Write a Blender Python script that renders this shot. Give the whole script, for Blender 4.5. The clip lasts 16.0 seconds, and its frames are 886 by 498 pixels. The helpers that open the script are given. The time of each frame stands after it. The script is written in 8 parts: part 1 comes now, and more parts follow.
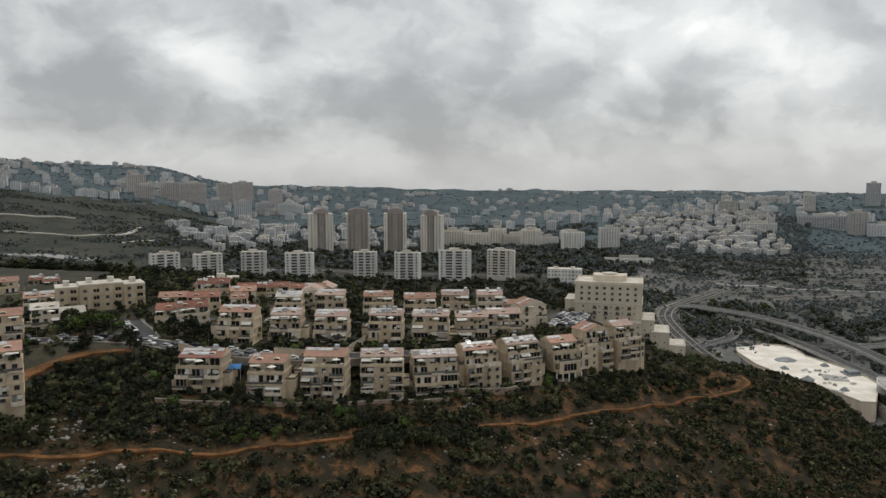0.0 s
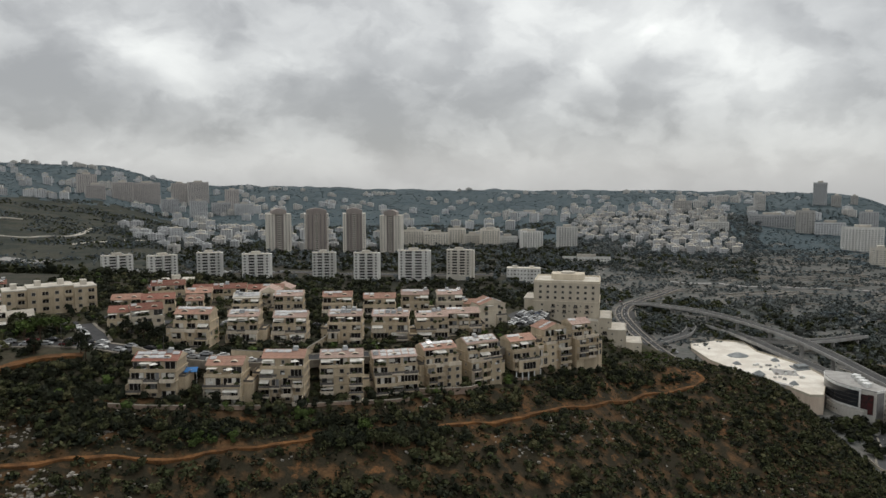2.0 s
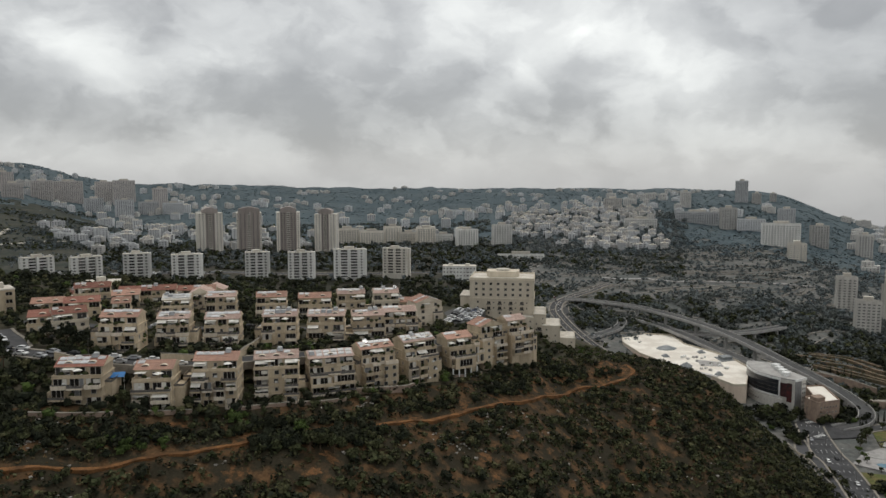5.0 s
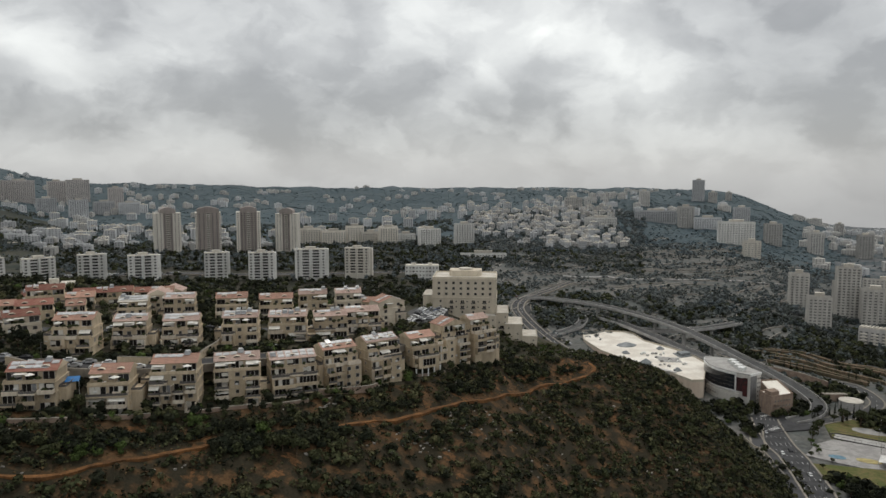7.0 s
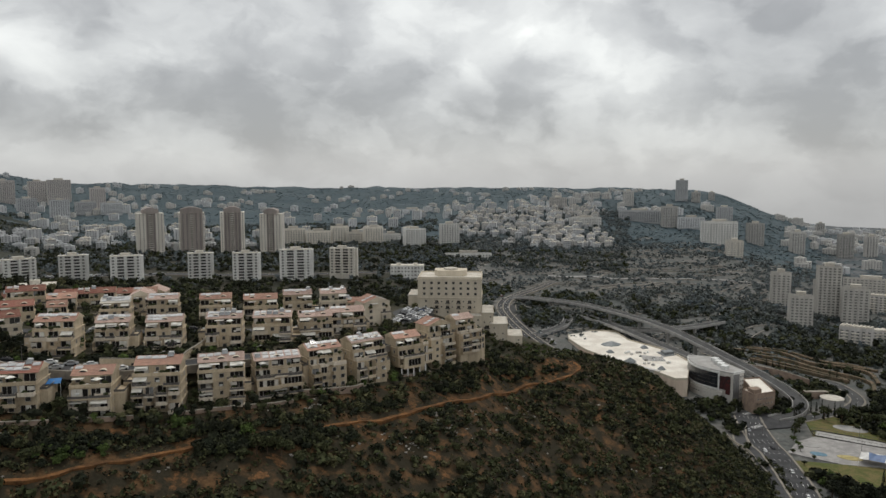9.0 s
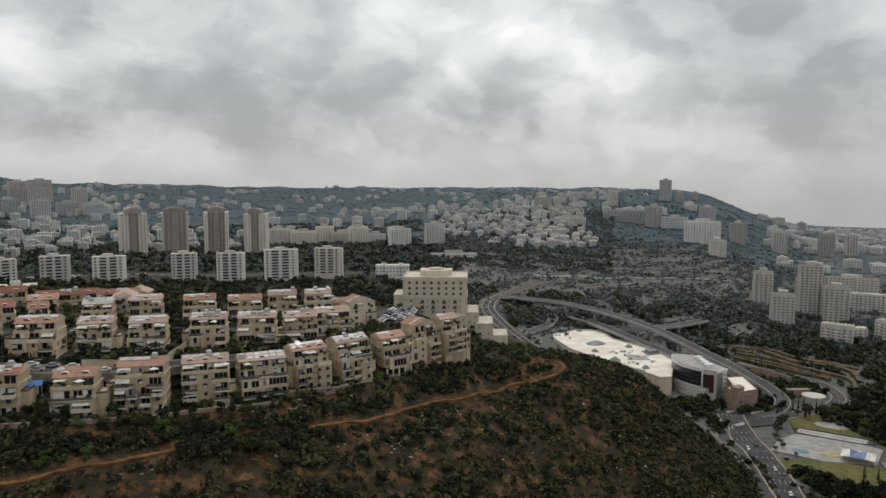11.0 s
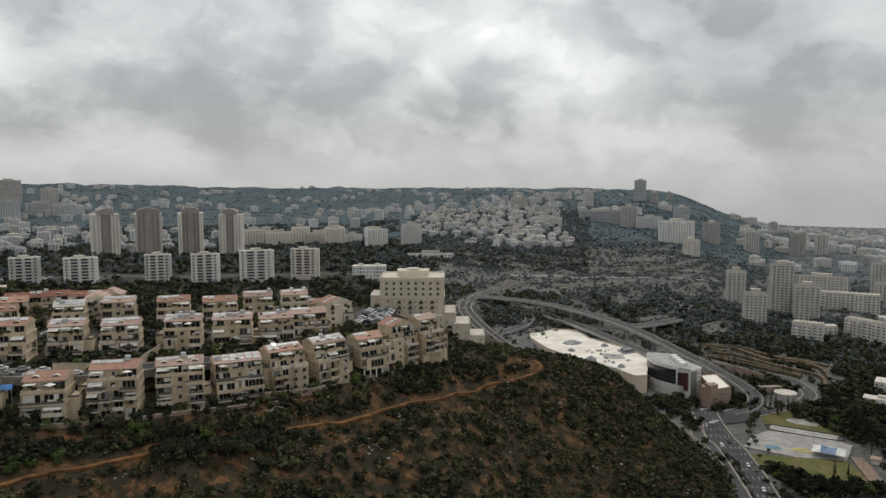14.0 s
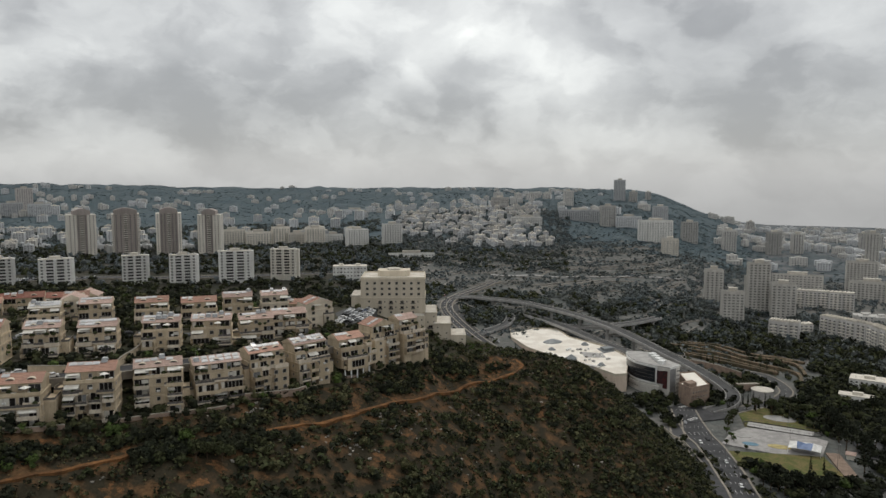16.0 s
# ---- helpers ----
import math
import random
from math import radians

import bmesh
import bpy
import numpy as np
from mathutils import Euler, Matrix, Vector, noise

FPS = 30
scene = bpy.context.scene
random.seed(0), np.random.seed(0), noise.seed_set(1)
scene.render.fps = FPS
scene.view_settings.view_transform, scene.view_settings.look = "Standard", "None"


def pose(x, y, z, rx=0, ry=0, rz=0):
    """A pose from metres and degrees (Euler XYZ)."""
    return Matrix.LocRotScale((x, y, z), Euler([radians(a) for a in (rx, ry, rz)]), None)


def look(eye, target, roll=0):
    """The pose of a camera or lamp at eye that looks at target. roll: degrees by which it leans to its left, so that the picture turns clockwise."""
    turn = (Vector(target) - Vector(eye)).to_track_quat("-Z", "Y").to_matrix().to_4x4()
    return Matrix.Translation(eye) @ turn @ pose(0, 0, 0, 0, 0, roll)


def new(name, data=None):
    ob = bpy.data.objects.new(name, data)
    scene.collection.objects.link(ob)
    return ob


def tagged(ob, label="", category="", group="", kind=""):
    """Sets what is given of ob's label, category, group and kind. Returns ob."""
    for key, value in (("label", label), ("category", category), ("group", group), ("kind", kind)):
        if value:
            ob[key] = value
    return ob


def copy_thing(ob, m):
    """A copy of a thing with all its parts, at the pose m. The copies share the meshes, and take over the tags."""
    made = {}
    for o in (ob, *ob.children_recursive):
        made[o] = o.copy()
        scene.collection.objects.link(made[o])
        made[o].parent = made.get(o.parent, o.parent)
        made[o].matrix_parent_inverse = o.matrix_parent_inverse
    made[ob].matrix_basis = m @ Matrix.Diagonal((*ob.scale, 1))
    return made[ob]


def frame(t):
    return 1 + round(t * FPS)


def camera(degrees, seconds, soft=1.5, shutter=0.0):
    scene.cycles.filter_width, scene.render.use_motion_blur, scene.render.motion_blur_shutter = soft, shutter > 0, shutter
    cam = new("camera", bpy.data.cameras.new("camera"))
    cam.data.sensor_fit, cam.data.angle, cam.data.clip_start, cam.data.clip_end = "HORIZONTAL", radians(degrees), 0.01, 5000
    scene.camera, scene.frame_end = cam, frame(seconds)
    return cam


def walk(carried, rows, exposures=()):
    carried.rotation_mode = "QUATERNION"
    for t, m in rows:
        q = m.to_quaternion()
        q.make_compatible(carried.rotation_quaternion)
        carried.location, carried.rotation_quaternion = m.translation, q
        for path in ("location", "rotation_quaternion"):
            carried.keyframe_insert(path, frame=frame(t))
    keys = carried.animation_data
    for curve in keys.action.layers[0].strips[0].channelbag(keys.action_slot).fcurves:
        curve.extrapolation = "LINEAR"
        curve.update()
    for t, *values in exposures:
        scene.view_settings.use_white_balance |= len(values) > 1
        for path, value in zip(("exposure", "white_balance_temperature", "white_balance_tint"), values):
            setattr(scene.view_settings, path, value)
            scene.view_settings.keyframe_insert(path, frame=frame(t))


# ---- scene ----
# ---- camera: hovers in one place and turns slowly to the right ----
cam = camera(63.02, 16.0, soft=1.5)
HOVER = (0.0, 0.0, 300.0)
PATH = [  # seconds, bearing in degrees, tilt in degrees
    (0, 0.00, -5.44),
    (0.5, 0.84, -5.44),
    (1, 1.64, -5.44),
    (1.5, 2.44, -5.45),
    (2, 3.22, -5.45),
    (2.5, 4.04, -5.47),
    (3, 4.85, -5.50),
    (3.5, 5.71, -5.52),
    (4, 6.56, -5.54),
    (6.5, 10.72, -5.64),
    (7, 11.30, -5.64),
    (7.5, 11.63, -5.64),
    (8, 11.90, -5.64),
    (8.5, 12.18, -5.64),
    (9, 12.48, -5.64),
    (11.5, 13.93, -5.64),
    (12, 14.22, -5.63),
    (12.5, 14.55, -5.63),
    (13, 14.86, -5.63),
    (13.5, 15.18, -5.62),
    (14, 15.49, -5.62),
    (14.5, 15.83, -5.63),
    (15, 16.21, -5.63),
    (15.5, 16.62, -5.63),
    (16, 17.02, -5.64),
]
walk(cam, [(t, pose(*HOVER, 90 + tilt, 0, -bearing)) for t, bearing, tilt in PATH])

# ---- sky, sun ----
world = bpy.data.worlds.new("overcast_sky")
scene.world = world
world.use_nodes = True
SUN_ELEV, SUN_BEAR = 58.0, 22.0


def wnode(kind, **kw):
    n = world.node_tree.nodes.new(kind)
    for k, v in kw.items():
        if k == "op":
            n.operation = v
        elif k == "ins":
            for i, x in v.items():
                if isinstance(x, bpy.types.NodeSocket):
                    world.node_tree.links.new(x, n.inputs[i])
                else:
                    n.inputs[i].default_value = x
    return n


def wmath(op, a, b=0.0, clamp=False):
    n = wnode("ShaderNodeMath", op=op, ins={0: a, 1: b})
    n.use_clamp = clamp
    return n.outputs[0]


def build_sky():
    nt = world.node_tree
    nt.nodes.clear()
    out = nt.nodes.new("ShaderNodeOutputWorld")
    coord = nt.nodes.new("ShaderNodeTexCoord").outputs["Generated"]
    sep = wnode("ShaderNodeSeparateXYZ", ins={0: coord})
    x, y, z = sep.outputs
    az = wmath("MULTIPLY", wmath("ARCTAN2", x, y), 57.2958)
    el = wmath("MULTIPLY", wmath("ARCSINE", z), 57.2958)
    # soft, flattened cloud coordinates
    flat = wnode("ShaderNodeCombineXYZ", ins={0: az, 1: wmath("MULTIPLY", el, 1.55), 2: 0.0}).outputs[0]
    warp = wnode("ShaderNodeTexNoise", ins={"Vector": flat, "Scale": 0.12, "Detail": 5.0, "Roughness": 0.55})
    wv = wnode("ShaderNodeVectorMath", op="SUBTRACT", ins={0: warp.outputs["Color"], 1: (0.5, 0.5, 0.5)}).outputs[0]
    wv = wnode("ShaderNodeVectorMath", op="SCALE", ins={0: wv, 3: 6.5}).outputs[0]
    wob = wnode("ShaderNodeVectorMath", op="ADD", ins={0: flat, 1: wv}).outputs[0]
    big = wnode("ShaderNodeTexNoise", ins={"Vector": wob, "Scale": 0.055, "Detail": 5.0, "Roughness": 0.5}).outputs["Fac"]
    fine = wnode("ShaderNodeTexNoise", ins={"Vector": wob, "Scale": 0.19, "Detail": 6.0, "Roughness": 0.5}).outputs["Fac"]
    puff = wnode("ShaderNodeTexNoise", ins={"Vector": wob, "Scale": 0.15, "Detail": 6.0, "Roughness": 0.5}).outputs["Fac"]
    puff = wnode("ShaderNodeMapRange", ins={0: puff, 1: 0.43, 2: 0.57, 3: -0.5, 4: 0.5})
    puff.interpolation_type = "SMOOTHSTEP"
    level = wmath("ADD", wmath("MULTIPLY", wmath("SUBTRACT", big, 0.5), CLOUD_BIG), wmath("MULTIPLY", wmath("SUBTRACT", fine, 0.5), CLOUD_FINE))
    level = wmath("ADD", level, wmath("MULTIPLY", puff.outputs[0], CLOUD_PUFF))
    # the large banks and openings of the cloud deck: bearing, height, radius, strength
    for a, e, r, s in CLOUD_BANKS:
        d = wnode("ShaderNodeVectorMath", op="DISTANCE", ins={0: wob, 1: (a, e * 1.55, 0.0)}).outputs["Value"]
        m = wnode("ShaderNodeMapRange", ins={0: d, 1: 0.0, 2: r, 3: s, 4: 0.0})
        m.interpolation_type = "SMOOTHSTEP"
        level = wmath("ADD", level, m.outputs[0])
    base = wnode("ShaderNodeValToRGB", ins={0: wmath("MULTIPLY", wmath("ADD", el, 10.0), 1 / 60.0, True)})
    ramp = base.color_ramp
    ramp.elements[0].position, ramp.elements[0].color = 0.0, (SKY_LOW,) * 3 + (1,)
    ramp.elements[1].position, ramp.elements[1].color = 1.0, (0.7,) * 3 + (1,)
    for p, v in SKY_STEPS:
        q = ramp.elements.new(p)
        q.color = (v, v, v, 1)
    # fade of the clouds into the even band over the horizon
    fade = wnode("ShaderNodeMapRange", ins={0: el, 1: 0.0, 2: 3.5, 3: 0.3, 4: 1.1}).outputs[0]
    grey = wmath("ADD", wmath("MULTIPLY", wnode("ShaderNodeSeparateColor", ins={0: base.outputs[0]}).outputs[0], 1.0), wmath("MULTIPLY", level, fade))
    grey = wnode("ShaderNodeMath", op="SMOOTH_MAX", ins={0: grey, 1: 0.36, 2: 0.12}).outputs[0]
    tint = wnode("ShaderNodeCombineColor", ins={0: wmath("MULTIPLY", grey, 0.985), 1: grey, 2: wmath("MULTIPLY", grey, wmath("SUBTRACT", 1.04, wmath("MULTIPLY", grey, 0.075)))}).outputs[0]
    sky = nt.nodes.new("ShaderNodeTexSky")
    sky.sky_type, sky.sun_disc = "NISHITA", False
    sky.sun_elevation, sky.sun_rotation = radians(SUN_ELEV), radians(SUN_BEAR)
    both = wnode("ShaderNodeMix", ins={})
    both.data_type, both.blend_type = "RGBA", "ADD"
    both.inputs[0].default_value = 0.008
    nt.links.new(tint, both.inputs[6])
    nt.links.new(sky.outputs[0], both.inputs[7])
    bg = wnode("ShaderNodeBackground", ins={0: both.outputs[2], 1: SKY_STRENGTH})
    nt.links.new(bg.outputs[0], out.inputs[0])


SKY_STRENGTH = 1.0
SKY_LOW = 0.36
SKY_STEPS = [(0.13, 0.42), (0.19, 0.57), (0.25, 0.56), (0.34, 0.58), (0.42, 0.60), (0.7, 0.7)]
CLOUD_BIG, CLOUD_FINE, CLOUD_PUFF = 0.3, 0.42, 0.1
CLOUD_BANKS = [
    (-19.1, 9.8, 4.4, 0.17), (-15.6, 7.1, 3.7, 0.16), (-10.8, 8.7, 3.7, 0.23), (-16.8, 8.7, 3.7, 0.16),
    (-28.9, 9.8, 5.0, 0.09), (-27.7, 6.9, 9.2, -0.16), (-23.1, 5.2, 8.4, -0.16), (-13.6, 4.9, 8.4, -0.16),
    (-3.7, 5.6, 10.1, -0.12), (0.7, 4.1, 8.4, -0.11), (-9.7, 12.6, 8.4, -0.11), (-24.7, 11.6, 10.1, -0.06),
    (12.7, 11.7, 10.1, 0.19), (15.5, 8.7, 4.2, 0.12), (24.9, 8.2, 12.3, 0.19), (18.8, 11.9, 6.7, 0.12),
    (8.6, 7.7, 8.4, -0.12), (18.1, 6.6, 7.3, -0.15), (23.7, 2.8, 10.9, -0.11), (-6.3, 11.1, 6.7, 0.06),
    (25.6, 7.1, 5.9, 0.09), (36.6, 9.9, 15.1, -0.13), (39.9, 4.0, 10.1, -0.11), (47.1, 1.3, 13.4, -0.11)]
build_sky()

sun_data = bpy.data.lights.new("sun", "SUN")
sun_data.energy, sun_data.angle, sun_data.color = 1.0, radians(14), (1.0, 0.95, 0.87)
sun_lamp = new("sun", sun_data)
sb, se = radians(SUN_BEAR), radians(SUN_ELEV)
sun_lamp.matrix_world = look((math.sin(sb) * math.cos(se) * 400, math.cos(sb) * math.cos(se) * 400, math.sin(se) * 400 + 300), (0, 0, 300))

# ---- materials ----
M = {}


def material(name, base, second=None, size=1.0, vary=0.18, rough=0.85, metal=0.0, bump=0.0, piece=0.12, island=0.0, fine=9.0, spread=0.5, streak=False):
    """A surface of one or two colours mixed in patches of a size in metres, with fine grain and a difference from piece to piece."""
    m = bpy.data.materials.new(name)
    m.use_nodes = True
    nt = m.node_tree
    bsdf = nt.nodes["Principled BSDF"]

    def node(kind, **ins):
        n = nt.nodes.new(kind)
        for k, v in ins.items():
            k = int(k[1:]) if k[0] == "_" and k[1:].isdigit() else k
            if isinstance(v, bpy.types.NodeSocket):
                nt.links.new(v, n.inputs[k])
            else:
                n.inputs[k].default_value = v
        return n

    def calc(op, a, b):
        n = node("ShaderNodeMath", _0=a, _1=b)
        n.operation = op
        return n.outputs[0]

    where = nt.nodes.new("ShaderNodeTexCoord").outputs["Object"]
    if streak:
        mp = node("ShaderNodeMapping", Vector=where)
        mp.inputs["Scale"].default_value = (1, 1, 0.18)
        where = mp.outputs[0]
    big = node("ShaderNodeTexNoise", Vector=where, Scale=1.0 / size, Detail=6.0, Roughness=0.6).outputs["Fac"]
    small = node("ShaderNodeTexNoise", Vector=where, Scale=fine / size, Detail=4.0, Roughness=0.65).outputs["Fac"]
    second = second or tuple(c * 0.72 for c in base)
    fac = node("ShaderNodeMapRange", _0=big, _1=spread - 0.09, _2=spread + 0.09).outputs[0]
    mix = node("ShaderNodeMix", _0=fac)
    mix.data_type = "RGBA"
    mix.inputs[6].default_value, mix.inputs[7].default_value = (*base, 1), (*second, 1)
    gain = calc("ADD", calc("MULTIPLY", calc("SUBTRACT", small, 0.5), vary * 3.2), 1.0)
    info = nt.nodes.new("ShaderNodeObjectInfo").outputs["Random"]
    gain = calc("MULTIPLY", gain, calc("ADD", calc("MULTIPLY", calc("SUBTRACT", info, 0.5), piece * 2), 1.0))
    if island:
        rnd = nt.nodes.new("ShaderNodeNewGeometry").outputs["Random Per Island"]
        gain = calc("MULTIPLY", gain, calc("ADD", calc("MULTIPLY", calc("SUBTRACT", rnd, 0.5), island * 2), 1.0))
    vec = node("ShaderNodeVectorMath", _0=mix.outputs[2])
    vec.operation = "SCALE"
    nt.links.new(gain, vec.inputs[3])
    nt.links.new(vec.outputs[0], bsdf.inputs["Base Color"])
    bsdf.inputs["Roughness"].default_value, bsdf.inputs["Metallic"].default_value = rough, metal
    bsdf.inputs["Specular IOR Level"].default_value = 0.1 if rough > 0.8 else 0.35
    if bump:
        bp = node("ShaderNodeBump", Height=small, Strength=0.6, Distance=bump)
        nt.links.new(bp.outputs[0], bsdf.inputs["Normal"])
    M[name] = m
    return m


material("red_earth", (0.027, 0.023, 0.014), (0.102, 0.057, 0.027), size=6, spread=0.56, vary=0.6, bump=0.12, fine=9)
material("path_earth", (0.22, 0.105, 0.042), (0.1, 0.052, 0.024), size=5, vary=0.6, bump=0.1)
material("bare_soil", (0.155, 0.075, 0.032), (0.045, 0.033, 0.018), size=1.8, vary=0.7, bump=0.15, fine=7, spread=0.47)
material("dry_grass", (0.16, 0.105, 0.052), (0.075, 0.06, 0.032), size=3, vary=0.35)
material("hill_grass", (0.055, 0.055, 0.042), (0.03, 0.035, 0.029), size=40, vary=0.5, fine=9)
material("balcony_stone", (0.64, 0.57, 0.47), (0.52, 0.45, 0.36), size=2, vary=0.15, streak=True)
material("shutter", (0.66, 0.63, 0.57), size=2, vary=0.08, rough=0.5)
material("garden_soil", (0.06, 0.052, 0.036), (0.035, 0.037, 0.022), size=10, vary=0.4)
# valley, far woods and city floors: haze painted in as a bluer grey
material("valley_scrub_haze", (0.138, 0.134, 0.124), (0.09, 0.096, 0.092), size=30, vary=0.5, fine=9, spread=0.5)
material("woods_floor", (0.038, 0.04, 0.03), (0.06, 0.055, 0.042), size=14, vary=0.5, fine=9)
material("far_woods_floor_haze", (0.064, 0.088, 0.1), (0.078, 0.1, 0.108), size=60, vary=0.5, fine=9)
material("city_floor_haze", (0.125, 0.13, 0.132), (0.07, 0.085, 0.092), size=70, vary=0.5, fine=9)
material("limestone", (0.30, 0.28, 0.25), (0.2, 0.185, 0.16), size=2, vary=0.3, bump=0.1, island=0.3)
material("stone_cream", (0.53, 0.44, 0.32), (0.42, 0.345, 0.245), size=3, vary=0.22, bump=0.03, fine=12, streak=True, piece=0.18)
material("stone_pale", (0.59, 0.525, 0.425), (0.51, 0.45, 0.36), size=4, vary=0.1, bump=0.02, fine=14, streak=True)
material("stone_pink", (0.60, 0.50, 0.41), (0.52, 0.42, 0.34), size=4, vary=0.1, bump=0.02, streak=True)
material("render_white", (0.74, 0.73, 0.70), (0.62, 0.61, 0.58), size=5, vary=0.12, streak=True, piece=0.15)
material("render_grey", (0.6, 0.575, 0.55), (0.5, 0.48, 0.455), size=6, vary=0.14, streak=True, piece=0.15)
material("render_beige", (0.74, 0.70, 0.63), (0.64, 0.6, 0.53), size=6, vary=0.14, streak=True, piece=0.15)
# walls and glass of far buildings: haze greyed into the base colour
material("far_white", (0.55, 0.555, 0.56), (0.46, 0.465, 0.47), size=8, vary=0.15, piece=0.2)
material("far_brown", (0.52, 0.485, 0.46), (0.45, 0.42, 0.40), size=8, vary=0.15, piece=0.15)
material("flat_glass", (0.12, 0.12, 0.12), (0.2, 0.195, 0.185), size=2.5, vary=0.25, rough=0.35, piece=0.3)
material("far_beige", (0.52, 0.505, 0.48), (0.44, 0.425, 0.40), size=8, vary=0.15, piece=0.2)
material("far_glass_haze", (0.075, 0.08, 0.085), (0.12, 0.125, 0.13), size=3, vary=0.2, rough=0.4, piece=0.3)
material("tower_brown", (0.36, 0.315, 0.29), (0.30, 0.265, 0.245), size=6, vary=0.14, streak=True)
material("tower_grey", (0.56, 0.54, 0.50), (0.45, 0.43, 0.40), size=5, vary=0.16, streak=True, piece=0.1)
material("bank_earth", (0.17, 0.125, 0.085), (0.07, 0.062, 0.04), size=7, vary=0.6, bump=0.2, fine=7)
material("tile_orange", (0.43, 0.258, 0.195), (0.36, 0.225, 0.175), size=2.0, vary=0.4, bump=0.08, fine=8, piece=0.2)
material("tile_pink", (0.45, 0.335, 0.285), (0.37, 0.27, 0.23), size=2.0, vary=0.4, bump=0.08, fine=8, piece=0.2)
material("tile_red", (0.25, 0.115, 0.09), (0.28, 0.145, 0.11), size=2.5, vary=0.25, bump=0.06, fine=8, piece=0.2)
material("roof_pale", (0.62, 0.58, 0.51), (0.5, 0.46, 0.4), size=4, vary=0.2)
material("panel_glass", (0.16, 0.165, 0.17), (0.24, 0.245, 0.25), size=1.5, vary=0.1, rough=0.12)
material("panel_white", (0.52, 0.52, 0.52), (0.38, 0.38, 0.39), size=1.5, vary=0.15, rough=0.4, piece=0.2)
material("white_metal", (0.78, 0.78, 0.76), size=2, vary=0.06, rough=0.35, piece=0.05)
material("awning", (0.70, 0.68, 0.63), (0.6, 0.57, 0.5), size=2, vary=0.1, rough=0.6)
material("blue_cloth", (0.02, 0.16, 0.42), size=2, vary=0.1, rough=0.5)
material("window_glass", (0.025, 0.026, 0.028), (0.045, 0.044, 0.042), size=1.0, vary=0.3, rough=0.3, piece=0.5)
material("dark_glass", (0.015, 0.018, 0.022), (0.03, 0.032, 0.036), size=4.0, vary=0.3, rough=0.08)
# near-black for balcony openings: shade of a deep recess painted on flat panes
material("recess_shade", (0.018, 0.016, 0.015), size=1.0, vary=0.3)
material("rail_metal", (0.16, 0.15, 0.145), size=1.0, vary=0.1, rough=0.5, metal=0.5)
material("frame_white", (0.46, 0.43, 0.39), size=1.0, vary=0.05, rough=0.5)
material("asphalt", (0.075, 0.075, 0.077), (0.055, 0.055, 0.057), size=6, vary=0.2)
material("asphalt_pale", (0.095, 0.095, 0.094), (0.07, 0.07, 0.07), size=8, vary=0.2)
material("paint_white", (0.7, 0.7, 0.68), size=1, vary=0.2)
material("pavement", (0.29, 0.26, 0.22), (0.21, 0.19, 0.16), size=3, vary=0.15)
material("concrete", (0.38, 0.37, 0.355), (0.3, 0.29, 0.275), size=5, vary=0.16, streak=True)
material("wall_pink", (0.3, 0.225, 0.175), (0.23, 0.17, 0.135), size=3, vary=0.2, bump=0.05, fine=6)
material("membrane", (0.74, 0.70, 0.63), (0.62, 0.57, 0.5), size=14, vary=0.14, fine=12)
material("skylight", (0.2, 0.215, 0.22), (0.15, 0.165, 0.17), size=2, vary=0.1, rough=0.5)
material("banner_dark", (0.025, 0.018, 0.018), (0.09, 0.02, 0.02), size=2.5, vary=0.2, rough=0.5)
material("banner_red", (0.07, 0.025, 0.027), (0.035, 0.018, 0.02), size=2.0, vary=0.3, rough=0.5)
material("panel_grey", (0.2, 0.2, 0.2), (0.15, 0.15, 0.15), size=3, vary=0.12, rough=0.6)
material("lawn", (0.085, 0.1, 0.032), (0.15, 0.125, 0.055), size=6, vary=0.4)
material("play_grey", (0.36, 0.345, 0.33), (0.27, 0.26, 0.25), size=4, vary=0.25)
material("play_yellow", (0.5, 0.42, 0.2), size=3, vary=0.15)
material("play_blue", (0.18, 0.30, 0.38), size=3, vary=0.15)
material("tent_white", (0.78, 0.77, 0.74), size=3, vary=0.06, rough=0.5)
material("tent_blue", (0.12, 0.18, 0.32), size=3, vary=0.08, rough=0.5)
material("bark", (0.09, 0.065, 0.045), size=0.5, vary=0.3)
material("leaf_scrub", (0.037, 0.044, 0.02), (0.05, 0.052, 0.025), size=4, vary=0.8, island=0.5, piece=0.0, fine=14)
material("leaf_olive", (0.068, 0.07, 0.034), (0.085, 0.08, 0.04), size=4, vary=0.8, island=0.5, piece=0.0, fine=14)
material("leaf_dark", (0.015, 0.0185, 0.0115), (0.024, 0.026, 0.015), size=5, vary=0.8, island=0.4, piece=0.2, fine=14)
material("leaf_bright", (0.062, 0.09, 0.025), (0.045, 0.065, 0.02), size=4, vary=0.3, island=0.4, piece=0.2)
# leaves beyond the spur: haze mixed in as a paler, bluer base colour
material("leaf_far_haze", (0.088, 0.121, 0.138), (0.1, 0.131, 0.142), size=90, vary=0.3, island=0.15, piece=0.0, fine=9)
material("leaf_valley_haze", (0.070, 0.083, 0.080), (0.088, 0.096, 0.088), size=30, vary=0.5, island=0.3, piece=0.0, fine=12)
material("leaf_mid_haze", (0.100, 0.119, 0.127), (0.128, 0.139, 0.138), size=60, vary=0.4, island=0.25, piece=0.0, fine=12)
material("leaf_lilac", (0.13, 0.11, 0.14), (0.07, 0.08, 0.05), size=1.5, vary=0.3, island=0.4, piece=0.0)
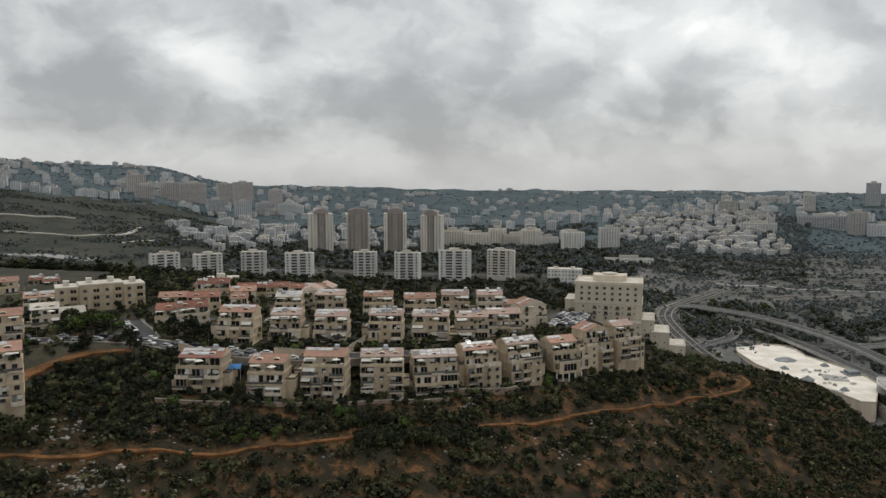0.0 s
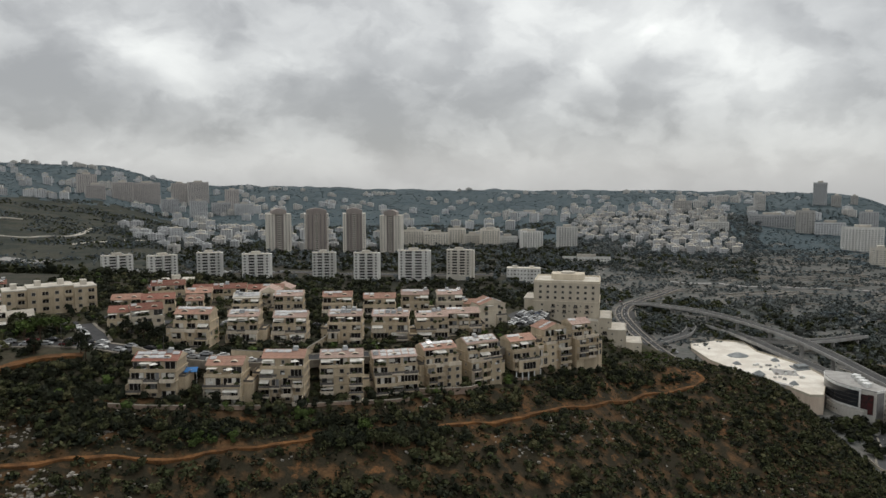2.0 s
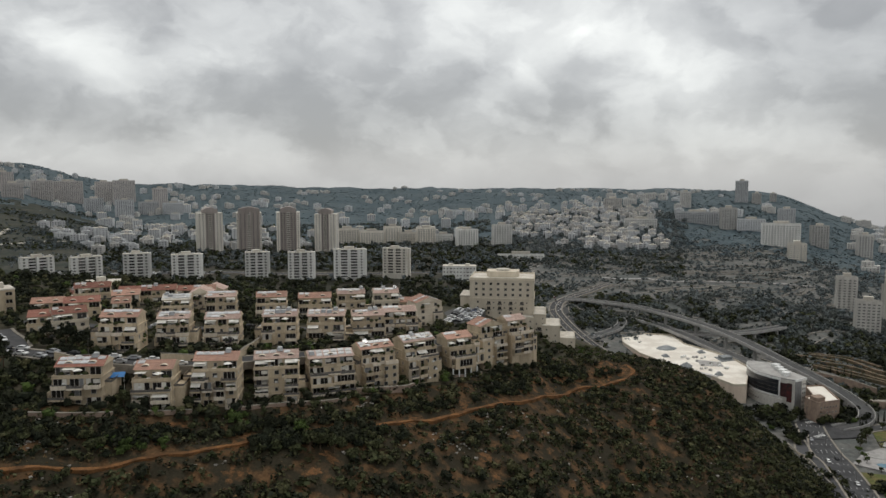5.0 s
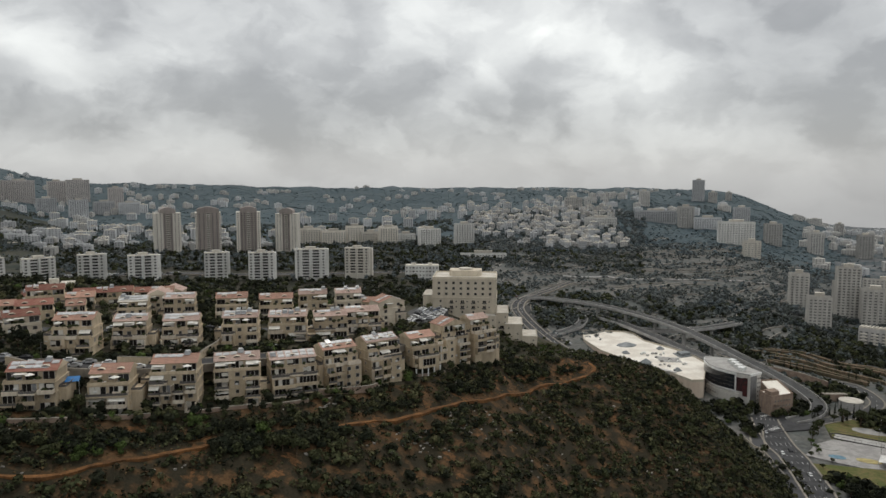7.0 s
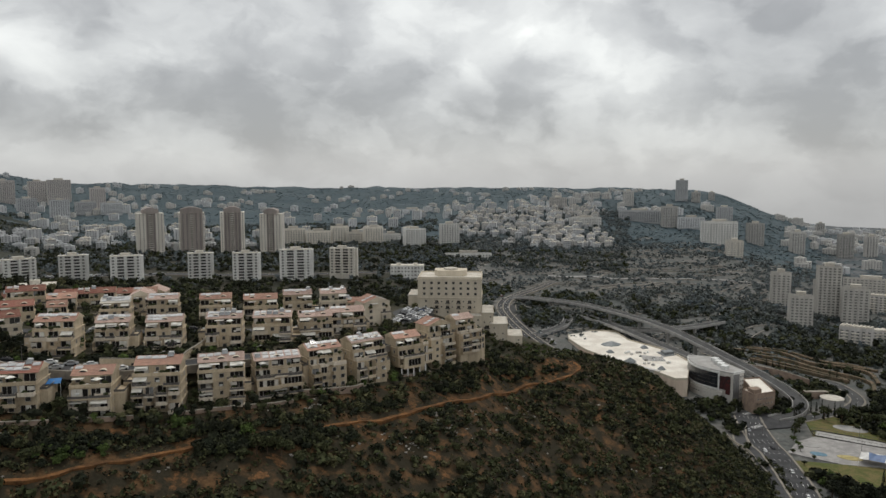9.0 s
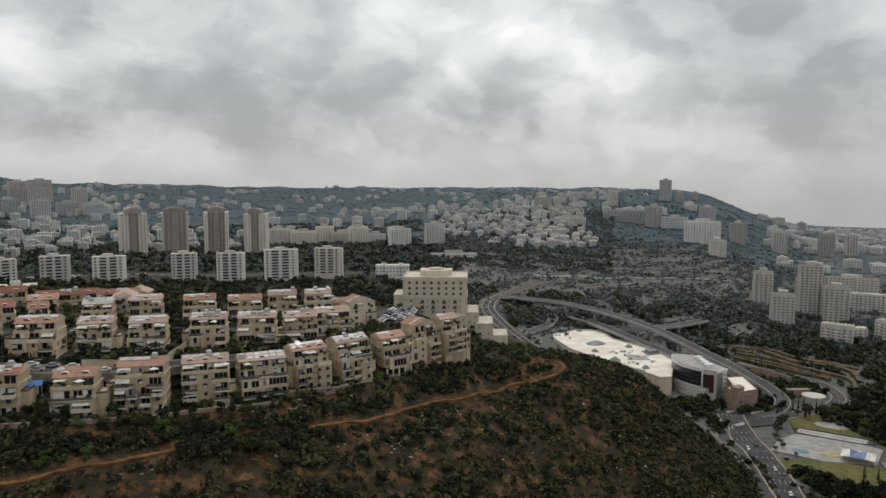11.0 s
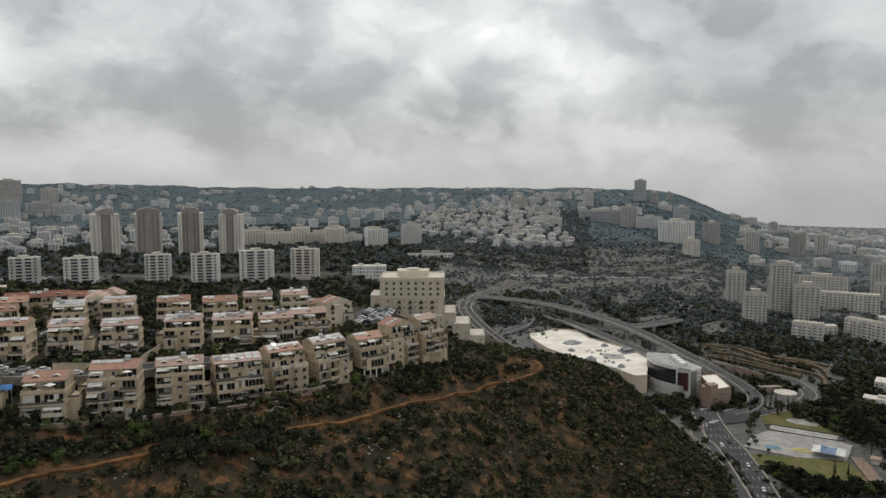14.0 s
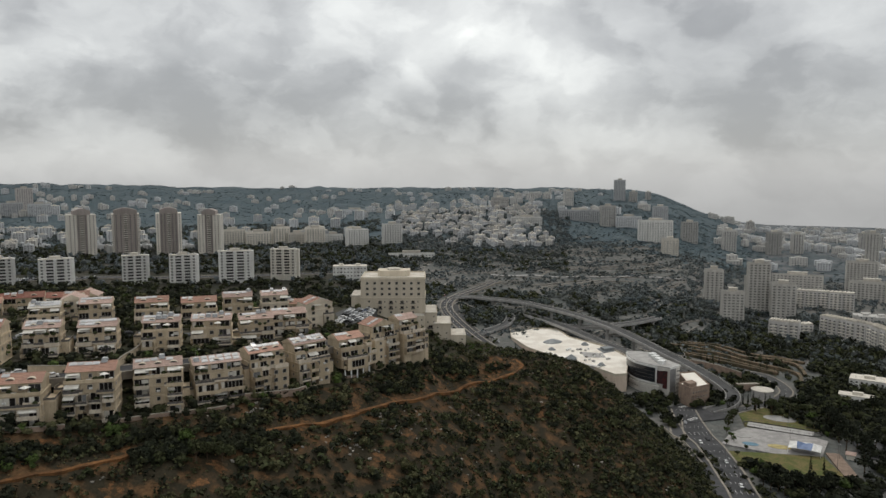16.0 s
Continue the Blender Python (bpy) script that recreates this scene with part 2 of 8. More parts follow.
for tone, rgb in (("white", (0.72, 0.72, 0.71)), ("silver", (0.4, 0.41, 0.42)), ("black", (0.03, 0.03, 0.033)), ("red", (0.14, 0.03, 0.03)), ("blue", (0.04, 0.09, 0.22))):
    material("car_" + tone, rgb, rgb, vary=0.02, rough=0.25, metal=0.2, piece=0.1)
material("tyre", (0.02, 0.02, 0.02), vary=0.1)

# ---- ground ----
def smooth(a, b, t):
    t = np.clip((t - a) / (b - a), 0, 1)
    return t * t * (3 - 2 * t)


# relief of the wide valley and the hills around it: rows by bearing, columns by distance
RELIEF_BEAR = [-60, -32, -23, -15, 5, 22, 31, 42, 60]
RELIEF_DIST = [0, 480, 700, 850, 1150, 1600, 2100, 2700, 3500, 4900]
RELIEF = np.array([
    [150, 200, 205, 205, 225, 266, 318, 362, 348, 300],
    [150, 195, 198, 202, 218, 264, 318, 361, 346, 300],
    [150, 190, 194, 199, 206, 233, 276, 348, 335, 262],
    [150, 185, 190, 196, 192, 200, 232, 274, 264, 222],
    [145, 170, 180, 191, 186, 196, 218, 252, 246, 190],
    [138, 146, 158, 166, 186, 228, 244, 252, 246, 170],
    [138, 142, 150, 158, 180, 208, 232, 248, 238, 110],
    [138, 141, 142, 145, 142, 150, 140, 105, 50, 5],
    [138, 141, 141, 141, 138, 122, 95, 55, 18, 5],
], float)
# the spur with the houses: by its x, the foot of the front row, the height of its top, its southern and northern rims
SPUR_X = [-400, -250, -150, -90, -73, -38, -3, 30, 64, 106, 148, 182, 205, 228, 252, 320]
SPUR_FOOT = [244, 243, 241, 237, 235, 229, 226, 223, 219, 211, 204.5, 198.5, 185, 163, 142, 100]
SPUR_TOP = [250, 246, 245.5, 243.4, 242.2, 239.2, 236.4, 234, 230, 216, 206, 198.5, 185, 163, 142, 100]
SPUR_SOUTH = [120, 170, 200, 207, 212, 222, 238, 258, 286, 338, 352, 354, 352, 350, 350, 350]
SPUR_NORTH = [470, 440, 415, 405, 400, 390, 385, 385, 395, 418, 372, 362, 360, 360, 360, 360]


def cubic(p, x, y):
    """Smooth curve through points (monotone between them)."""
    x, y, p = np.asarray(x, float), np.asarray(y, float), np.clip(p, x[0], x[-1])
    h, d = np.diff(x), np.diff(y) / np.diff(x)
    m = np.concatenate([[d[0]], np.where(d[:-1] * d[1:] > 0, 2 * d[:-1] * d[1:] / (d[:-1] + d[1:] + 1e-12), 0), [d[-1]]])
    i = np.clip(np.searchsorted(x, p, side="right") - 1, 0, len(h) - 1)
    t = (p - x[i]) / h[i]
    return (y[i] * (1 + 2 * t) * (1 - t) ** 2 + h[i] * m[i] * t * (1 - t) ** 2 + y[i + 1] * t * t * (3 - 2 * t) - h[i] * m[i + 1] * t * t * (1 - t))


def ripple(x, y, size, seed):
    """Cheap smooth noise, -1 to 1."""
    r = np.random.RandomState(seed)
    v = 0
    for _ in range(7):
        a, ph, k = r.uniform(0, 6.283), r.uniform(0, 6.283), r.uniform(0.6, 1.7) * 6.283 / size
        v = v + np.sin((x * math.cos(a) + y * math.sin(a)) * k + ph)
    return v / 4.0


def relief(x, y):
    dist, bear = np.hypot(x, y), np.degrees(np.arctan2(x, y))
    cols = [cubic(dist, RELIEF_DIST, row) for row in RELIEF]
    b = np.clip(bear, RELIEF_BEAR[0], RELIEF_BEAR[-1])
    z = np.zeros_like(dist)
    for i in range(len(cols) - 1):
        inside = (b >= RELIEF_BEAR[i]) & (b <= RELIEF_BEAR[i + 1])
        t = smooth(RELIEF_BEAR[i], RELIEF_BEAR[i + 1], b)
        z = np.where(inside, cols[i] * (1 - t) + cols[i + 1] * t, z)
    far = smooth(1300, 2200, dist)
    z = z + far * (9 * ripple(x, y, 420, 3) + 4 * ripple(x, y, 150, 4)) * smooth(30, 150, z)
    z = z + smooth(600, 900, dist) * 1.5 * ripple(x, y, 90, 5)
    return z


def height(x, y):
    x, y = np.asarray(x, float), np.asarray(y, float)
    base = relief(x, y)
    foot, top = cubic(x, SPUR_X, SPUR_FOOT), cubic(x, SPUR_X, SPUR_TOP)
    ys, yn = cubic(x, SPUR_X, SPUR_SOUTH), cubic(x, SPUR_X, SPUR_NORTH)
    south = np.maximum(ys - y, 0)
    z = foot + (top - foot) * smooth(6, 34, y - ys)
    z = z - 0.31 * south - 0.0005 * south ** 2 + (south > 0) * smooth(0, 30, south) * (1.2 * ripple(x, y, 46, 6) + 0.5 * ripple(x, y, 15, 7))
    z = z - (0.34 + 0.45 * smooth(90, 150, x)) * np.maximum(y - yn, 0)
    k = 6.0
    hi = np.maximum(base, z)
    return hi + np.log(np.exp(np.clip((base - hi) / k, -40, 0)) + np.exp(np.clip((z - hi) / k, -40, 0))) * k


def ground_z(x, y):
    return float(height(np.array([x]), np.array([y]))[0])


def sheet(name, verts, faces, material, smooth_on=True):
    me = bpy.data.meshes.new(name)
    me.from_pydata(verts.tolist() if hasattr(verts, "tolist") else verts, [], faces.tolist() if hasattr(faces, "tolist") else faces)
    if smooth_on:
        me.polygons.foreach_set("use_smooth", [True] * len(me.polygons))
    me.materials.append(material)
    me.update()
    return new(name, me)


def build_ground():
    fine = np.radians(np.linspace(-44, 60, 260))
    rest = np.radians(np.linspace(60, 316, 60))[1:-1]
    bears = np.concatenate([fine, rest])
    rings = np.concatenate([np.linspace(0.5, 150, 12), np.linspace(154, 480, 130), np.geomspace(485, 4950, 130)])
    bb, rr = np.meshgrid(bears, rings)
    x, y = rr * np.sin(bb), rr * np.cos(bb)
    z = height(x.ravel(), y.ravel())
    verts = np.stack([x.ravel(), y.ravel(), z], 1)
    n, m = len(bears), len(rings)
    i, j = np.meshgrid(np.arange(m - 1), np.arange(n), indexing="ij")
    a, b = i * n + j, i * n + (j + 1) % n
    faces = np.stack([a, b, b + n, a + n], -1).reshape(-1, 4)[:, ::-1].tolist()
    faces += [[(k + 1) % n, k, n * m] for k in range(n)]
    verts = np.concatenate([verts, [[0, 0, ground_z(0, 0)]]])
    ob = tagged(sheet("ground", verts, faces, M["red_earth"]), "hilly ground of red earth, scrub and dry grass", "ground", kind="structure")
    for key in ("garden_soil", "valley_scrub_haze", "far_woods_floor_haze", "city_floor_haze", "hill_grass", "woods_floor"):
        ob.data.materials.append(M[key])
    c = np.array([np.mean([verts[k] for k in q], axis=0) for q in faces])
    dist, bear = np.hypot(c[:, 0], c[:, 1]), np.degrees(np.arctan2(c[:, 0], c[:, 1]))
    jig = 14 * ripple(c[:, 0], c[:, 1], 60, 21)
    rim = cubic(c[:, 0], SPUR_X, SPUR_SOUTH)
    idx = np.where(c[:, 1] > rim + 2, 1, 0)
    # floors with painted haze for the valley, the far woods and the town
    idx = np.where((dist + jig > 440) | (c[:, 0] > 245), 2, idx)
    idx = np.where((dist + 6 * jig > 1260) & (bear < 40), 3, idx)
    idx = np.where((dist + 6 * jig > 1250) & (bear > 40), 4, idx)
    idx = np.where((dist + jig > 430) & (dist + 6 * jig < 1260) & (bear < 12 + 0.12 * jig), 6, idx)
    idx = np.where((dist + 2 * jig > 850) & (dist + 4 * jig < 1780) & (bear < -17.5 + 0.15 * jig), 5, idx)
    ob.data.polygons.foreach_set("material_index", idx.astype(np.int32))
    return ob


build_ground()

# ---- building blocks ----
class Geo:
    """Collects faces for one mesh."""

    def __init__(self):
        self.v, self.f, self.mi = [], [], []

    def face(self, pts, mi=0):
        k = len(self.v)
        self.v += [tuple(p) for p in pts]
        self.f.append(tuple(range(k, k + len(pts))))
        self.mi.append(mi)
        return self

    def box(self, x0, x1, y0, y1, z0, z1, mi=0):
        k = len(self.v)
        self.v += [(x0, y0, z0), (x1, y0, z0), (x1, y1, z0), (x0, y1, z0), (x0, y0, z1), (x1, y0, z1), (x1, y1, z1), (x0, y1, z1)]
        for q in ((3, 2, 1, 0), (4, 5, 6, 7), (0, 1, 5, 4), (1, 2, 6, 5), (2, 3, 7, 6), (3, 0, 4, 7)):
            self.f.append(tuple(k + i for i in q))
            self.mi.append(mi)
        return self

    def prism(self, outline, z0, z1, mi=0, top=None):
        """Upright block over an outline that runs anticlockwise from above."""
        n = len(outline)
        for i in range(n):
            a, b = outline[i], outline[(i + 1) % n]
            self.face([(a[0], a[1], z0), (b[0], b[1], z0), (b[0], b[1], z1), (a[0], a[1], z1)], mi)
        self.face([(p[0], p[1], z1) for p in outline], mi if top is None else top)
        self.face([(p[0], p[1], z0) for p in reversed(outline)], mi)
        return self

    def rings(self, levels, mi=0):
        """One closed skin over rectangles (x0, x1, y0, y1, z) stacked upwards."""
        loops = [[(a, c, z), (b, c, z), (b, d, z), (a, d, z)] for a, b, c, d, z in levels]
        for p, q in zip(loops, loops[1:]):
            for i in range(4):
                j = (i + 1) % 4
                self.face([p[i], p[j], q[j], q[i]], mi)
        self.face(loops[-1], mi)
        return self.face(loops[0][::-1], mi)

    def tube(self, a, b, r0, r1, n=8, mi=0):
        a, b = Vector(a), Vector(b)
        w = (b - a).normalized()
        u = w.orthogonal().normalized()
        t = w.cross(u)
        ring = [[c + (u * math.cos(i * 6.2832 / n) + t * math.sin(i * 6.2832 / n)) * r for i in range(n)] for c, r in ((a, r0), (b, r1))]
        for i in range(n):
            j = (i + 1) % n
            self.face([ring[0][i], ring[0][j], ring[1][j], ring[1][i]], mi)
        self.face(ring[1], mi)
        return self.face(list(reversed(ring[0])), mi)

    def mesh(self, name, mats):
        seen, back, verts = {}, [], []
        for q in self.v:
            k = (round(q[0], 3), round(q[1], 3), round(q[2], 3))
            if k not in seen:
                seen[k] = len(verts)
                verts.append(q)
            back.append(seen[k])
        faces = [tuple(back[i] for i in f) for f in self.f]
        good = [i for i, f in enumerate(faces) if len(set(f)) == len(f)]
        faces, self.mi = [faces[i] for i in good], [self.mi[i] for i in good]
        me = bpy.data.meshes.new(name)
        me.from_pydata(verts, [], faces)
        for m in mats if isinstance(mats, (list, tuple)) else [mats]:
            me.materials.append(M[m])
        me.polygons.foreach_set("material_index", self.mi)
        me.update()
        return me


def empty(name, m, label, category, group="", kind=""):
    ob = new(name)
    ob.matrix_world = m
    ob.empty_display_size = 0.5
    return tagged(ob, label, category, group, kind)


def part(name, geo, mats, parent, label="", at=None):
    """One mesh object under a thing; geo may be a mesh that is shared."""
    me = geo.mesh(name, mats) if isinstance(geo, Geo) else geo
    ob = new(name, me)
    ob.parent = parent
    if at is not None:
        ob.matrix_local = at
    return tagged(ob, label)


def thing(name, geo, mats, m, label, category, group="", kind=""):
    ob = new(name, geo.mesh(name, mats) if isinstance(geo, Geo) else geo)
    ob.matrix_world = m
    return tagged(ob, label, category, group, kind)


def window_mesh(w, h, depth=0.16):
    """Window with a frame that stands proud of the wall and a set-back pane; faces -y."""
    g = Geo()
    t = 0.1
    rect = lambda a, b, y: [(-a, y, -b), (a, y, -b), (a, y, b), (-a, y, b)]
    back, out, mid, pane = rect(w / 2 + t, h / 2 + t, 0.02), rect(w / 2 + t, h / 2 + t, -0.1), rect(w / 2, h / 2, -0.1), rect(w / 2, h / 2, -0.03)
    for p, q in ((back, out), (out, mid), (mid, pane)):
        for i in range(4):
            j = (i + 1) % 4
            g.face([p[i], p[j], q[j], q[i]])
    g.face(pane, 1)
    return g.mesh("window", ["frame_white", "window_glass"])


WIN = {k: window_mesh(*k) for k in ((1.3, 1.25), (0.9, 1.1), (0.6, 0.7), (1.9, 1.4), (2.6, 2.1))}


def balcony_mesh(w, out, style, fin=0.0):
    """Balcony as a tray: slab and parapet in one; origin at the wall, at floor level; reaches out to -y."""
    g = Geo()
    up = 0.95 if style == "stone" else 1.0
    t = 0.16 if style == "stone" or fin else 0.06
    u = [(-w / 2, 0), (-w / 2, -out), (w / 2, -out), (w / 2, 0)]
    v = [(-w / 2 + t, 0), (-w / 2 + t, -out + t), (w / 2 - t, -out + t), (w / 2 - t, 0)]
    low = 0.0 if style == "stone" else 0.3
    rim = up
    for k, ((a, b), (c, d)) in enumerate(zip(zip(u, u[1:]), zip(v, v[1:]))):
        up = max(rim, fin) if k != 1 else rim
        g.face([(*a, -0.22), (*b, -0.22), (*b, low), (*a, low)])
        mi = 0 if style == "stone" or up > 2 else 1
        g.face([(*a, low), (*b, low), (*b, up), (*a, up)], mi)
        g.face([(*a, up), (*b, up), (*d, up), (*c, up)])
        g.face([(*d, 0), (*c, 0), (*c, up), (*d, up)], mi)
    g.face([(*v[0], 0), (*v[1], 0), (*v[2], 0), (*v[3], 0)])
    g.face([(*p, -0.22) for p in u[::-1]])
    return g


def loggia_mesh(w, h, r=None):
    """Glazed doors of a balcony: dark panes, mostly coloured as recess shade, between upright frames in one folded
    skin, set in the wall.
    """
    g = Geo()
    n = max(2, int(w / (1.9 if r is None else 1.15)))
    prof = [(-w / 2 - 0.06, 0.02, 0), (-w / 2 - 0.06, -0.1, 0)]
    for i in range(n + 1):
        x = -w / 2 + i * w / n
        prof += [(x - 0.06, -0.1, 0), (x + 0.06, -0.1, 0)] if i else [(x + 0.06, -0.1, 0)]
        if i < n:
            prof += [(x + 0.06, -0.03, 0), (x + w / n - 0.06, -0.03, 1 if r is None or r.random() < 0.78 else 2)]
    prof += [(w / 2 + 0.06, 0.02, 0)]
    for (x0, y0, _), (x1, y1, m) in zip(prof, prof[1:]):
        g.face([(x0, y0, 0.02), (x1, y1, 0.02), (x1, y1, h), (x0, y0, h)], m)
    g.face([(x, y, h) for x, y, _ in prof])
    return g


def awning_mesh(w, out=1.7):
    g = Geo()
    for s in range(int(w / 0.8)):
        x0, x1 = -w / 2 + s * w / int(w / 0.8), -w / 2 + (s + 1) * w / int(w / 0.8)
        g.face([(x0, -out, -0.75), (x1, -out, -0.75), (x1, 0, 0), (x0, 0, 0)])
        g.face([(x0, -out, -1.0), (x1, -out, -1.0), (x1, -out, -0.75), (x0, -out, -0.75)])
        g.face([(x1, -out, -0.8), (x0, -out, -0.8), (x0, 0, -0.05), (x1, 0, -0.05)])
    return g


def heater_mesh():
    """Sloped solar panel with its white tank on a small stand; faces -y."""
    g = Geo()
    g.face([(-0.95, -0.9, 0.12), (0.95, -0.9, 0.12), (0.95, 0.75, 1.0), (-0.95, 0.75, 1.0)], 1)
    g.face([(0.95, -0.9, 0.06), (-0.95, -0.9, 0.06), (-0.95, 0.75, 0.94), (0.95, 0.75, 0.94)])
    for x in (-0.95, 0.9):
        g.box(x, x + 0.06, -0.9, -0.84, 0, 0.12)
        g.box(x, x + 0.06, 0.7, 0.76, 0, 0.95)
    g.tube((-0.7, 1.05, 1.0), (0.7, 1.05, 1.0), 0.32, 0.32, 10)
    return g.mesh("solar_heater", ["white_metal", "panel_glass"])


def flat_panel_mesh():
    g = Geo()
    g.box(-0.95, 0.95, -0.7, 0.7, 0.04, 0.12, 1)
    for a in (-0.99, 0.95):
        g.box(a, a + 0.04, -0.72, 0.72, 0, 0.15)
    for b in (-0.74, 0.7):
        g.box(-0.95, 0.95, b, b + 0.04, 0, 0.15)
    return g.mesh("roof_panel", ["white_metal", "panel_white"])


HEATER, PANEL = heater_mesh(), flat_panel_mesh()


def dormer_geo():
    """Low dormer with a curved eyebrow roof and a window; faces -y."""
    g = Geo()
    arc = [(1.3 * math.cos(a), 0.75 * math.sin(a)) for a in [math.pi * i / 8 for i in range(9)]]
    for (x0, z0), (x1, z1) in zip(arc, arc[1:]):
        g.face([(x0, 0, z0), (x0, 2.2, z0), (x1, 2.2, z1), (x1, 0, z1)])
        g.face([(x0 * 0.82, -0.02, z0 * 0.82), (x0, -0.02, z0), (x1, -0.02, z1), (x1 * 0.82, -0.02, z1 * 0.82)])
    g.face([(x * 0.82, 0.03, z * 0.82) for x, z in reversed(arc)], 1)
    return g


DORMER = dormer_geo().mesh("dormer", ["stone_pale", "window_glass"])

# ---- apartment houses on the spur ----
FOOT = []
AIRCON = Geo().rings([(-0.45, 0.45, -0.35, 0.05, 0), (-0.45, 0.45, -0.35, 0.05, 0.6)]).mesh("air_conditioner", ["white_metal"])
TABLE = Geo().rings([(-0.6, 0.6, -0.4, 0.4, 0.66), (-0.6, 0.6, -0.4, 0.4, 0.74)]).rings([(-0.08, 0.08, -0.08, 0.08, 0), (-0.08, 0.08, -0.08, 0.08, 0.66)]).mesh("garden_table", ["white_metal"])
PARASOL = Geo().tube((0, 0, 0), (0, 0, 2.3), 0.04, 0.04, 5).rings([(-1.2, 1.2, -1.2, 1.2, 2.0), (-0.1, 0.1, -0.1, 0.1, 2.5)]).mesh("parasol", ["awning"])
PLANTER = Geo().rings([(-0.35, 0.35, -0.25, 0.25, 0), (-0.45, 0.45, -0.3, 0.3, 0.55)]).rings([(-0.6, 0.6, -0.4, 0.4, 0.55), (-0.75, 0.75, -0.5, 0.5, 1.0), (-0.3, 0.3, -0.25, 0.25, 1.45)], 1).mesh("planter", ["wall_pink", "leaf_scrub"])


def tile_roof(w, d, rise, over=0.35, front=False):
    """Tiled roof with two slopes, eaves and a ridge cap; the ridge runs along x, or along y when the gable faces front."""
    g = Geo()
    if front:
        w, d = d, w
    a, b = w / 2 + over, d / 2 + over
    rows = 7
    half = []
    for i in range(rows):
        half += [(b * (1 - i / rows), rise * i / rows - 0.02 + (0.03 if i else 0)), (b * (1 - i / rows), rise * i / rows + 0.09)]
    prof = [(-y, z) for y, z in half] + [(-0.14, rise), (-0.14, rise + 0.12), (0.14, rise + 0.12), (0.14, rise)] + [(y, z) for y, z in reversed(half)]
    for (y0, z0), (y1, z1) in zip(prof, prof[1:]):
        g.face([(-a, y0, z0), (a, y0, z0), (a, y1, z1), (-a, y1, z1)])
    for s in (-1, 1):
        end = [(s * a, y, z) for y, z in prof]
        g.face(end if s > 0 else end[::-1], 1)
    g.face([(-a, b, -0.02), (a, b, -0.02), (a, -b, -0.02), (-a, -b, -0.02)], 1)
    if front:
        g.v = [(-y, x, z) for x, y, z in g.v]
    return g


def roof_height(x, y, w, d, rise, front, over=0.35):
    return rise * (1 - abs(x) / (w / 2 + over)) if front else rise * (1 - abs(y) / (d / 2 + over))


def apartment_house(x, y, z, w, d, storeys, tall, turn, seed, bays, roof="tile_orange", wall="stone_cream", front=False, panels=6, dormers=2, setback=2.2, label="", stilts=0.0, extra=()):
    """One house: bays is a string for each storey from the top; B balcony, L long balcony, A awning over a balcony, W window, w small window, - blank wall."""
    r = random.Random(seed)
    rise = 1.9 if not front else 2.4
    if wall == "stone_cream" and seed % 5 == 0 and seed > 18:
        wall = "stone_pale"
    low = max(0.0, storeys * 2.8 + rise - tall)
    z, tall = z - low, tall + low
    fh = (tall - rise) / storeys
    label = label or "cream stone apartment house with balconies and a tiled roof"
    ho = empty("apartment_house", pose(x, y, z, 0, 0, turn), label, "house", "apartment houses on the spur")
    main = fh * (storeys - 1)
    lev = [(-w / 2, w / 2, 0, d, -6 if not stilts else stilts)]
    for i in range(1, storeys):
        for e, dz in ((0, -0.2), (0.2, -0.2), (0.2, 0.03), (0, 0.03)):
            lev.append((-w / 2 - e, w / 2 + e, -e, d + e, i * fh + dz))
    deep2 = r.choice([0.0, 1.3, 1.6]) if storeys > 3 and not stilts else 0.0
    if deep2:
        lev = [(a, b, c + (deep2 if q > (storeys - 2) * fh + 0.01 else 0), e, q) for a, b, c, e, q in lev]
        part("terrace_rail", balcony_mesh(w, deep2, r.choice(["stone", "rail"])), ["balcony_stone", "rail_metal"], ho, at=pose(0, deep2, (storeys - 2) * fh + 0.24))
    setback = max(setback, deep2 + 1.2) if setback > 1 else max(setback, deep2)
    lev += [(-w / 2 + 0.25, w / 2 - 0.25, setback, d - 0.25, main + 0.02), (-w / 2 + 0.25, w / 2 - 0.25, setback, d - 0.25, main + fh)]
    part("wall", Geo().rings(lev), wall, ho)
    FOOT.append((x, y, w, d, turn))
    # a bay that stands forward on one side, with a terrace on its top
    jut, side = (0.9 + 0.9 * r.random(), r.choice([-1, 1])) if storeys > 2 and not stilts else (0.0, 1)
    bx0, bx1 = (-w / 2, -w / 2 + w * 0.38) if side < 0 else (w / 2 - w * 0.38, w / 2)
    if jut:
        top = fh * (storeys - 2)
        part("front_bay", Geo().rings([(bx0, bx1, -jut, 0.0, -6), (bx0, bx1, -jut, 0.0, top)]), wall, ho)
        part("terrace_rail", balcony_mesh(bx1 - bx0, jut, r.choice(["stone", "rail"])), ["balcony_stone", "rail_metal"], ho, at=pose((bx0 + bx1) / 2, 0, top + 0.24))
    # lower wing beside the house, reaching back to the street
    wing = r.uniform(1.8, 3.4)
    wz = fh * r.choice([max(1, storeys - 3), max(1, storeys - 2)])
    x0, x1 = (w / 2, w / 2 + wing) if r.random() < 0.5 else (-w / 2 - wing, -w / 2)
    part("side_wing", Geo().rings([(x0, x1, 2.5, d - 0.5, -6), (x0, x1, 2.5, d - 0.5, wz)]), wall, ho)
    part("terrace_rail", balcony_mesh(wing, d - 3.0, "rail"), [wall, "rail_metal"], ho, at=pose((x0 + x1) / 2, d - 0.5, wz + 0.24))
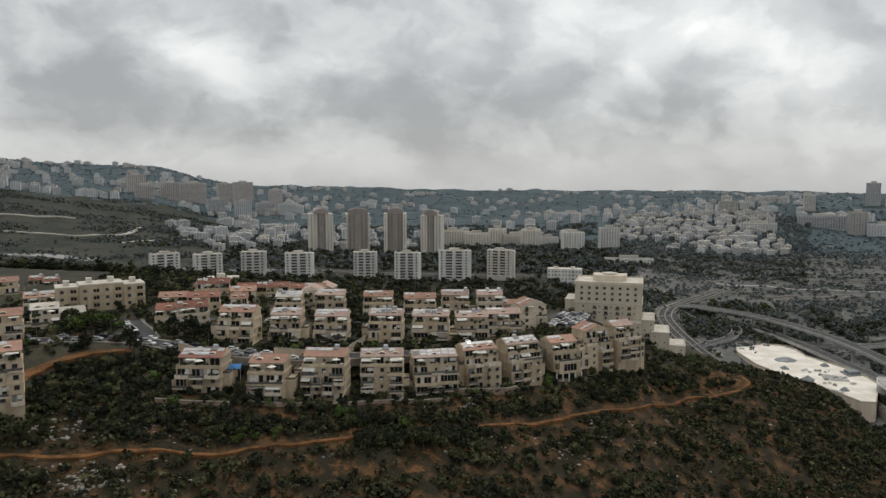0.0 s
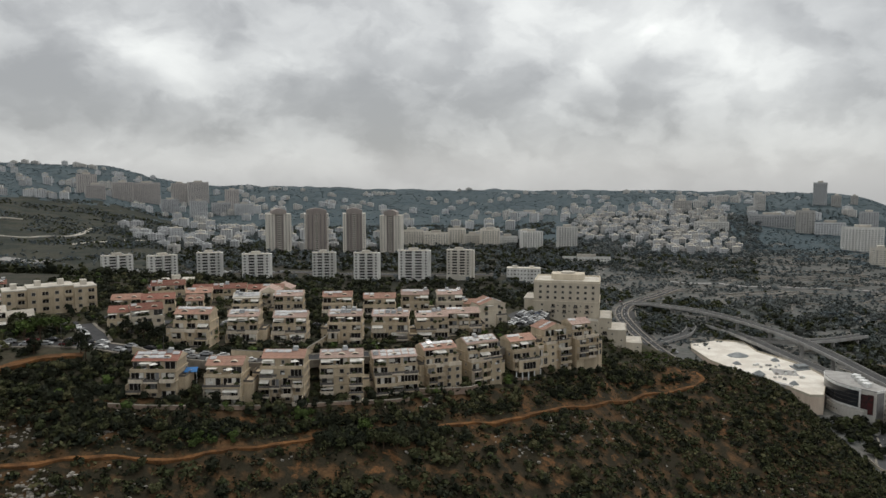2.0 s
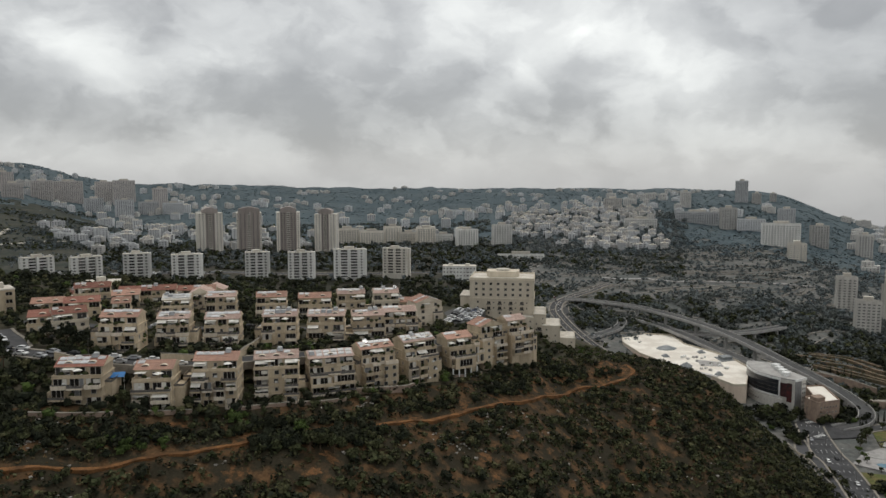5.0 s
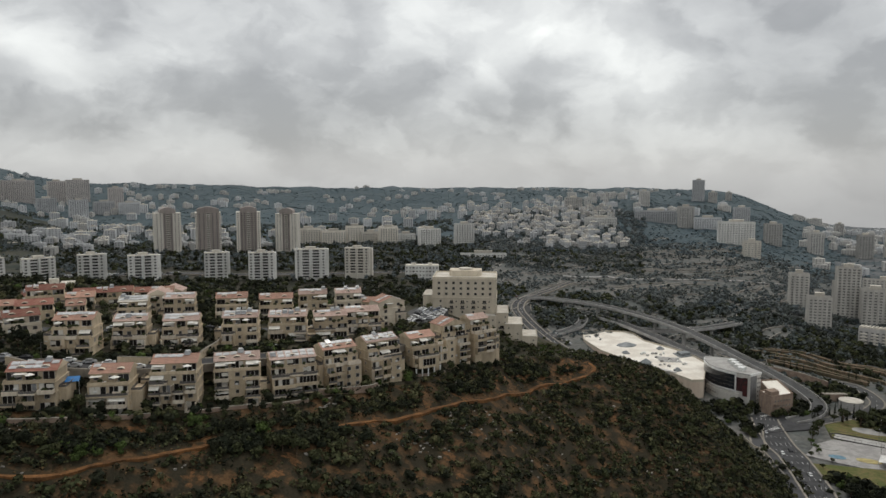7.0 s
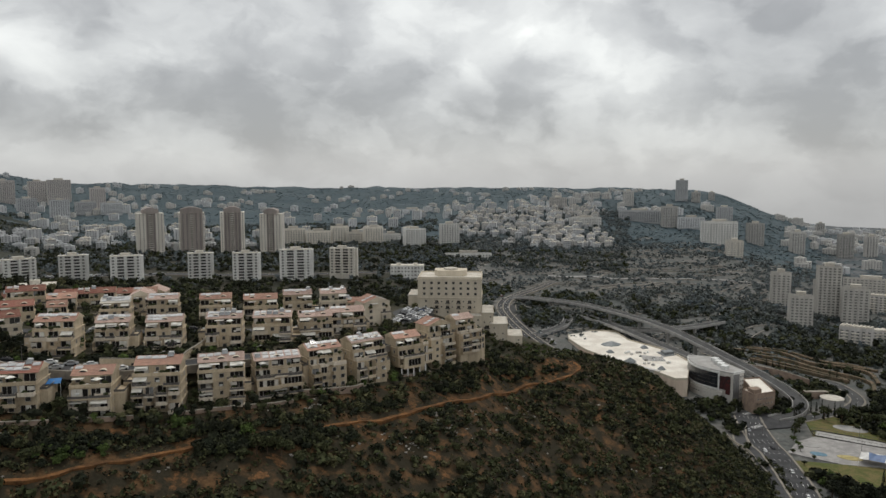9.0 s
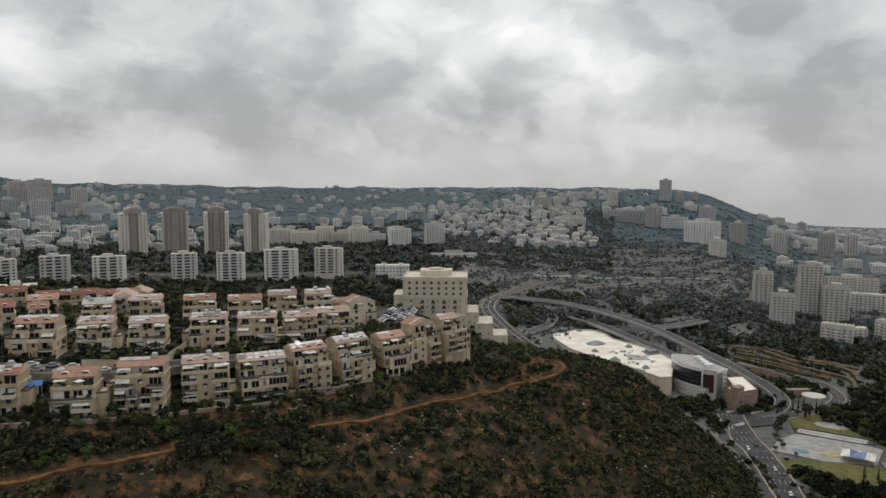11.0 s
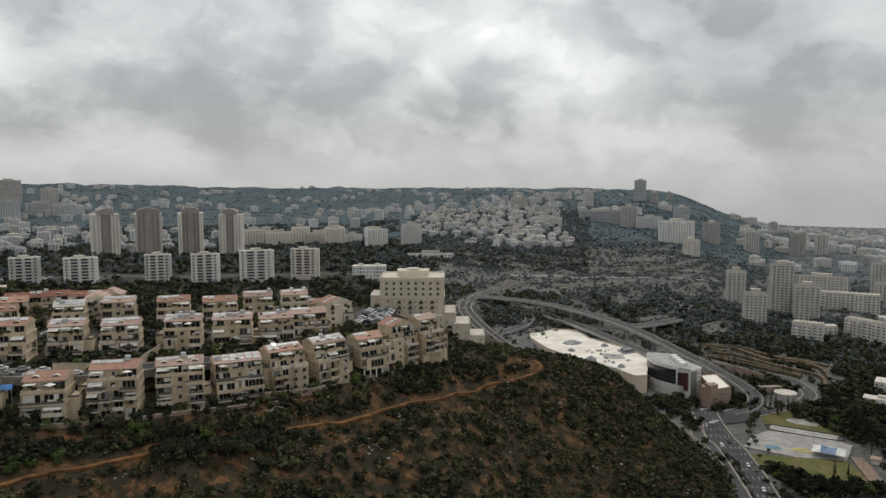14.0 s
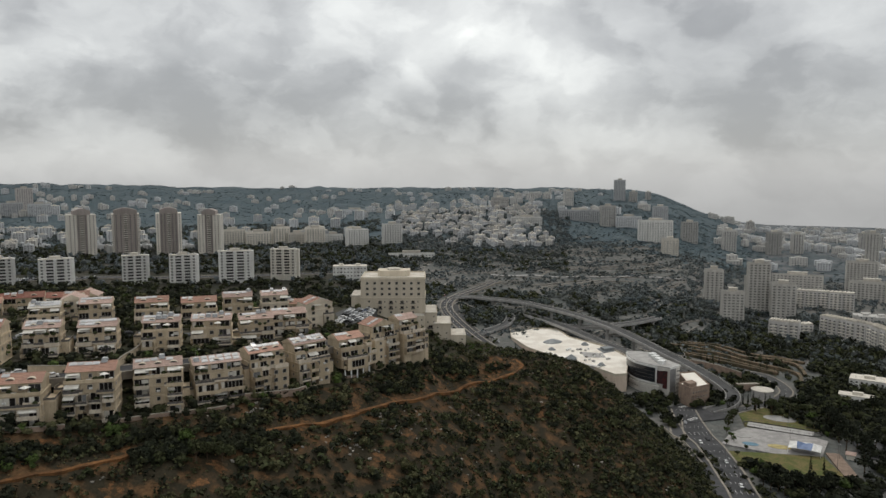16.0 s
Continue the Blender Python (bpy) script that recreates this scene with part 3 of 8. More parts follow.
    if r.random() < 0.7:
        part("pergola", Geo().rings([(-1.6, 1.6, -1.1, 1.1, 2.3), (-1.6, 1.6, -1.1, 1.1, 2.42)]), "awning", ho, "pale canopy over a roof terrace", at=pose(r.uniform(-w / 3, w / 3), setback - 1.0, main))
    if y < 300:
        for i in range(3):
            part("garden_table" if i else "parasol", TABLE if i else PARASOL, None, ho, at=pose(r.uniform(-w / 2 + 1, w / 2 - 1), max(deep2 + 0.7, setback - r.uniform(0.6, 1.3)), main + 0.03, 0, 0, r.uniform(0, 90)))
    for i in range(4):
        part("planter", PLANTER, None, ho, at=pose(r.uniform(-w / 2 + 1, w / 2 - 1), setback - r.uniform(0.6, 1.4), main + 0.03, 0, 0, r.uniform(0, 90)))
    # terrace rim before the top storey
    t = Geo()
    if setback > 1:
        u = [(-w / 2, setback + 1), (-w / 2, deep2), (w / 2, deep2), (w / 2, setback + 1)]
        v = [(-w / 2 + 0.2, setback + 1), (-w / 2 + 0.2, deep2 + 0.2), (w / 2 - 0.2, deep2 + 0.2), (w / 2 - 0.2, setback + 1)]
        for (a, b), (c, e) in zip(zip(u, u[1:]), zip(v, v[1:])):
            t.face([(*a, main), (*b, main), (*b, main + 0.85), (*a, main + 0.85)])
            t.face([(*a, main + 0.85), (*b, main + 0.85), (*e, main + 0.85), (*c, main + 0.85)])
            t.face([(*e, main), (*c, main), (*c, main + 0.85), (*e, main + 0.85)])
        part("parapet", t, wall, ho)
    rw, rd = w - 0.5, d - 0.25 - setback
    rf = part("roof", tile_roof(rw, rd, rise, 0.4, front), [roof, wall], ho, at=pose(0, setback + rd / 2, main + fh))
    for i in range(dormers):
        px = (i + 0.5) / dormers * rw - rw / 2
        py = -rd * 0.30
        part("dormer", DORMER, None, rf, at=pose(px, py - 0.6, roof_height(px, py - 0.2, rw, rd, rise, front) - 0.25))
    tilt = math.degrees(math.atan2(rise, rd / 2 + 0.4)) if not front else 0
    for i in range(panels):
        px = -rw / 2 + 1.2 + (i % 6) * (rw - 2.4) / 5
        py = -rd * (0.12 + 0.2 * (i // 6)) + r.uniform(-0.2, 0.2)
        zz = roof_height(px, py, rw, rd, rise, front)
        if r.random() < 0.15 and not front:
            part("solar_heater", HEATER, None, rf, at=pose(px, py + 0.6, zz + 0.1))
        else:
            part("roof_panel", PANEL, None, rf, at=pose(px, py, zz + 0.1, tilt if not front else 0, 0 if not front else (14 if px < 0 else -14) * -1, 0))
    for k, row in enumerate(bays):
        level = storeys - 1 - k
        base = setback if level == storeys - 1 else (deep2 if level == storeys - 2 else 0.0)
        n = len(row)
        bw = w / n
        zf = level * fh
        for j, c in enumerate(row):
            bx = -w / 2 + (j + 0.5) * bw
            face = -jut if jut and level < storeys - 2 and bx0 < bx < bx1 else base
            if c in "BLA":
                ww = bw * (1.0 if c == "L" else 0.92)
                part("balcony_door", loggia_mesh(ww * (0.92 if c == "A" else r.uniform(0.72, 0.94)), min(2.5, fh - 0.3), r), ["frame_white", "recess_shade" if r.random() < 0.85 else "window_glass", r.choice(["shutter", "panel_glass", "awning"])], ho, at=pose(bx, face - 0.01, zf + 0.03))
                if level < storeys - 1:
                    st = "stone" if r.random() < 0.55 else "rail"
                    part("balcony", balcony_mesh(ww, 1.7 + r.random() * 0.8, st, (fh - 0.22 if r.random() < 0.65 and level < storeys - 2 else 0.0)), [wall if r.random() < 0.35 else "balcony_stone", "rail_metal"], ho, at=pose(bx, face, zf))
                if c != "A" and r.random() < 0.3:
                    part("shutter", Geo().rings([(-ww * 0.22, ww * 0.22, -0.16, -0.1, fh - 1.6), (-ww * 0.22, ww * 0.22, -0.16, -0.1, fh - 0.5)]), "shutter", ho, "pale half-lowered roller shutter", at=pose(bx + ww * r.choice([-0.22, 0.22]), face, zf))
                if y < 300 and level < storeys - 1 and r.random() < 0.5:
                    part("planter", PLANTER, None, ho, at=pose(bx + ww * r.uniform(-0.35, 0.35), face - 1.0, zf + 0.03, 0, 0, r.uniform(0, 90)))
                if c == "A":
                    part("awning", awning_mesh(ww * 0.92), "awning", ho, "pale rolled-out awning", at=pose(bx, face - 0.02, zf + fh - 0.3))
            elif c in "Ww" or (c == "-" and r.random() < 0.9):
                k2 = (1.3, 1.25) if c == "W" else (0.9, 1.1)
                part("window", WIN[k2], None, ho, at=pose(bx + r.uniform(-0.2, 0.2), face, zf + fh * 0.55))
    for side in (-1, 1):
        for lv in range(1 if stilts else 0, storeys - 1):
            for q in (0.25, 0.6, 0.85):
                if r.random() < 0.65:
                    part("window", WIN[(0.9, 1.1) if r.random() < 0.6 else (0.6, 0.7)], None, ho, at=pose(side * w / 2, d * q, lv * fh + fh * 0.55, 0, 0, 90 * side))
    # stepped terraces beside or before the house: x from, x to, y front, storeys
    for ex0, ex1, ey, en in extra:
        et = en * fh
        part("terrace_block", Geo().rings([(ex0, ex1, ey, d * 0.8, stilts - 0.3 if stilts else -6), (ex0, ex1, ey, d * 0.8, et)]), wall, ho)
        part("terrace_rail", balcony_mesh(ex1 - ex0, min(4.0, d * 0.8 - ey), r.choice(["stone", "rail"])), ["balcony_stone", "rail_metal"], ho, at=pose((ex0 + ex1) / 2, ey + min(4.0, d * 0.8 - ey), et + 0.24))
        for lv in range(1 if stilts else 0, en):
            part("balcony_door", loggia_mesh((ex1 - ex0) * 0.6, fh - 0.9, r), ["frame_white", "recess_shade", "shutter"], ho, at=pose((ex0 + ex1) / 2, ey - 0.02, lv * fh + 0.15))
        part("planter", PLANTER, None, ho, at=pose(ex1 - 0.8, ey + 0.9, et + 0.24))
    if not stilts and y < 300:
        for lv in range(storeys - 1):
            if r.random() < 0.6:
                part("air_conditioner", AIRCON, None, ho, at=pose(r.uniform(-w / 2 + 1, w / 2 - 1), -0.05 + (deep2 if lv == storeys - 2 else 0), lv * fh + 0.9))
    if stilts:
        for j in range(5):
            s = Geo().box(-0.2, 0.2, -0.2, 0.2, stilts - 7.5, stilts)
            part("stilt", s, "white_metal", ho, at=pose(-w / 2 + 0.4 + j * (w - 0.8) / 4, -2.2, 0))
        part("lower_wall", Geo().box(-w / 2, w / 2, d * 0.45, d, stilts - 6, stilts), "stone_pink", ho)
    return ho


# front row
apartment_house(-74.7, 215.8, 235.7, 13.6, 11.0, 4, 12.0, -2.0, 1, ['BBB', 'BBB', 'LBW', 'BWB'], roof='tile_red', panels=11, dormers=2, label='cream stone house with a dark red roof full of panels')
apartment_house(-55.6, 221.3, 230.7, 11.4, 11.0, 4, 13.9, -2.0, 2, ['W-L', 'LL', 'AA', 'LL'], roof='tile_orange', panels=1, dormers=2, label='cream stone house with white roller awnings and an orange roof')
apartment_house(-38.6, 227.9, 229.0, 13.7, 11.0, 5, 16.0, -3.0, 3, ['A-B', 'AWL', 'ABBA', 'LWBW', 'WBWB'], roof='tile_orange', panels=5, dormers=0, label='tall cream stone house with a wide peach-coloured tiled roof')
apartment_house(-20.5, 237.1, 228.4, 14.4, 11.0, 5, 14.3, 3.0, 4, ['ABA', 'BWL', 'BWB', 'AwL', 'BwB'], roof='tile_pink', panels=5, dormers=3)
apartment_house(-2.3, 245.1, 225.7, 15.7, 11.0, 5, 14.7, 11.0, 5, ['BBB', 'L-B', 'LL', 'BAB', '-BB'], roof='tile_pink', panels=12, dormers=1, label='cream stone house with long balconies and a panelled roof')
apartment_house(14.6, 255.2, 222.5, 13.2, 11.0, 6, 18.3, 22.0, 6, ['BAW', 'BBWW', 'BBWW', 'LWWW', 'BBWW', 'LWWW'], roof='tile_orange', panels=8, dormers=3, setback=1.4, label='tall narrow stone house with a red roof and skylights')
apartment_house(31.2, 265.8, 223.2, 14.2, 11.0, 5, 17.4, 26.0, 7, ['BBB', 'BAL', 'BBWW', 'LBWW', 'BBWW'], roof='tile_pink', panels=12, dormers=3, label='cream stone house with a pink tiled roof full of panels')
apartment_house(48.9, 280.8, 221.8, 12.0, 11.0, 4, 16.0, 22.0, 8, ['BAB', 'BBw', 'LBB'], roof='tile_orange', panels=3, dormers=1, stilts=2.9, extra=((6.25, 8.8, 0.5, 3), (8.8, 11.4, 1.0, 2), (-4.5, 5.0, -2.6, 2)), label='stepped stone house that stands on white stilts')
apartment_house(64.6, 294.4, 220.8, 12.6, 11.0, 6, 19.5, 25.0, 9, ['BB', 'WB', 'wB', 'WB', 'wB', 'WB'], roof='tile_orange', panels=5, dormers=0, front=True, setback=0.8, label='tall gabled stone house with an orange roof and balconies')
apartment_house(80.6, 311.5, 221.6, 10.6, 11.0, 5, 16.5, 24.0, 10, ['BW', 'BB', 'LB', 'BA', 'LB'], roof='tile_pink', panels=2, dormers=0, extra=((5.3, 8.0, 0.0, 3), (8.0, 10.6, 1.0, 2)), label='stepped stone house with deep balconies beside the hotel')
# second row
apartment_house(-73.8, 251.7, 240.1, 12.8, 11.0, 5, 15.1, -4.0, 11, ['BBB', 'BBA', 'BwL', 'BB', 'BwL'], roof='tile_orange', panels=6, dormers=2)
apartment_house(-58.0, 260.7, 237.1, 11.2, 11.0, 5, 15.4, 0.0, 12, ['AAB', 'BWB', 'LL', 'BWB', 'BWL'], roof='tile_pink', panels=9, dormers=2)
apartment_house(-42.2, 266.7, 236.0, 12.6, 11.0, 5, 14.8, 0.0, 13, ['ABA', 'L-B', 'BA', 'LB', 'LWB'], roof='tile_pink', panels=9, dormers=1)
apartment_house(-22.2, 273.1, 234.0, 13.0, 11.0, 5, 16.0, -2.0, 14, ['BBB', 'BWB', 'BwB', 'LWB', 'BwL'], roof='tile_pink', panels=10, dormers=2)
apartment_house(-5.1, 282.0, 234.6, 14.7, 11.0, 4, 13.4, -3.0, 15, ['BwB', 'AWB', 'LA', 'BWL'], roof='tile_pink', panels=10, dormers=2)
apartment_house(12.2, 291.8, 233.0, 13.5, 11.0, 4, 12.7, 3.0, 16, ['AWw', 'wWB', 'AL', 'LWB'], roof='tile_pink', panels=5, dormers=2)
apartment_house(26.1, 301.0, 232.5, 14.5, 11.0, 4, 12.8, 6.0, 17, ['BAB', 'BBB', 'LwB', 'BwL'], roof='tile_pink', panels=3, dormers=1)
apartment_house(41.0, 322.7, 235.0, 13.0, 11.0, 4, 11.2, 18.0, 18, ['WW', 'WW', 'WW', 'WW'], roof='tile_orange', panels=6, dormers=0, front=True, setback=0.3, wall='stone_pale', label='pale gabled house with rows of small square windows')
# third row and the rear of the spur
apartment_house(-66.9, 307.8, 241.2, 11.3, 11.0, 3, 10.4, 2.0, 19, ['BWA', 'BWB', 'LwB'], roof='roof_pale', panels=12, dormers=0, label='stone house with bright white panels along its roof')
apartment_house(-60.3, 326.5, 240.7, 9.7, 11.0, 3, 11.2, 2.0, 20, ['BWA', 'BWB', 'LwB'], roof='tile_pink', panels=0, dormers=0, front=True, setback=0.3)
apartment_house(-49.7, 314.1, 240.6, 12.3, 11.0, 3, 10.8, 2.0, 21, ['BWA', 'BWB', 'LwB'], roof='tile_pink', panels=7, dormers=1)
apartment_house(-28.9, 316.7, 239.3, 13.1, 11.0, 3, 11.1, 2.0, 22, ['BWA', 'BWB', 'LwB'], roof='tile_orange', panels=4, dormers=2)
apartment_house(-10.5, 324.8, 236.6, 14.7, 11.0, 3, 11.6, 2.0, 23, ['BWA', 'BWB', 'LwB'], roof='tile_orange', panels=2, dormers=2)
apartment_house(5.9, 334.9, 235.9, 13.0, 11.0, 3, 12.2, 2.0, 24, ['BWA', 'BWB', 'LwB'], roof='tile_pink', panels=6, dormers=1, front=False)
apartment_house(22.9, 344.2, 233.8, 12.4, 11.0, 3, 12.8, 2.0, 25, ['BWA', 'BWB', 'LwB'], roof='tile_pink', panels=6, dormers=1)
apartment_house(32.4, 348.5, 228.5, 8.5, 11.0, 3, 12.7, -6.0, 26, ['WB', 'BW', 'BB'], roof='tile_orange', panels=2)
apartment_house(-107.1, 333.2, 243.4, 14.9, 11.0, 3, 10.4, 14.0, 27, ['BWB', 'wBW', 'BWB'], roof='tile_red', panels=2)
apartment_house(-101.7, 303.4, 240.6, 13.4, 11.0, 4, 11.6, 16.0, 28, ['BWB', 'wBW', 'BWB', 'WwB'], roof='tile_red', panels=0)
apartment_house(-105.1, 272.4, 245.9, 9.5, 11.0, 3, 6.5, 14.0, 29, ['BWB', 'wBW', 'BWB'], roof='tile_red', panels=0, dormers=1)
apartment_house(-94.4, 270.0, 245.3, 11.5, 11.0, 3, 8.5, 24.0, 30, ['BWB', 'wBW', 'BWB'], roof='tile_red', panels=1, dormers=2)
apartment_house(-93.2, 332.2, 241.6, 11.5, 11.0, 3, 8.7, 10.0, 31, ['BWB', 'wBW', 'BWB'], roof='tile_orange', panels=2)
apartment_house(-81.8, 342.4, 241.7, 15.7, 11.0, 3, 9.0, 8.0, 32, ['BWB', 'wBW', 'BWB'], roof='tile_red', panels=3)
apartment_house(-61.0, 339.6, 240.1, 10.1, 11.0, 3, 10.5, 6.0, 33, ['BWB', 'wBW', 'BWB'], roof='tile_orange', panels=2)
apartment_house(-86.7, 302.8, 244.4, 7.1, 11.0, 3, 7.2, 12.0, 34, ['BWB', 'wBW', 'BWB'], roof='tile_orange', panels=0)
apartment_house(-118.0, 357.0, 237.0, 15.0, 11.0, 3, 10.6, 6.0, 44, ['BWB', 'wBW', 'BWB'], roof='tile_red', panels=2, dormers=2)
apartment_house(-98.0, 366.0, 236.6, 16.5, 11.0, 3, 10.4, 4.0, 45, ['BWB', 'wBW', 'BWB'], roof='tile_red', panels=0, dormers=2)
apartment_house(-78.0, 364.0, 236.4, 13.0, 11.0, 3, 10.6, 0.0, 46, ['BWB', 'wBW', 'BWB'], roof='tile_red', panels=1)
apartment_house(-61.0, 360.0, 236.4, 11.5, 11.0, 3, 12.0, -4.0, 47, ['WW', 'BW', 'WB'], roof='tile_pink', panels=0, dormers=0, front=True, setback=0.3)
apartment_house(-120.5, 318.0, 240.2, 12.5, 11.0, 3, 9.6, 12.0, 48, ['BWB', 'wBW', 'BWB'], roof='tile_orange', panels=0, dormers=2)
# houses along the western road
apartment_house(-146.1, 262.0, 242.8, 9.5, 11.0, 4, 11.5, 30.0, 35, ['BWB', 'BWA', 'LwB', 'BB'], roof='roof_pale', wall='stone_pale', panels=0, dormers=2, label='pale stepped house with a grey roof above the road')
apartment_house(-140.0, 269.8, 241.0, 9.1, 11.0, 4, 10.6, 30.0, 36, ['BWB', 'BWA', 'LwB', 'BB'], roof='roof_pale', wall='stone_pale', panels=0, dormers=1)
apartment_house(-212.4, 373.9, 240.5, 7.2, 11.0, 3, 9.2, 28.0, 37, ['BWB', 'BWA', 'LwB'], roof='tile_red')
apartment_house(-203.9, 372.9, 241.3, 7.9, 11.0, 3, 8.0, 28.0, 38, ['BWB', 'BWA', 'LwB'], roof='tile_red')
apartment_house(-172.4, 298.9, 246.7, 5.8, 11.0, 3, 5.9, 28.0, 39, ['BWB', 'BWA', 'LwB'], roof='tile_orange', wall='stone_pale')
apartment_house(-169.1, 306.5, 246.5, 8.5, 11.0, 3, 5.5, 28.0, 40, ['BWB', 'BWA', 'LwB'], roof='tile_pink', wall='stone_pale')
apartment_house(-116.2, 189.2, 244.3, 6.7, 11.0, 5, 11.7, 30.0, 41, ['WB', 'BW', 'wW', 'BW', 'WB'], roof='tile_orange', panels=2, dormers=1, label='cream stone house at the head of the dirt slope')
apartment_house(-144.5, 234.0, 248.3, 11.4, 11.0, 3, 8.8, 30.0, 42, ['BW', 'wB', 'BB'], roof='tile_orange', panels=1, dormers=1)
apartment_house(-209.2, 340.9, 243.4, 12.4, 11.0, 3, 10.0, 30.0, 43, ['BW', 'wB', 'BB'], roof='tile_orange', panels=1, dormers=1)
# ---- the hotel and the larger blocks ----
def hotel():
    ho = empty("hotel", pose(88.0, 381.0, 212.0, 0, 0, -16), "large cream hotel block stepping down the end of the spur", "hotel")
    w, d, h = 35.0, 26.0, 35.5
    g = Geo().box(-w / 2, w / 2, 0, d, -8, h - 3.2)
    g.box(-w / 2 - 0.35, w / 2 + 0.35, -0.35, d + 0.35, h - 13.2, h - 12.7)
    g.box(-w / 2 - 0.3, w / 2 + 0.3, -0.3, d + 0.3, h - 3.2, h - 2.6)
    part("wall", g, "stone_pale", ho)
    p = Geo()
    for a in ((-w / 2, w / 2, 0, 0.4), (-w / 2, w / 2, d - 0.4, d), (-w / 2, -w / 2 + 0.4, 0.4, d - 0.4), (w / 2 - 0.4, w / 2, 0.4, d - 0.4)):
        p.box(*a, h - 2.6, h - 1.5)
    part("parapet", p, "stone_pale", ho)
    part("roof", Geo().box(-w / 2 + 0.4, w / 2 - 0.4, 0.4, d - 0.4, h - 2.6, h - 2.2), "roof_pale", ho)
    top = Geo().prism([(-7, 8), (7, 8), (9, 12), (9, 20), (-9, 20), (-9, 12)], h - 2.2, h + 1.0)
    part("roof_house", top, "stone_pale", ho)
    part("roof_tank", Geo().prism([(4 * math.cos(a), 14 + 4 * math.sin(a)) for a in np.linspace(0, 6.28, 13)[:-1]], h + 1.0, h + 1.9), "roof_pale", ho)
    win = WIN[(1.3, 1.25)]
    for r in range(3):
        for c in range(8):
            part("window", win, None, ho, at=pose(-w / 2 + 3.6 + c * 4.0, 0, h - 4.8 - r * 3.0))
    for r in range(3):
        for c in range(5):
            x = -w / 2 + 4.5 + c * 6.0
            if c == 0 or r == 2:
                part("window", WIN[(0.9, 1.1)], None, ho, at=pose(x, 0, h - 14.8 - r * 3.0))
            else:
                part("balcony_door", loggia_mesh(1.7, 2.0), ["frame_white", "recess_shade"], ho, at=pose(x, -0.02, h - 16.4 - r * 3.0))
                part("balcony", balcony_mesh(2.4, 1.1, "rail"), ["stone_pale", "rail_metal"], ho, at=pose(x, 0, h - 16.4 - r * 3.0))
                part("window", WIN[(0.6, 0.7)], None, ho, at=pose(x + 2.6, 0, h - 15.0 - r * 3.0))
    for r in range(7):
        for c in range(3):
            part("window", WIN[(0.9, 1.1)], None, ho, at=pose(-w / 2, 4 + c * 7.5, h - 5.0 - r * 3.0, 0, 0, -90))
    # western wing and the steps down to the east
    part("west_wing", Geo().box(-w / 2 - 5.5, -w / 2, 3, 22, -6, h - 12.5), "stone_pale", ho)
    part("wing_cap", Geo().box(-w / 2 - 5.8, -w / 2, 2.7, 22.3, h - 12.5, h - 11.9), "roof_pale", ho)
    for k, (x0, x1, y0, y1, top) in enumerate(((17.5, 24, -6, 18, 15.6), (4, 17.4, -7, 0, 14.0), (22, 31.5, -9, 12, 10.2), (31.5, 39.5, -8, 9, 3.6))):
        part("east_wing", Geo().box(x0, x1, y0, y1, -12, top).box(x0 - 0.2, x1 + 0.2, y0 - 0.2, y1 + 0.2, top - 0.5, top), "stone_pale", ho)
        part("terrace_roof", Geo().box(x0 + 0.3, x1 - 0.3, y0 + 0.3, y1 - 0.3, top, top + 0.12), "roof_pale", ho)
        n = int((x1 - x0) / 3.2)
        for r in range(3):
            for c in range(n):
                if (r + c + k) % 3:
                    part("window", WIN[(0.6, 0.7)], None, ho, at=pose(x0 + (c + 0.5) * (x1 - x0) / n, y0, top - 2.2 - r * 3.0))
    for r in range(2):
        part("balcony_door", loggia_mesh(2.2, 2.0), ["frame_white", "recess_shade"], ho, at=pose(20.6, -6.02, 3.2 + r * 3.4))
        part("balcony", balcony_mesh(3.0, 1.2, "rail"), ["stone_pale", "rail_metal"], ho, at=pose(20.6, -6, 3.2 + r * 3.4))
    return ho


hotel()


def long_block(x, y, z, w, d, storeys, turn, wall, label, steps=3, name="apartment_block", fh=3.0):
    """Long block of flats whose stretches stand a little forward or back, with windows and a flat roof."""
    r = random.Random(int(abs(x * 7 + y)))
    ob = empty(name, pose(x, y, z, 0, 0, turn), label, "building")
    g, rf = Geo(), Geo()
    for s in range(steps):
        x0, x1 = -w / 2 + s * w / steps, -w / 2 + (s + 1) * w / steps
        off, up = r.uniform(0, 1.6), r.choice([0, 0, 0.8]) if steps > 1 else 0
        h = storeys * fh + up
        g.box(x0, x1 - 0.01, off, d + off, -8, h)
        rf.box(x0 - 0.1, x1 + 0.1, off - 0.12, d + off + 0.1, h, h + 0.5)
        rf.box(x0 + (x1 - x0) * 0.35, x0 + (x1 - x0) * 0.62, d * 0.3 + off, d * 0.6 + off, h + 0.5, h + 2.6)
        n = max(2, int((x1 - x0) / 3.3))
        for lv in range(storeys):
            for c in range(n):
                wx = x0 + (c + 0.5) * (x1 - x0) / n
                if c == n // 2 and steps > 1:
                    part("balcony_door", LOG_SMALL, None, ob, at=pose(wx, off - 0.02, lv * fh + 0.2))
                    part("balcony", BAL_SMALL[wall], None, ob, at=pose(wx, off, lv * fh + 0.1))
                else:
                    part("window", WIN[(1.3, 1.25)], None, ob, at=pose(wx, off, lv * fh + 1.6))
    for lv in range(storeys):
        for q in (0.3, 0.7):
            part("window", WIN[(0.9, 1.1)], None, ob, at=pose(w / 2 - 0.01, d * q, lv * fh + 1.6, 0, 0, 90))
            part("window", WIN[(0.9, 1.1)], None, ob, at=pose(-w / 2, d * q, lv * fh + 1.6, 0, 0, -90))
    part("wall", g, wall, ob)
    part("roof", rf, "roof_pale", ob)
    return ob


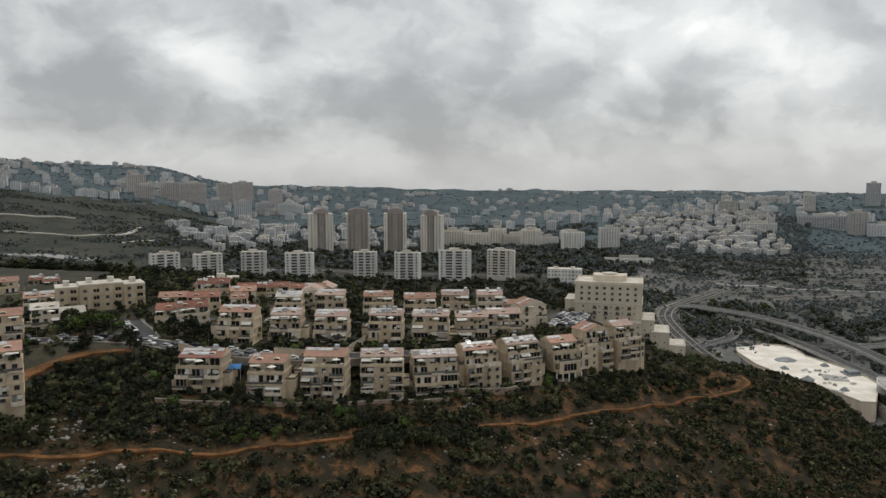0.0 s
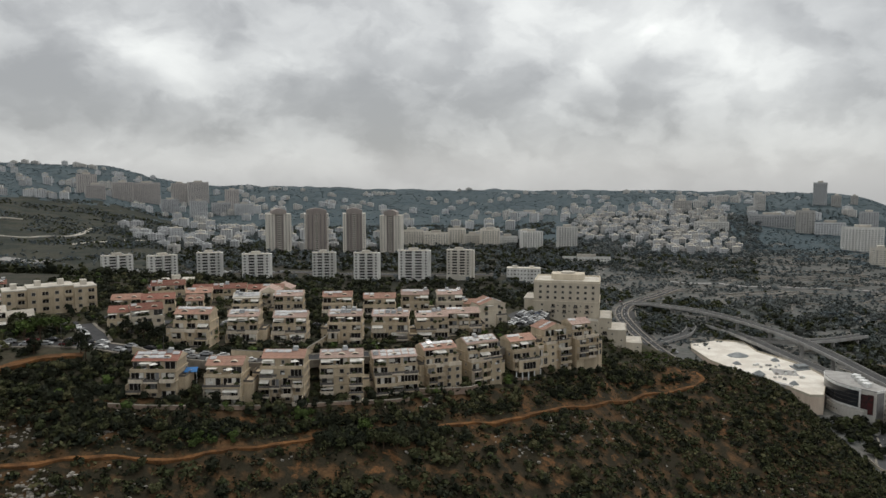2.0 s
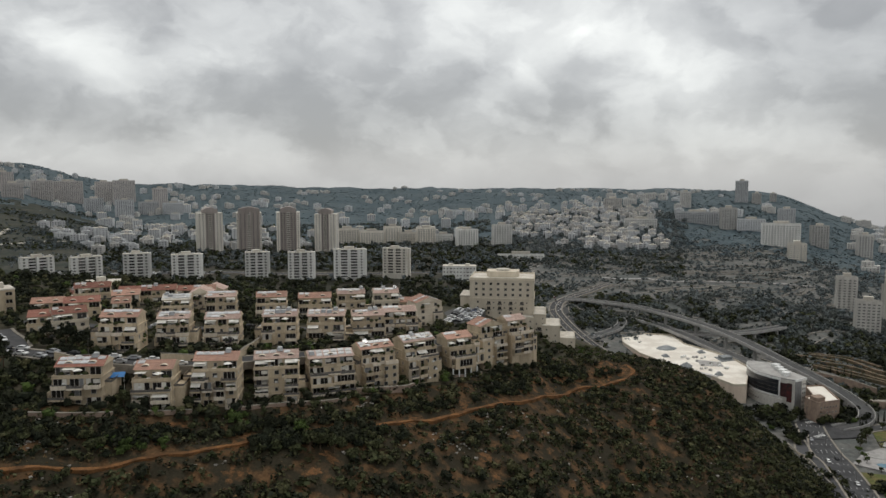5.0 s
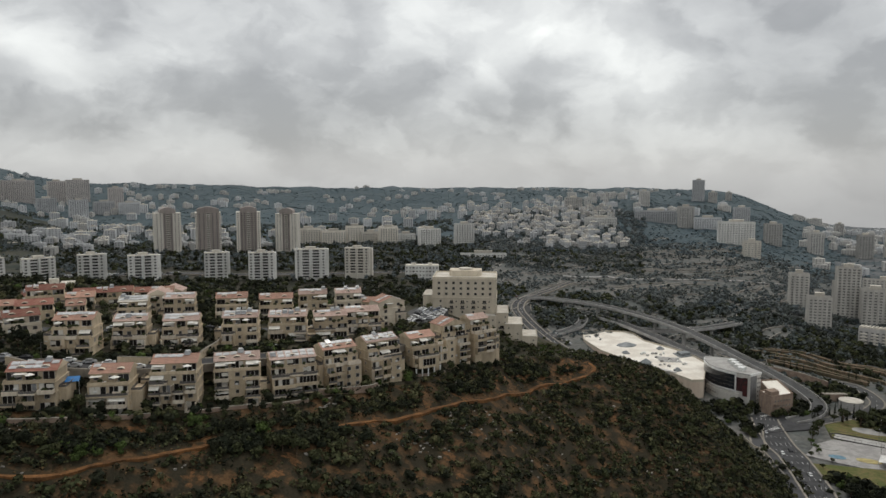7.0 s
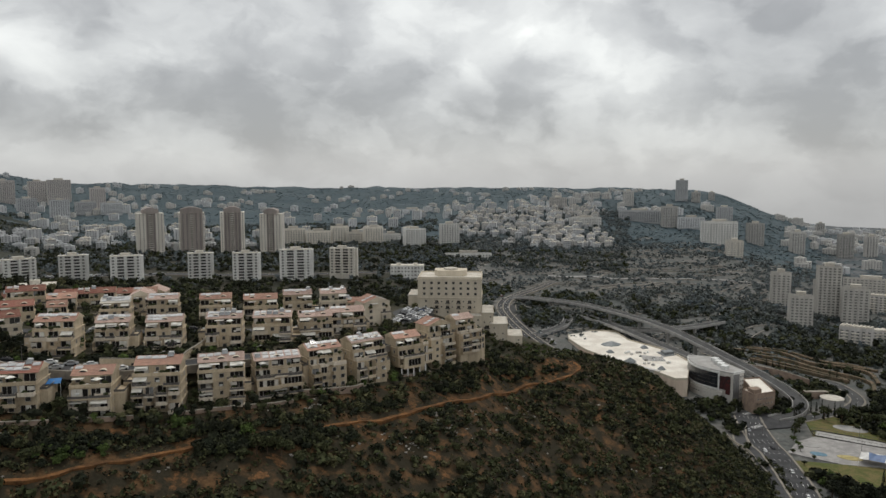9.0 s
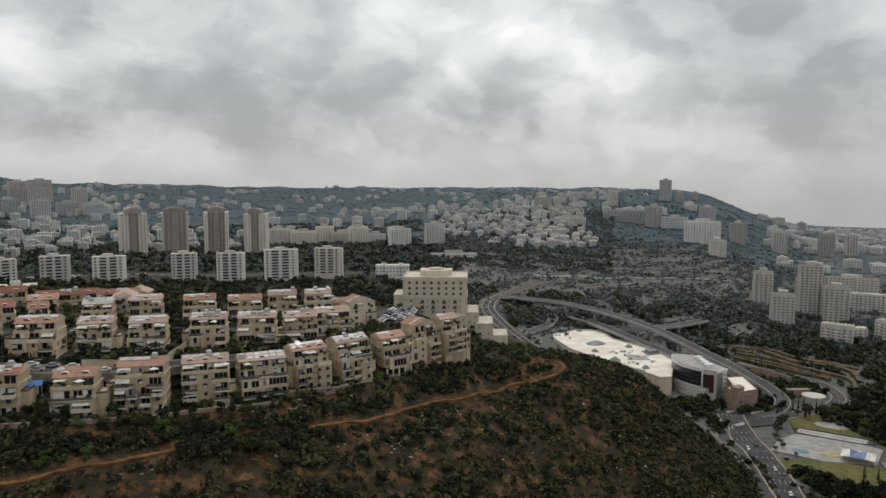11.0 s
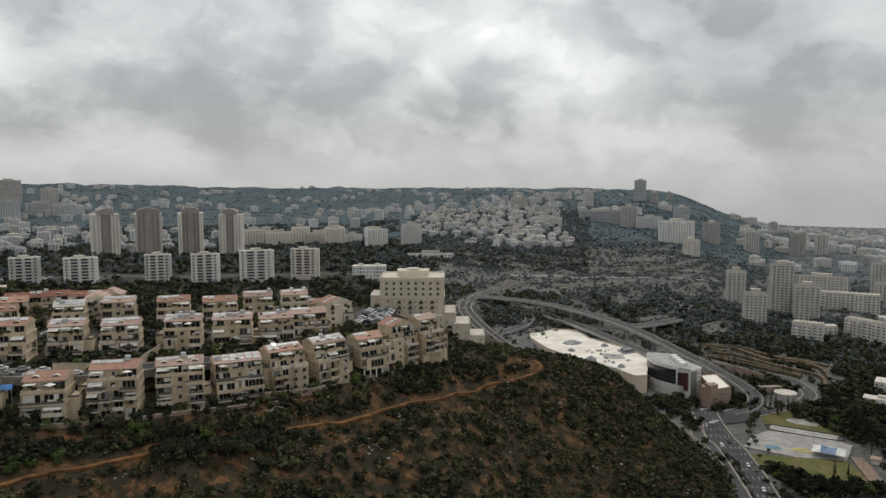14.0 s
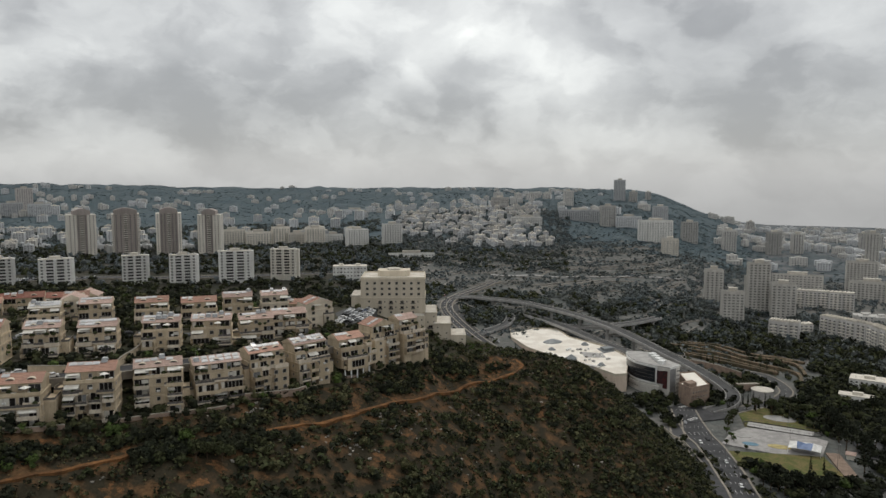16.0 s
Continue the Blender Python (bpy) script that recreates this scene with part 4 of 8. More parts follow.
LOG_SMALL = loggia_mesh(2.3, 2.1).mesh("balcony_door", ["frame_white", "recess_shade"])
BAL_SMALL = {k: balcony_mesh(2.8, 1.2, "stone").mesh("balcony", [k, "rail_metal"]) for k in ("stone_cream", "stone_pale", "render_white", "render_beige", "render_grey")}
long_block(-143.0, 300.0, 243.2, 34, 12, 4, 31, "stone_cream", "long cream stone apartment block with a stepped roofline", 4, fh=3.1)
long_block(-122.0, 392.0, 240.0, 18, 11, 2, 10, "stone_pale", "low pale stone villa among cypress trees", 1)
long_block(136.0, 803.0, 184.0, 38, 14, 4, -12, "render_white", "white school building on the wooded slope", 2, "school", 4.1)


def slab(x, y, z, w, d, storeys, turn, wall, label, fh=3.1, deep=9.0):
    """Slab of flats with a stack of wide dark balconies in its front between white piers."""
    ob = empty("apartment_slab", pose(x, y, z, 0, 0, turn), label, "building", "slab blocks on the far street")
    h = storeys * fh
    w = w * 1.12
    g = Geo().box(-w / 2, w / 2, 0, deep, -7, h).box(-w / 2 + 3, w / 2 + 2.5, deep, deep + d, -7, h - 0.6)
    part("wall", g, wall, ob)
    rf = Geo().box(-w / 2 - 0.2, w / 2 + 0.2, -0.2, deep + 0.2, h, h + 0.6).box(-w / 6, w / 6, 2, 7, h + 0.6, h + 3.0)
    part("roof", rf, "roof_pale", ob)
    for i in range(5):
        part("solar_heater", HEATER, None, ob, at=pose(-w / 2 + 2 + i * (w - 4) / 4, deep * 0.6, h + 0.6))
    # two stacks of deep balconies with a pier between them, small windows beside
    bw = w * 0.24
    lg, bl = loggia_mesh(bw * 0.86, 2.3).mesh("balcony_door", ["frame_white", "recess_shade"]), balcony_mesh(bw, 1.5, "stone", fh - 0.22).mesh("balcony", [wall, "rail_metal"])
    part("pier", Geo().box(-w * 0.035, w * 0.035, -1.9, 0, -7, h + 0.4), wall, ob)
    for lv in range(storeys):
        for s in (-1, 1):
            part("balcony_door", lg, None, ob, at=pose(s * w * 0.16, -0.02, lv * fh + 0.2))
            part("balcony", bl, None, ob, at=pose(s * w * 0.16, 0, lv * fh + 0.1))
            part("window", WIN[(1.9, 1.4)], None, ob, at=pose(s * w * 0.4, 0, lv * fh + 1.7))
            part("window", WIN[(1.9, 1.4)], None, ob, at=pose(s * w / 2, deep * 0.35, lv * fh + 1.5, 0, 0, 90 * s))
    return ob


for k, (sx, sy, sz, sw, sn, tn) in enumerate(((-300, 776, 198.7, 27, 7, 34), (-258, 791, 196.8, 27, 7, 32), (-205, 774, 195, 22, 9, 14), (-158, 785, 195.4, 26, 8, 10),
                                              (-86, 786, 190.3, 21, 10, 6), (-40, 789, 192.3, 24, 9, 2), (12, 790, 191.6, 30, 10, -2), (62, 797, 194.4, 24, 9, -14))):
    slab(sx, sy, sz, sw, 8, sn, tn, "render_white" if k != 7 else "render_beige", "white slab of flats with a stack of balconies" if k != 7 else "beige slab of flats above the wooded slope")


def tower(x, y, z, w, storeys, turn, core_part, label, light="render_beige"):
    """Residential tower: light flanks with a grid of windows, a brown core under an arched crown, a dark strip of loggias up its middle."""
    ob = empty("tower_block", pose(x, y, z, 0, 0, turn), label, "tower", "four towers with rounded crowns")
    fh, d = 3.05, w * 0.8
    h = storeys * fh
    b = w * core_part / 2
    part("light_wall", Geo().box(-w / 2, w / 2, 1.2, d, -8, h - 3).box(-w / 2 - 0.3, w / 2 + 0.3, 0.9, d + 0.3, h - 3, h - 2.3), light, ob)
    slot = 2.3
    core = Geo().box(-b, -slot, 0, d * 0.8, -8, h).box(slot, b, 0, d * 0.8, -8, h).box(-slot, slot, 1.1, d * 0.8, -8, h)
    part("core", core, "tower_brown", ob, "brown rendered core")
    crown, n, c = Geo(), 10, max(b, w * 0.3)
    arch = [(-c + 2 * c * i / n, h + 1.2 + 5.0 * math.sin(math.pi * (0.1 + 0.8 * i / n))) for i in range(n + 1)]
    for (x0, z0), (x1, z1) in zip(arch, arch[1:]):
        crown.face([(x0, -0.3, h - 2.4), (x1, -0.3, h - 2.4), (x1, -0.3, z1), (x0, -0.3, z0)])
        crown.face([(x0, -0.3, z0), (x1, -0.3, z1), (x1, d * 0.8, z1), (x0, d * 0.8, z0)])
        crown.face([(x1, d * 0.8, h - 2.4), (x0, d * 0.8, h - 2.4), (x0, d * 0.8, z0), (x1, d * 0.8, z1)])
        crown.face([(x1, -0.3, h - 2.4), (x0, -0.3, h - 2.4), (x0, d * 0.8, h - 2.4), (x1, d * 0.8, h - 2.4)])
    crown.face([(-c, d * 0.8, h - 2.4), (-c, -0.3, h - 2.4), (-c, -0.3, arch[0][1]), (-c, d * 0.8, arch[0][1])])
    crown.face([(c, -0.3, h - 2.4), (c, d * 0.8, h - 2.4), (c, d * 0.8, arch[-1][1]), (c, -0.3, arch[-1][1])])
    part("crown", crown, "tower_brown", ob, "brown arched crown")
    lg = loggia_mesh(3.8, 2.4).mesh("balcony_door", ["frame_white", "recess_shade"])
    bl = balcony_mesh(4.4, 0.9, "stone").mesh("balcony", [light, "rail_metal"])
    edge = [s * (b + (w / 2 - b) * q) for s in (-1, 1) for q in ((0.3, 0.72) if w / 2 - b > 6 else (0.5,))]
    inner = [s * (slot + (b - slot) * q) for s in (-1, 1) for q in ((0.3, 0.75) if b - slot > 6 else (0.5,))]
    for lv in range(storeys - 1):
        zz = lv * fh + 0.3
        part("balcony_door", lg, None, ob, at=pose(0, 1.08, zz))
        part("balcony", bl, None, ob, at=pose(0, 1.1, zz - 0.1))
        for px in edge:
            part("window", WIN[(1.3, 1.25)], None, ob, at=pose(px, 1.2, zz + 1.4))
        for px in inner:
            part("window", WIN[(1.9, 1.4)], None, ob, at=pose(px, 0, zz + 1.4))
        part("window", WIN[(1.9, 1.4)], None, ob, at=pose(w / 2, d * 0.5, zz + 1.4, 0, 0, 90))
    return ob


tower(-186, 1105, 190, 36, 20, 16, 0.36, "tall beige tower with a narrow brown core and arched crown")
tower(-131, 1112, 190, 36, 20, 8, 0.86, "tall brown tower with pale window strips and an arched crown")
tower(-74, 1118, 190, 35, 20, 4, 0.7, "tall brown and beige tower with an arched crown")
tower(-19, 1120, 190, 33, 19, -10, 0.34, "tall beige tower with a narrow brown core and arched crown")


def point_block(x, y, z, w, d, tall, turn, wall, label, group="", ribs=4, kind_of="high_rise"):
    """High-rise: a plain shaft with upright ribs, a row of windows on every floor, and a roof house."""
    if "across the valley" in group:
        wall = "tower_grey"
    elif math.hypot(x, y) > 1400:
        # beyond 1400 m the wall takes a colour greyed for haze
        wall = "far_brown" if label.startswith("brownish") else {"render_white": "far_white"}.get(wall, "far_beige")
    ribs = max(ribs, int(w / 4.2))
    ob = empty(kind_of, pose(x, y, z, 0, 0, turn), label, "building", group)
    def ribbed(length):
        out = []
        for i in range(ribs + 1):
            px = min(max(i * length / ribs, 0.5), length - 0.5)
            out += [(px - 0.5, 0), (px - 0.5, 0.7), (px + 0.5, 0.7), (px + 0.5, 0)]
        return out
    line = [(-w / 2 + a, -e) for a, e in ribbed(w)] + [(w / 2 + e, a) for a, e in ribbed(d)] + [(w / 2 - a, d + e) for a, e in ribbed(w)] + [(-w / 2 - e, d - a) for a, e in ribbed(d)]
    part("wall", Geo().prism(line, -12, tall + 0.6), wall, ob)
    part("roof_house", Geo().rings([(-w / 5, w / 5, d * 0.3, d * 0.7, tall + 0.6), (-w / 5, w / 5, d * 0.3, d * 0.7, tall + 4), (-w / 5 - 0.3, w / 5 + 0.3, d * 0.3 - 0.3, d * 0.7 + 0.3, tall + 4), (-w / 5 - 0.3, w / 5 + 0.3, d * 0.3 - 0.3, d * 0.7 + 0.3, tall + 4.4)]), "roof_pale", ob)
    n = int(tall / 3.0)
    front, side = Geo(), Geo()
    for i in range(ribs):
        x0, x1 = -w / 2 + (i + 0.5) * w / ribs - 0.8, -w / 2 + (i + 0.5) * w / ribs + 0.8
        front.box(x0 - 0.4, x1 + 0.4, -0.06, 0.0, 0, 1.35)
        if i % 2 == 0 or ribs < 4:
            front.box(x0 - 0.5, x1 + 0.5, -1.1, 0.0, -1.0, 0.1, 1)
        y0, y1 = (i + 0.5) * d / ribs - 0.7, (i + 0.5) * d / ribs + 0.7
        for s in (-1, 1):
            side.box(min(s * w / 2, s * (w / 2 + 0.04)), max(s * w / 2, s * (w / 2 + 0.04)), y0, y1, 0, 1.25)
    every = Geo()
    for lv in range(n):
        for src in (front, side):
            k = len(every.v)
            every.v += [(a, b, c + lv * 3.0 + 0.9) for a, b, c in src.v]
            every.f += [tuple(k + i for i in f) for f in src.f]
            every.mi += src.mi
    tagged(part("glazing", every, ["far_glass_haze" if math.hypot(x, y) > 1400 else "flat_glass", wall], ob), kind="stuff")
    return ob


point_block(566, 730, 148.0, 19.5, 15.0, 41.0, -30, 'render_grey', 'weathered grey-beige high-rise with ribs of windows', 'high-rises across the valley', 4)
point_block(514, 631, 145.0, 21.0, 15.0, 34.5, -30, 'render_grey', 'weathered grey-beige high-rise with ribs of windows', 'high-rises across the valley', 4)
point_block(578, 668, 146.0, 22.0, 16.0, 57.0, -32, 'render_white', 'tall pale high-rise with ribs of windows', 'high-rises across the valley', 5)
point_block(598, 700, 144.0, 17.0, 14.0, 39.0, -32, 'render_beige', 'weathered grey-beige high-rise with ribs of windows', 'high-rises across the valley', 4)
point_block(587, 640, 143.0, 24.5, 16.0, 40.0, -34, 'render_beige', 'weathered grey-beige high-rise with ribs of windows', 'high-rises across the valley', 5)
point_block(686, 727, 148.0, 57.0, 12.0, 30.0, -43, 'render_white', 'long pale slab behind the high-rises', 'high-rises across the valley', 12)
point_block(845, 779, 143.0, 38.0, 18.0, 40.0, -44, 'render_beige', 'broad tall brownish high-rise', 'high-rises across the valley', 5)
point_block(789, 712, 141.0, 50.0, 16.0, 26.0, -50, 'render_beige', 'wide orange-beige block of flats', 'high-rises across the valley', 8)
point_block(1112, 1006, 139.0, 20.0, 18.0, 62.0, -44, 'render_grey', 'hazy grey tower over the lower town', 'high-rises across the valley', 4)
point_block(1136, 982, 139.0, 20.0, 18.0, 62.0, -44, 'render_grey', 'hazy grey tower over the lower town', 'high-rises across the valley', 4)
point_block(211, 1161, 176.6, 33.7, 16.0, 39.3, 5, 'render_white', 'white block of flats on the middle slope', 'blocks on the middle slope', 4)
point_block(271, 1169, 177.6, 30.3, 16.0, 45.1, -1, 'render_white', 'tall white block of flats on the middle slope', 'blocks on the middle slope', 4)
point_block(17, 1248, 169.3, 39.2, 14.0, 44.2, 9, 'render_beige', 'pale block of flats in a long row', 'blocks on the middle slope', 4)
point_block(59, 1247, 164.5, 41.1, 14.0, 44.2, 7, 'render_beige', 'pale block of flats in a long row', 'blocks on the middle slope', 4)
point_block(96, 1256, 171.4, 28.4, 14.0, 44.5, 6, 'render_beige', 'pale block of flats in a long row', 'blocks on the middle slope', 4)
point_block(122, 1242, 162.0, 31.0, 14.0, 44.1, 4, 'render_beige', 'pale block of flats in a long row', 'blocks on the middle slope', 4)
point_block(150, 1221, 172.1, 30.3, 14.0, 43.3, 3, 'render_beige', 'pale block of flats in a long row', 'blocks on the middle slope', 4)
point_block(182, 1235, 159.0, 31.6, 14.0, 43.8, 2, 'render_white', 'pale block of flats in a long row', 'blocks on the middle slope', 4)
point_block(262, 1012, 182.5, 66.0, 9.0, 7.6, -10, 'render_white', 'low white terrace building above the interchange', '', 9)
point_block(332, 1871, 199.7, 77.0, 12.0, 17.6, -5, 'render_white', 'white terrace of houses in the woods', '', 6)
point_block(-744, 1761, 271.5, 41.1, 16.0, 42.3, 31, 'render_beige', 'brownish high-rise on the wooded western slope', 'blocks high on the western slope', 3)
point_block(-697, 1693, 256.8, 39.6, 16.0, 32.9, 30, 'render_beige', 'brownish high-rise on the wooded western slope', 'blocks high on the western slope', 3)
point_block(-689, 1832, 244.7, 44.9, 16.0, 49.8, 29, 'render_beige', 'brownish high-rise on the wooded western slope', 'blocks high on the western slope', 3)
point_block(-653, 1896, 236.9, 64.0, 16.0, 56.0, 27, 'render_beige', 'brownish high-rise on the wooded western slope', 'blocks high on the western slope', 3)
point_block(-612, 2035, 238.6, 40.7, 16.0, 52.2, 25, 'render_beige', 'brownish high-rise on the wooded western slope', 'blocks high on the western slope', 3)
point_block(-549, 1991, 236.8, 52.1, 16.0, 57.3, 23, 'render_beige', 'brownish high-rise on the wooded western slope', 'blocks high on the western slope', 3)
point_block(-434, 1881, 222.7, 32.4, 16.0, 52.7, 21, 'render_beige', 'brownish high-rise on the wooded western slope', 'blocks high on the western slope', 3)
point_block(-553, 1764, 219.2, 38.9, 14.0, 34.4, 27, 'render_white', 'white block of flats on the western slope', 'blocks high on the western slope', 3)
point_block(-482, 1748, 210.4, 37.6, 14.0, 39.6, 25, 'render_white', 'white block of flats on the western slope', 'blocks high on the western slope', 3)
point_block(-440, 1793, 215.1, 43.1, 14.0, 29.4, 24, 'render_white', 'white block of flats on the western slope', 'blocks high on the western slope', 3)
point_block(-386, 1796, 214.9, 43.5, 14.0, 26.6, 22, 'render_white', 'white block of flats on the western slope', 'blocks high on the western slope', 3)
point_block(1065, 1793, 236.5, 30.7, 30.0, 56.7, -31, 'render_white', 'tall grey twin tower on the ridge', 'landmarks on the ridge', 2)
point_block(1094, 1769, 232.3, 21.2, 22.0, 28.2, -32, 'render_beige', 'tower on the ridge line', 'landmarks on the ridge', 2)
point_block(839, 1655, 228.5, 22.1, 20.0, 38.4, -17, 'render_beige', 'tower block on the ridge line', 'landmarks on the ridge', 2)
point_block(1321, 2048, 228.4, 17.6, 16.0, 25.5, -33, 'render_beige', 'small tower on the ridge line', 'landmarks on the ridge', 2)
point_block(737, 1280, 202.0, 27.3, 22.0, 41.7, -20, 'render_beige', 'large beige block on the eastern slope', 'large blocks on the eastern slope', 4)
point_block(769, 1257, 200.6, 48.4, 18.0, 22.4, -26, 'render_white', 'long pale block on the eastern slope', 'large blocks on the eastern slope', 6)
point_block(730, 1105, 185.6, 57.7, 18.0, 38.9, -28, 'render_white', 'broad white slab on the eastern slope', 'large blocks on the eastern slope', 8)
point_block(697, 1011, 174.2, 23.9, 16.0, 25.8, -25, 'render_beige', 'pale block under the broad slab', 'large blocks on the eastern slope', 4)
point_block(975, 1457, 201.6, 32.2, 20.0, 31.5, -24, 'render_white', 'white block among woods', 'large blocks on the eastern slope', 4)
point_block(848, 1169, 175.9, 27.2, 18.0, 39.7, -24, 'render_beige', 'pale high-rise on the eastern slope', 'large blocks on the eastern slope', 4)
point_block(932, 1161, 158.0, 22.8, 16.0, 41.3, -24, 'render_beige', 'pale high-rise on the eastern slope', 'large blocks on the eastern slope', 4)
point_block(1040, 1164, 147.7, 24.4, 18.0, 44.6, -27, 'render_beige', 'pale high-rise on the eastern slope', 'large blocks on the eastern slope', 4)
point_block(1095, 1162, 148.5, 19.2, 18.0, 39.4, -28, 'render_beige', 'pale high-rise on the eastern slope', 'large blocks on the eastern slope', 4)
point_block(1431, 1698, 144.9, 18.1, 16.0, 30.4, -30, 'render_beige', 'far tower over the lower town', 'large blocks on the eastern slope', 2)
point_block(1370, 1264, 136.0, 12.3, 18.0, 39.2, -37, 'render_grey', 'far grey tower over the lower town', 'large blocks on the eastern slope', 2)
point_block(1394, 1251, 136.6, 25.3, 18.0, 35.3, -38, 'render_grey', 'far grey tower over the lower town', 'large blocks on the eastern slope', 2)
point_block(706, 1345, 210.1, 79.3, 14.0, 23.4, -23, 'render_white', 'terrace of pale houses on the eastern slope', 'blocks on the middle slope', 8)
point_block(585, 1483, 229.2, 35.8, 16.0, 27.3, -17, 'render_beige', 'pale block on the hillside quarter', 'blocks on the middle slope', 3)
point_block(555, 1268, 208.6, 57.7, 14.0, 16.2, -19, 'render_white', 'row of white flats above the quarter', 'blocks on the middle slope', 6)


def row_flats(line, tall, sections, label):
    """Long row of white flats in stepped sections along a line, each with a jagged roof edge, wide windows and balconies."""
    (x0, y0, z0), (x1, y1, z1) = line
    length = math.hypot(x1 - x0, y1 - y0)
    turn = math.degrees(math.atan2(y1 - y0, x1 - x0))
    ob = empty("row_of_flats", pose(x0, y0, z0, 0, 0, turn), label, "building", "long rows across the valley")
    wide, n = length / sections, int(tall / 2.9)
    glass = Geo()
    for k in range(sections):
        a, b, fore, dz = k * wide, (k + 1) * wide, (k % 2) * 1.2, (z1 - z0) * k / max(1, sections - 1)
        part("section", Geo().box(a, b, -fore, 11, -12, tall + dz), "render_grey", ob)
        saw = Geo()
        for q in range(3):
            u = a + wide * q / 3
            saw.face([(u, -fore, tall + dz), (u + wide / 3, -fore, tall + dz), (u + wide / 3 - 0.4, -fore, tall + dz + 1.8), (u + 0.4, -fore, tall + dz + 1.0)])
            saw.face([(u + 0.4, -fore, tall + dz + 1.0), (u + wide / 3 - 0.4, -fore, tall + dz + 1.8), (u + wide / 3 - 0.4, 9, tall + dz + 1.8), (u + 0.4, 9, tall + dz + 1.0)])
            saw.face([(u + wide / 3 - 0.4, -fore, tall + dz + 1.8), (u + wide / 3, -fore, tall + dz), (u + wide / 3, 9, tall + dz), (u + wide / 3 - 0.4, 9, tall + dz + 1.8)])
            saw.face([(u, 9, tall + dz), (u, -fore, tall + dz), (u + 0.4, -fore, tall + dz + 1.0), (u + 0.4, 9, tall + dz + 1.0)])
        part("roof", saw, "roof_pale", ob)
        cols = max(2, int(wide / 3.4))
        ledge = Geo().box(-wide * 0.3, wide * 0.3, -1.1, 0, 0, 0.93).mesh("balcony", ["render_beige"])
        for lv in range(n):
            part("balcony", ledge, None, ob, at=pose((a + b) / 2, -fore, lv * 2.9 + dz - 0.05))
            for c in range(cols):
                u = a + (c + 0.5) * wide / cols
                zz = lv * 2.9 + dz + 0.9
                glass.box(u - 1.1, u + 1.1, -fore - 0.05, -fore, zz, zz + 1.4)
    tagged(part("glazing", glass, "flat_glass", ob), kind="stuff")
    return ob


ROW = "long white row of flats with a jagged roofline"
row_flats(((506, 570, 142), (523, 549, 142)), 20.0, 3, ROW)
row_flats(((564, 566, 142), (572, 520, 142)), 22.0, 5, ROW)
row_flats(((572, 519, 142), (552, 452, 141)), 22.0, 7, ROW)
row_flats(((655, 700, 144), (702, 655, 144)), 21.0, 5, ROW)
row_flats(((535, 580, 142), (560, 570, 142)), 12.0, 2, ROW)
row_flats(((790, 645, 141), (770, 600, 141)), 20.0, 4, ROW)
# ---- roads, bridges and the shopping centre in the valley ----
def curve_points(pts, step=4.0):
    """Smooth line through points, at even steps."""
    pts = [Vector(p) for p in pts]
    out = []
    for i in range(len(pts) - 1):
        p0, p1, p2, p3 = pts[max(i - 1, 0)], pts[i], pts[i + 1], pts[min(i + 2, len(pts) - 1)]
        n = max(1, int((p2 - p1).length / step))
        for k in range(n):
            t = k / n
            out.append(0.5 * ((2 * p1) + (p2 - p0) * t + (2 * p0 - 5 * p1 + 4 * p2 - p3) * t * t + (3 * p1 - p0 - 3 * p2 + p3) * t ** 3))
    return out + [pts[-1]]


def on_ground(pts, up=0.0):
    return [(p[0], p[1], ground_z(p[0], p[1]) + up) for p in pts]


def sides(line, left, right):
    """Two edges of a band along a line, at offsets to its left and right."""
    a, b = [], []
    for i, p in enumerate(line):
        t = (line[min(i + 1, len(line) - 1)] - line[max(i - 1, 0)])
        n = Vector((-t.y, t.x, 0)).normalized()
        a.append(p + n * left)
        b.append(p + n * right)
    return a, b


def band(g, line, left, right, z0, z1, mi=0):
    """Solid band along a line."""
    a, b = sides(line, left, right)
    if left < right:
        a, b = b, a
    for i in range(len(line) - 1):
        A, B, C, D = a[i], b[i], b[i + 1], a[i + 1]
        up, dn = Vector((0, 0, z1)), Vector((0, 0, z0))
        g.face([A + up, B + up, C + up, D + up], mi)
        g.face([B + dn, C + dn, C + up, B + up], mi)
        g.face([D + dn, A + dn, A + up, D + up], mi)
        g.face([D + dn, C + dn, B + dn, A + dn], mi)
    return g


def road_line(pts, step=4.0, follow=True, up=0.35, half=5.0):
    line = curve_points([(p[0], p[1], p[2] if len(p) > 2 else 0.0) for p in pts], step)
    if follow:
        a, b = sides(line, half, -half)
        for p, q, r in zip(line, a, b):
            p.z = max(ground_z(p.x, p.y), ground_z(q.x, q.y), ground_z(r.x, r.y)) + up
    return line


def dashes(g, line, off, long=2.5, gap=6.0, width=0.09, up=0.03):
    """Broken lane line."""
    run, on = 0.0, True
    a, b = sides(line, off + width, off - width)
    for i in range(len(line) - 1):
        run += (line[i + 1] - line[i]).length
        if on:
            z = Vector((0, 0, up))
            g.face([a[i] + z, b[i] + z, b[i + 1] + z, a[i + 1] + z])
        if run > (long if on else gap):
            run, on = 0.0, not on


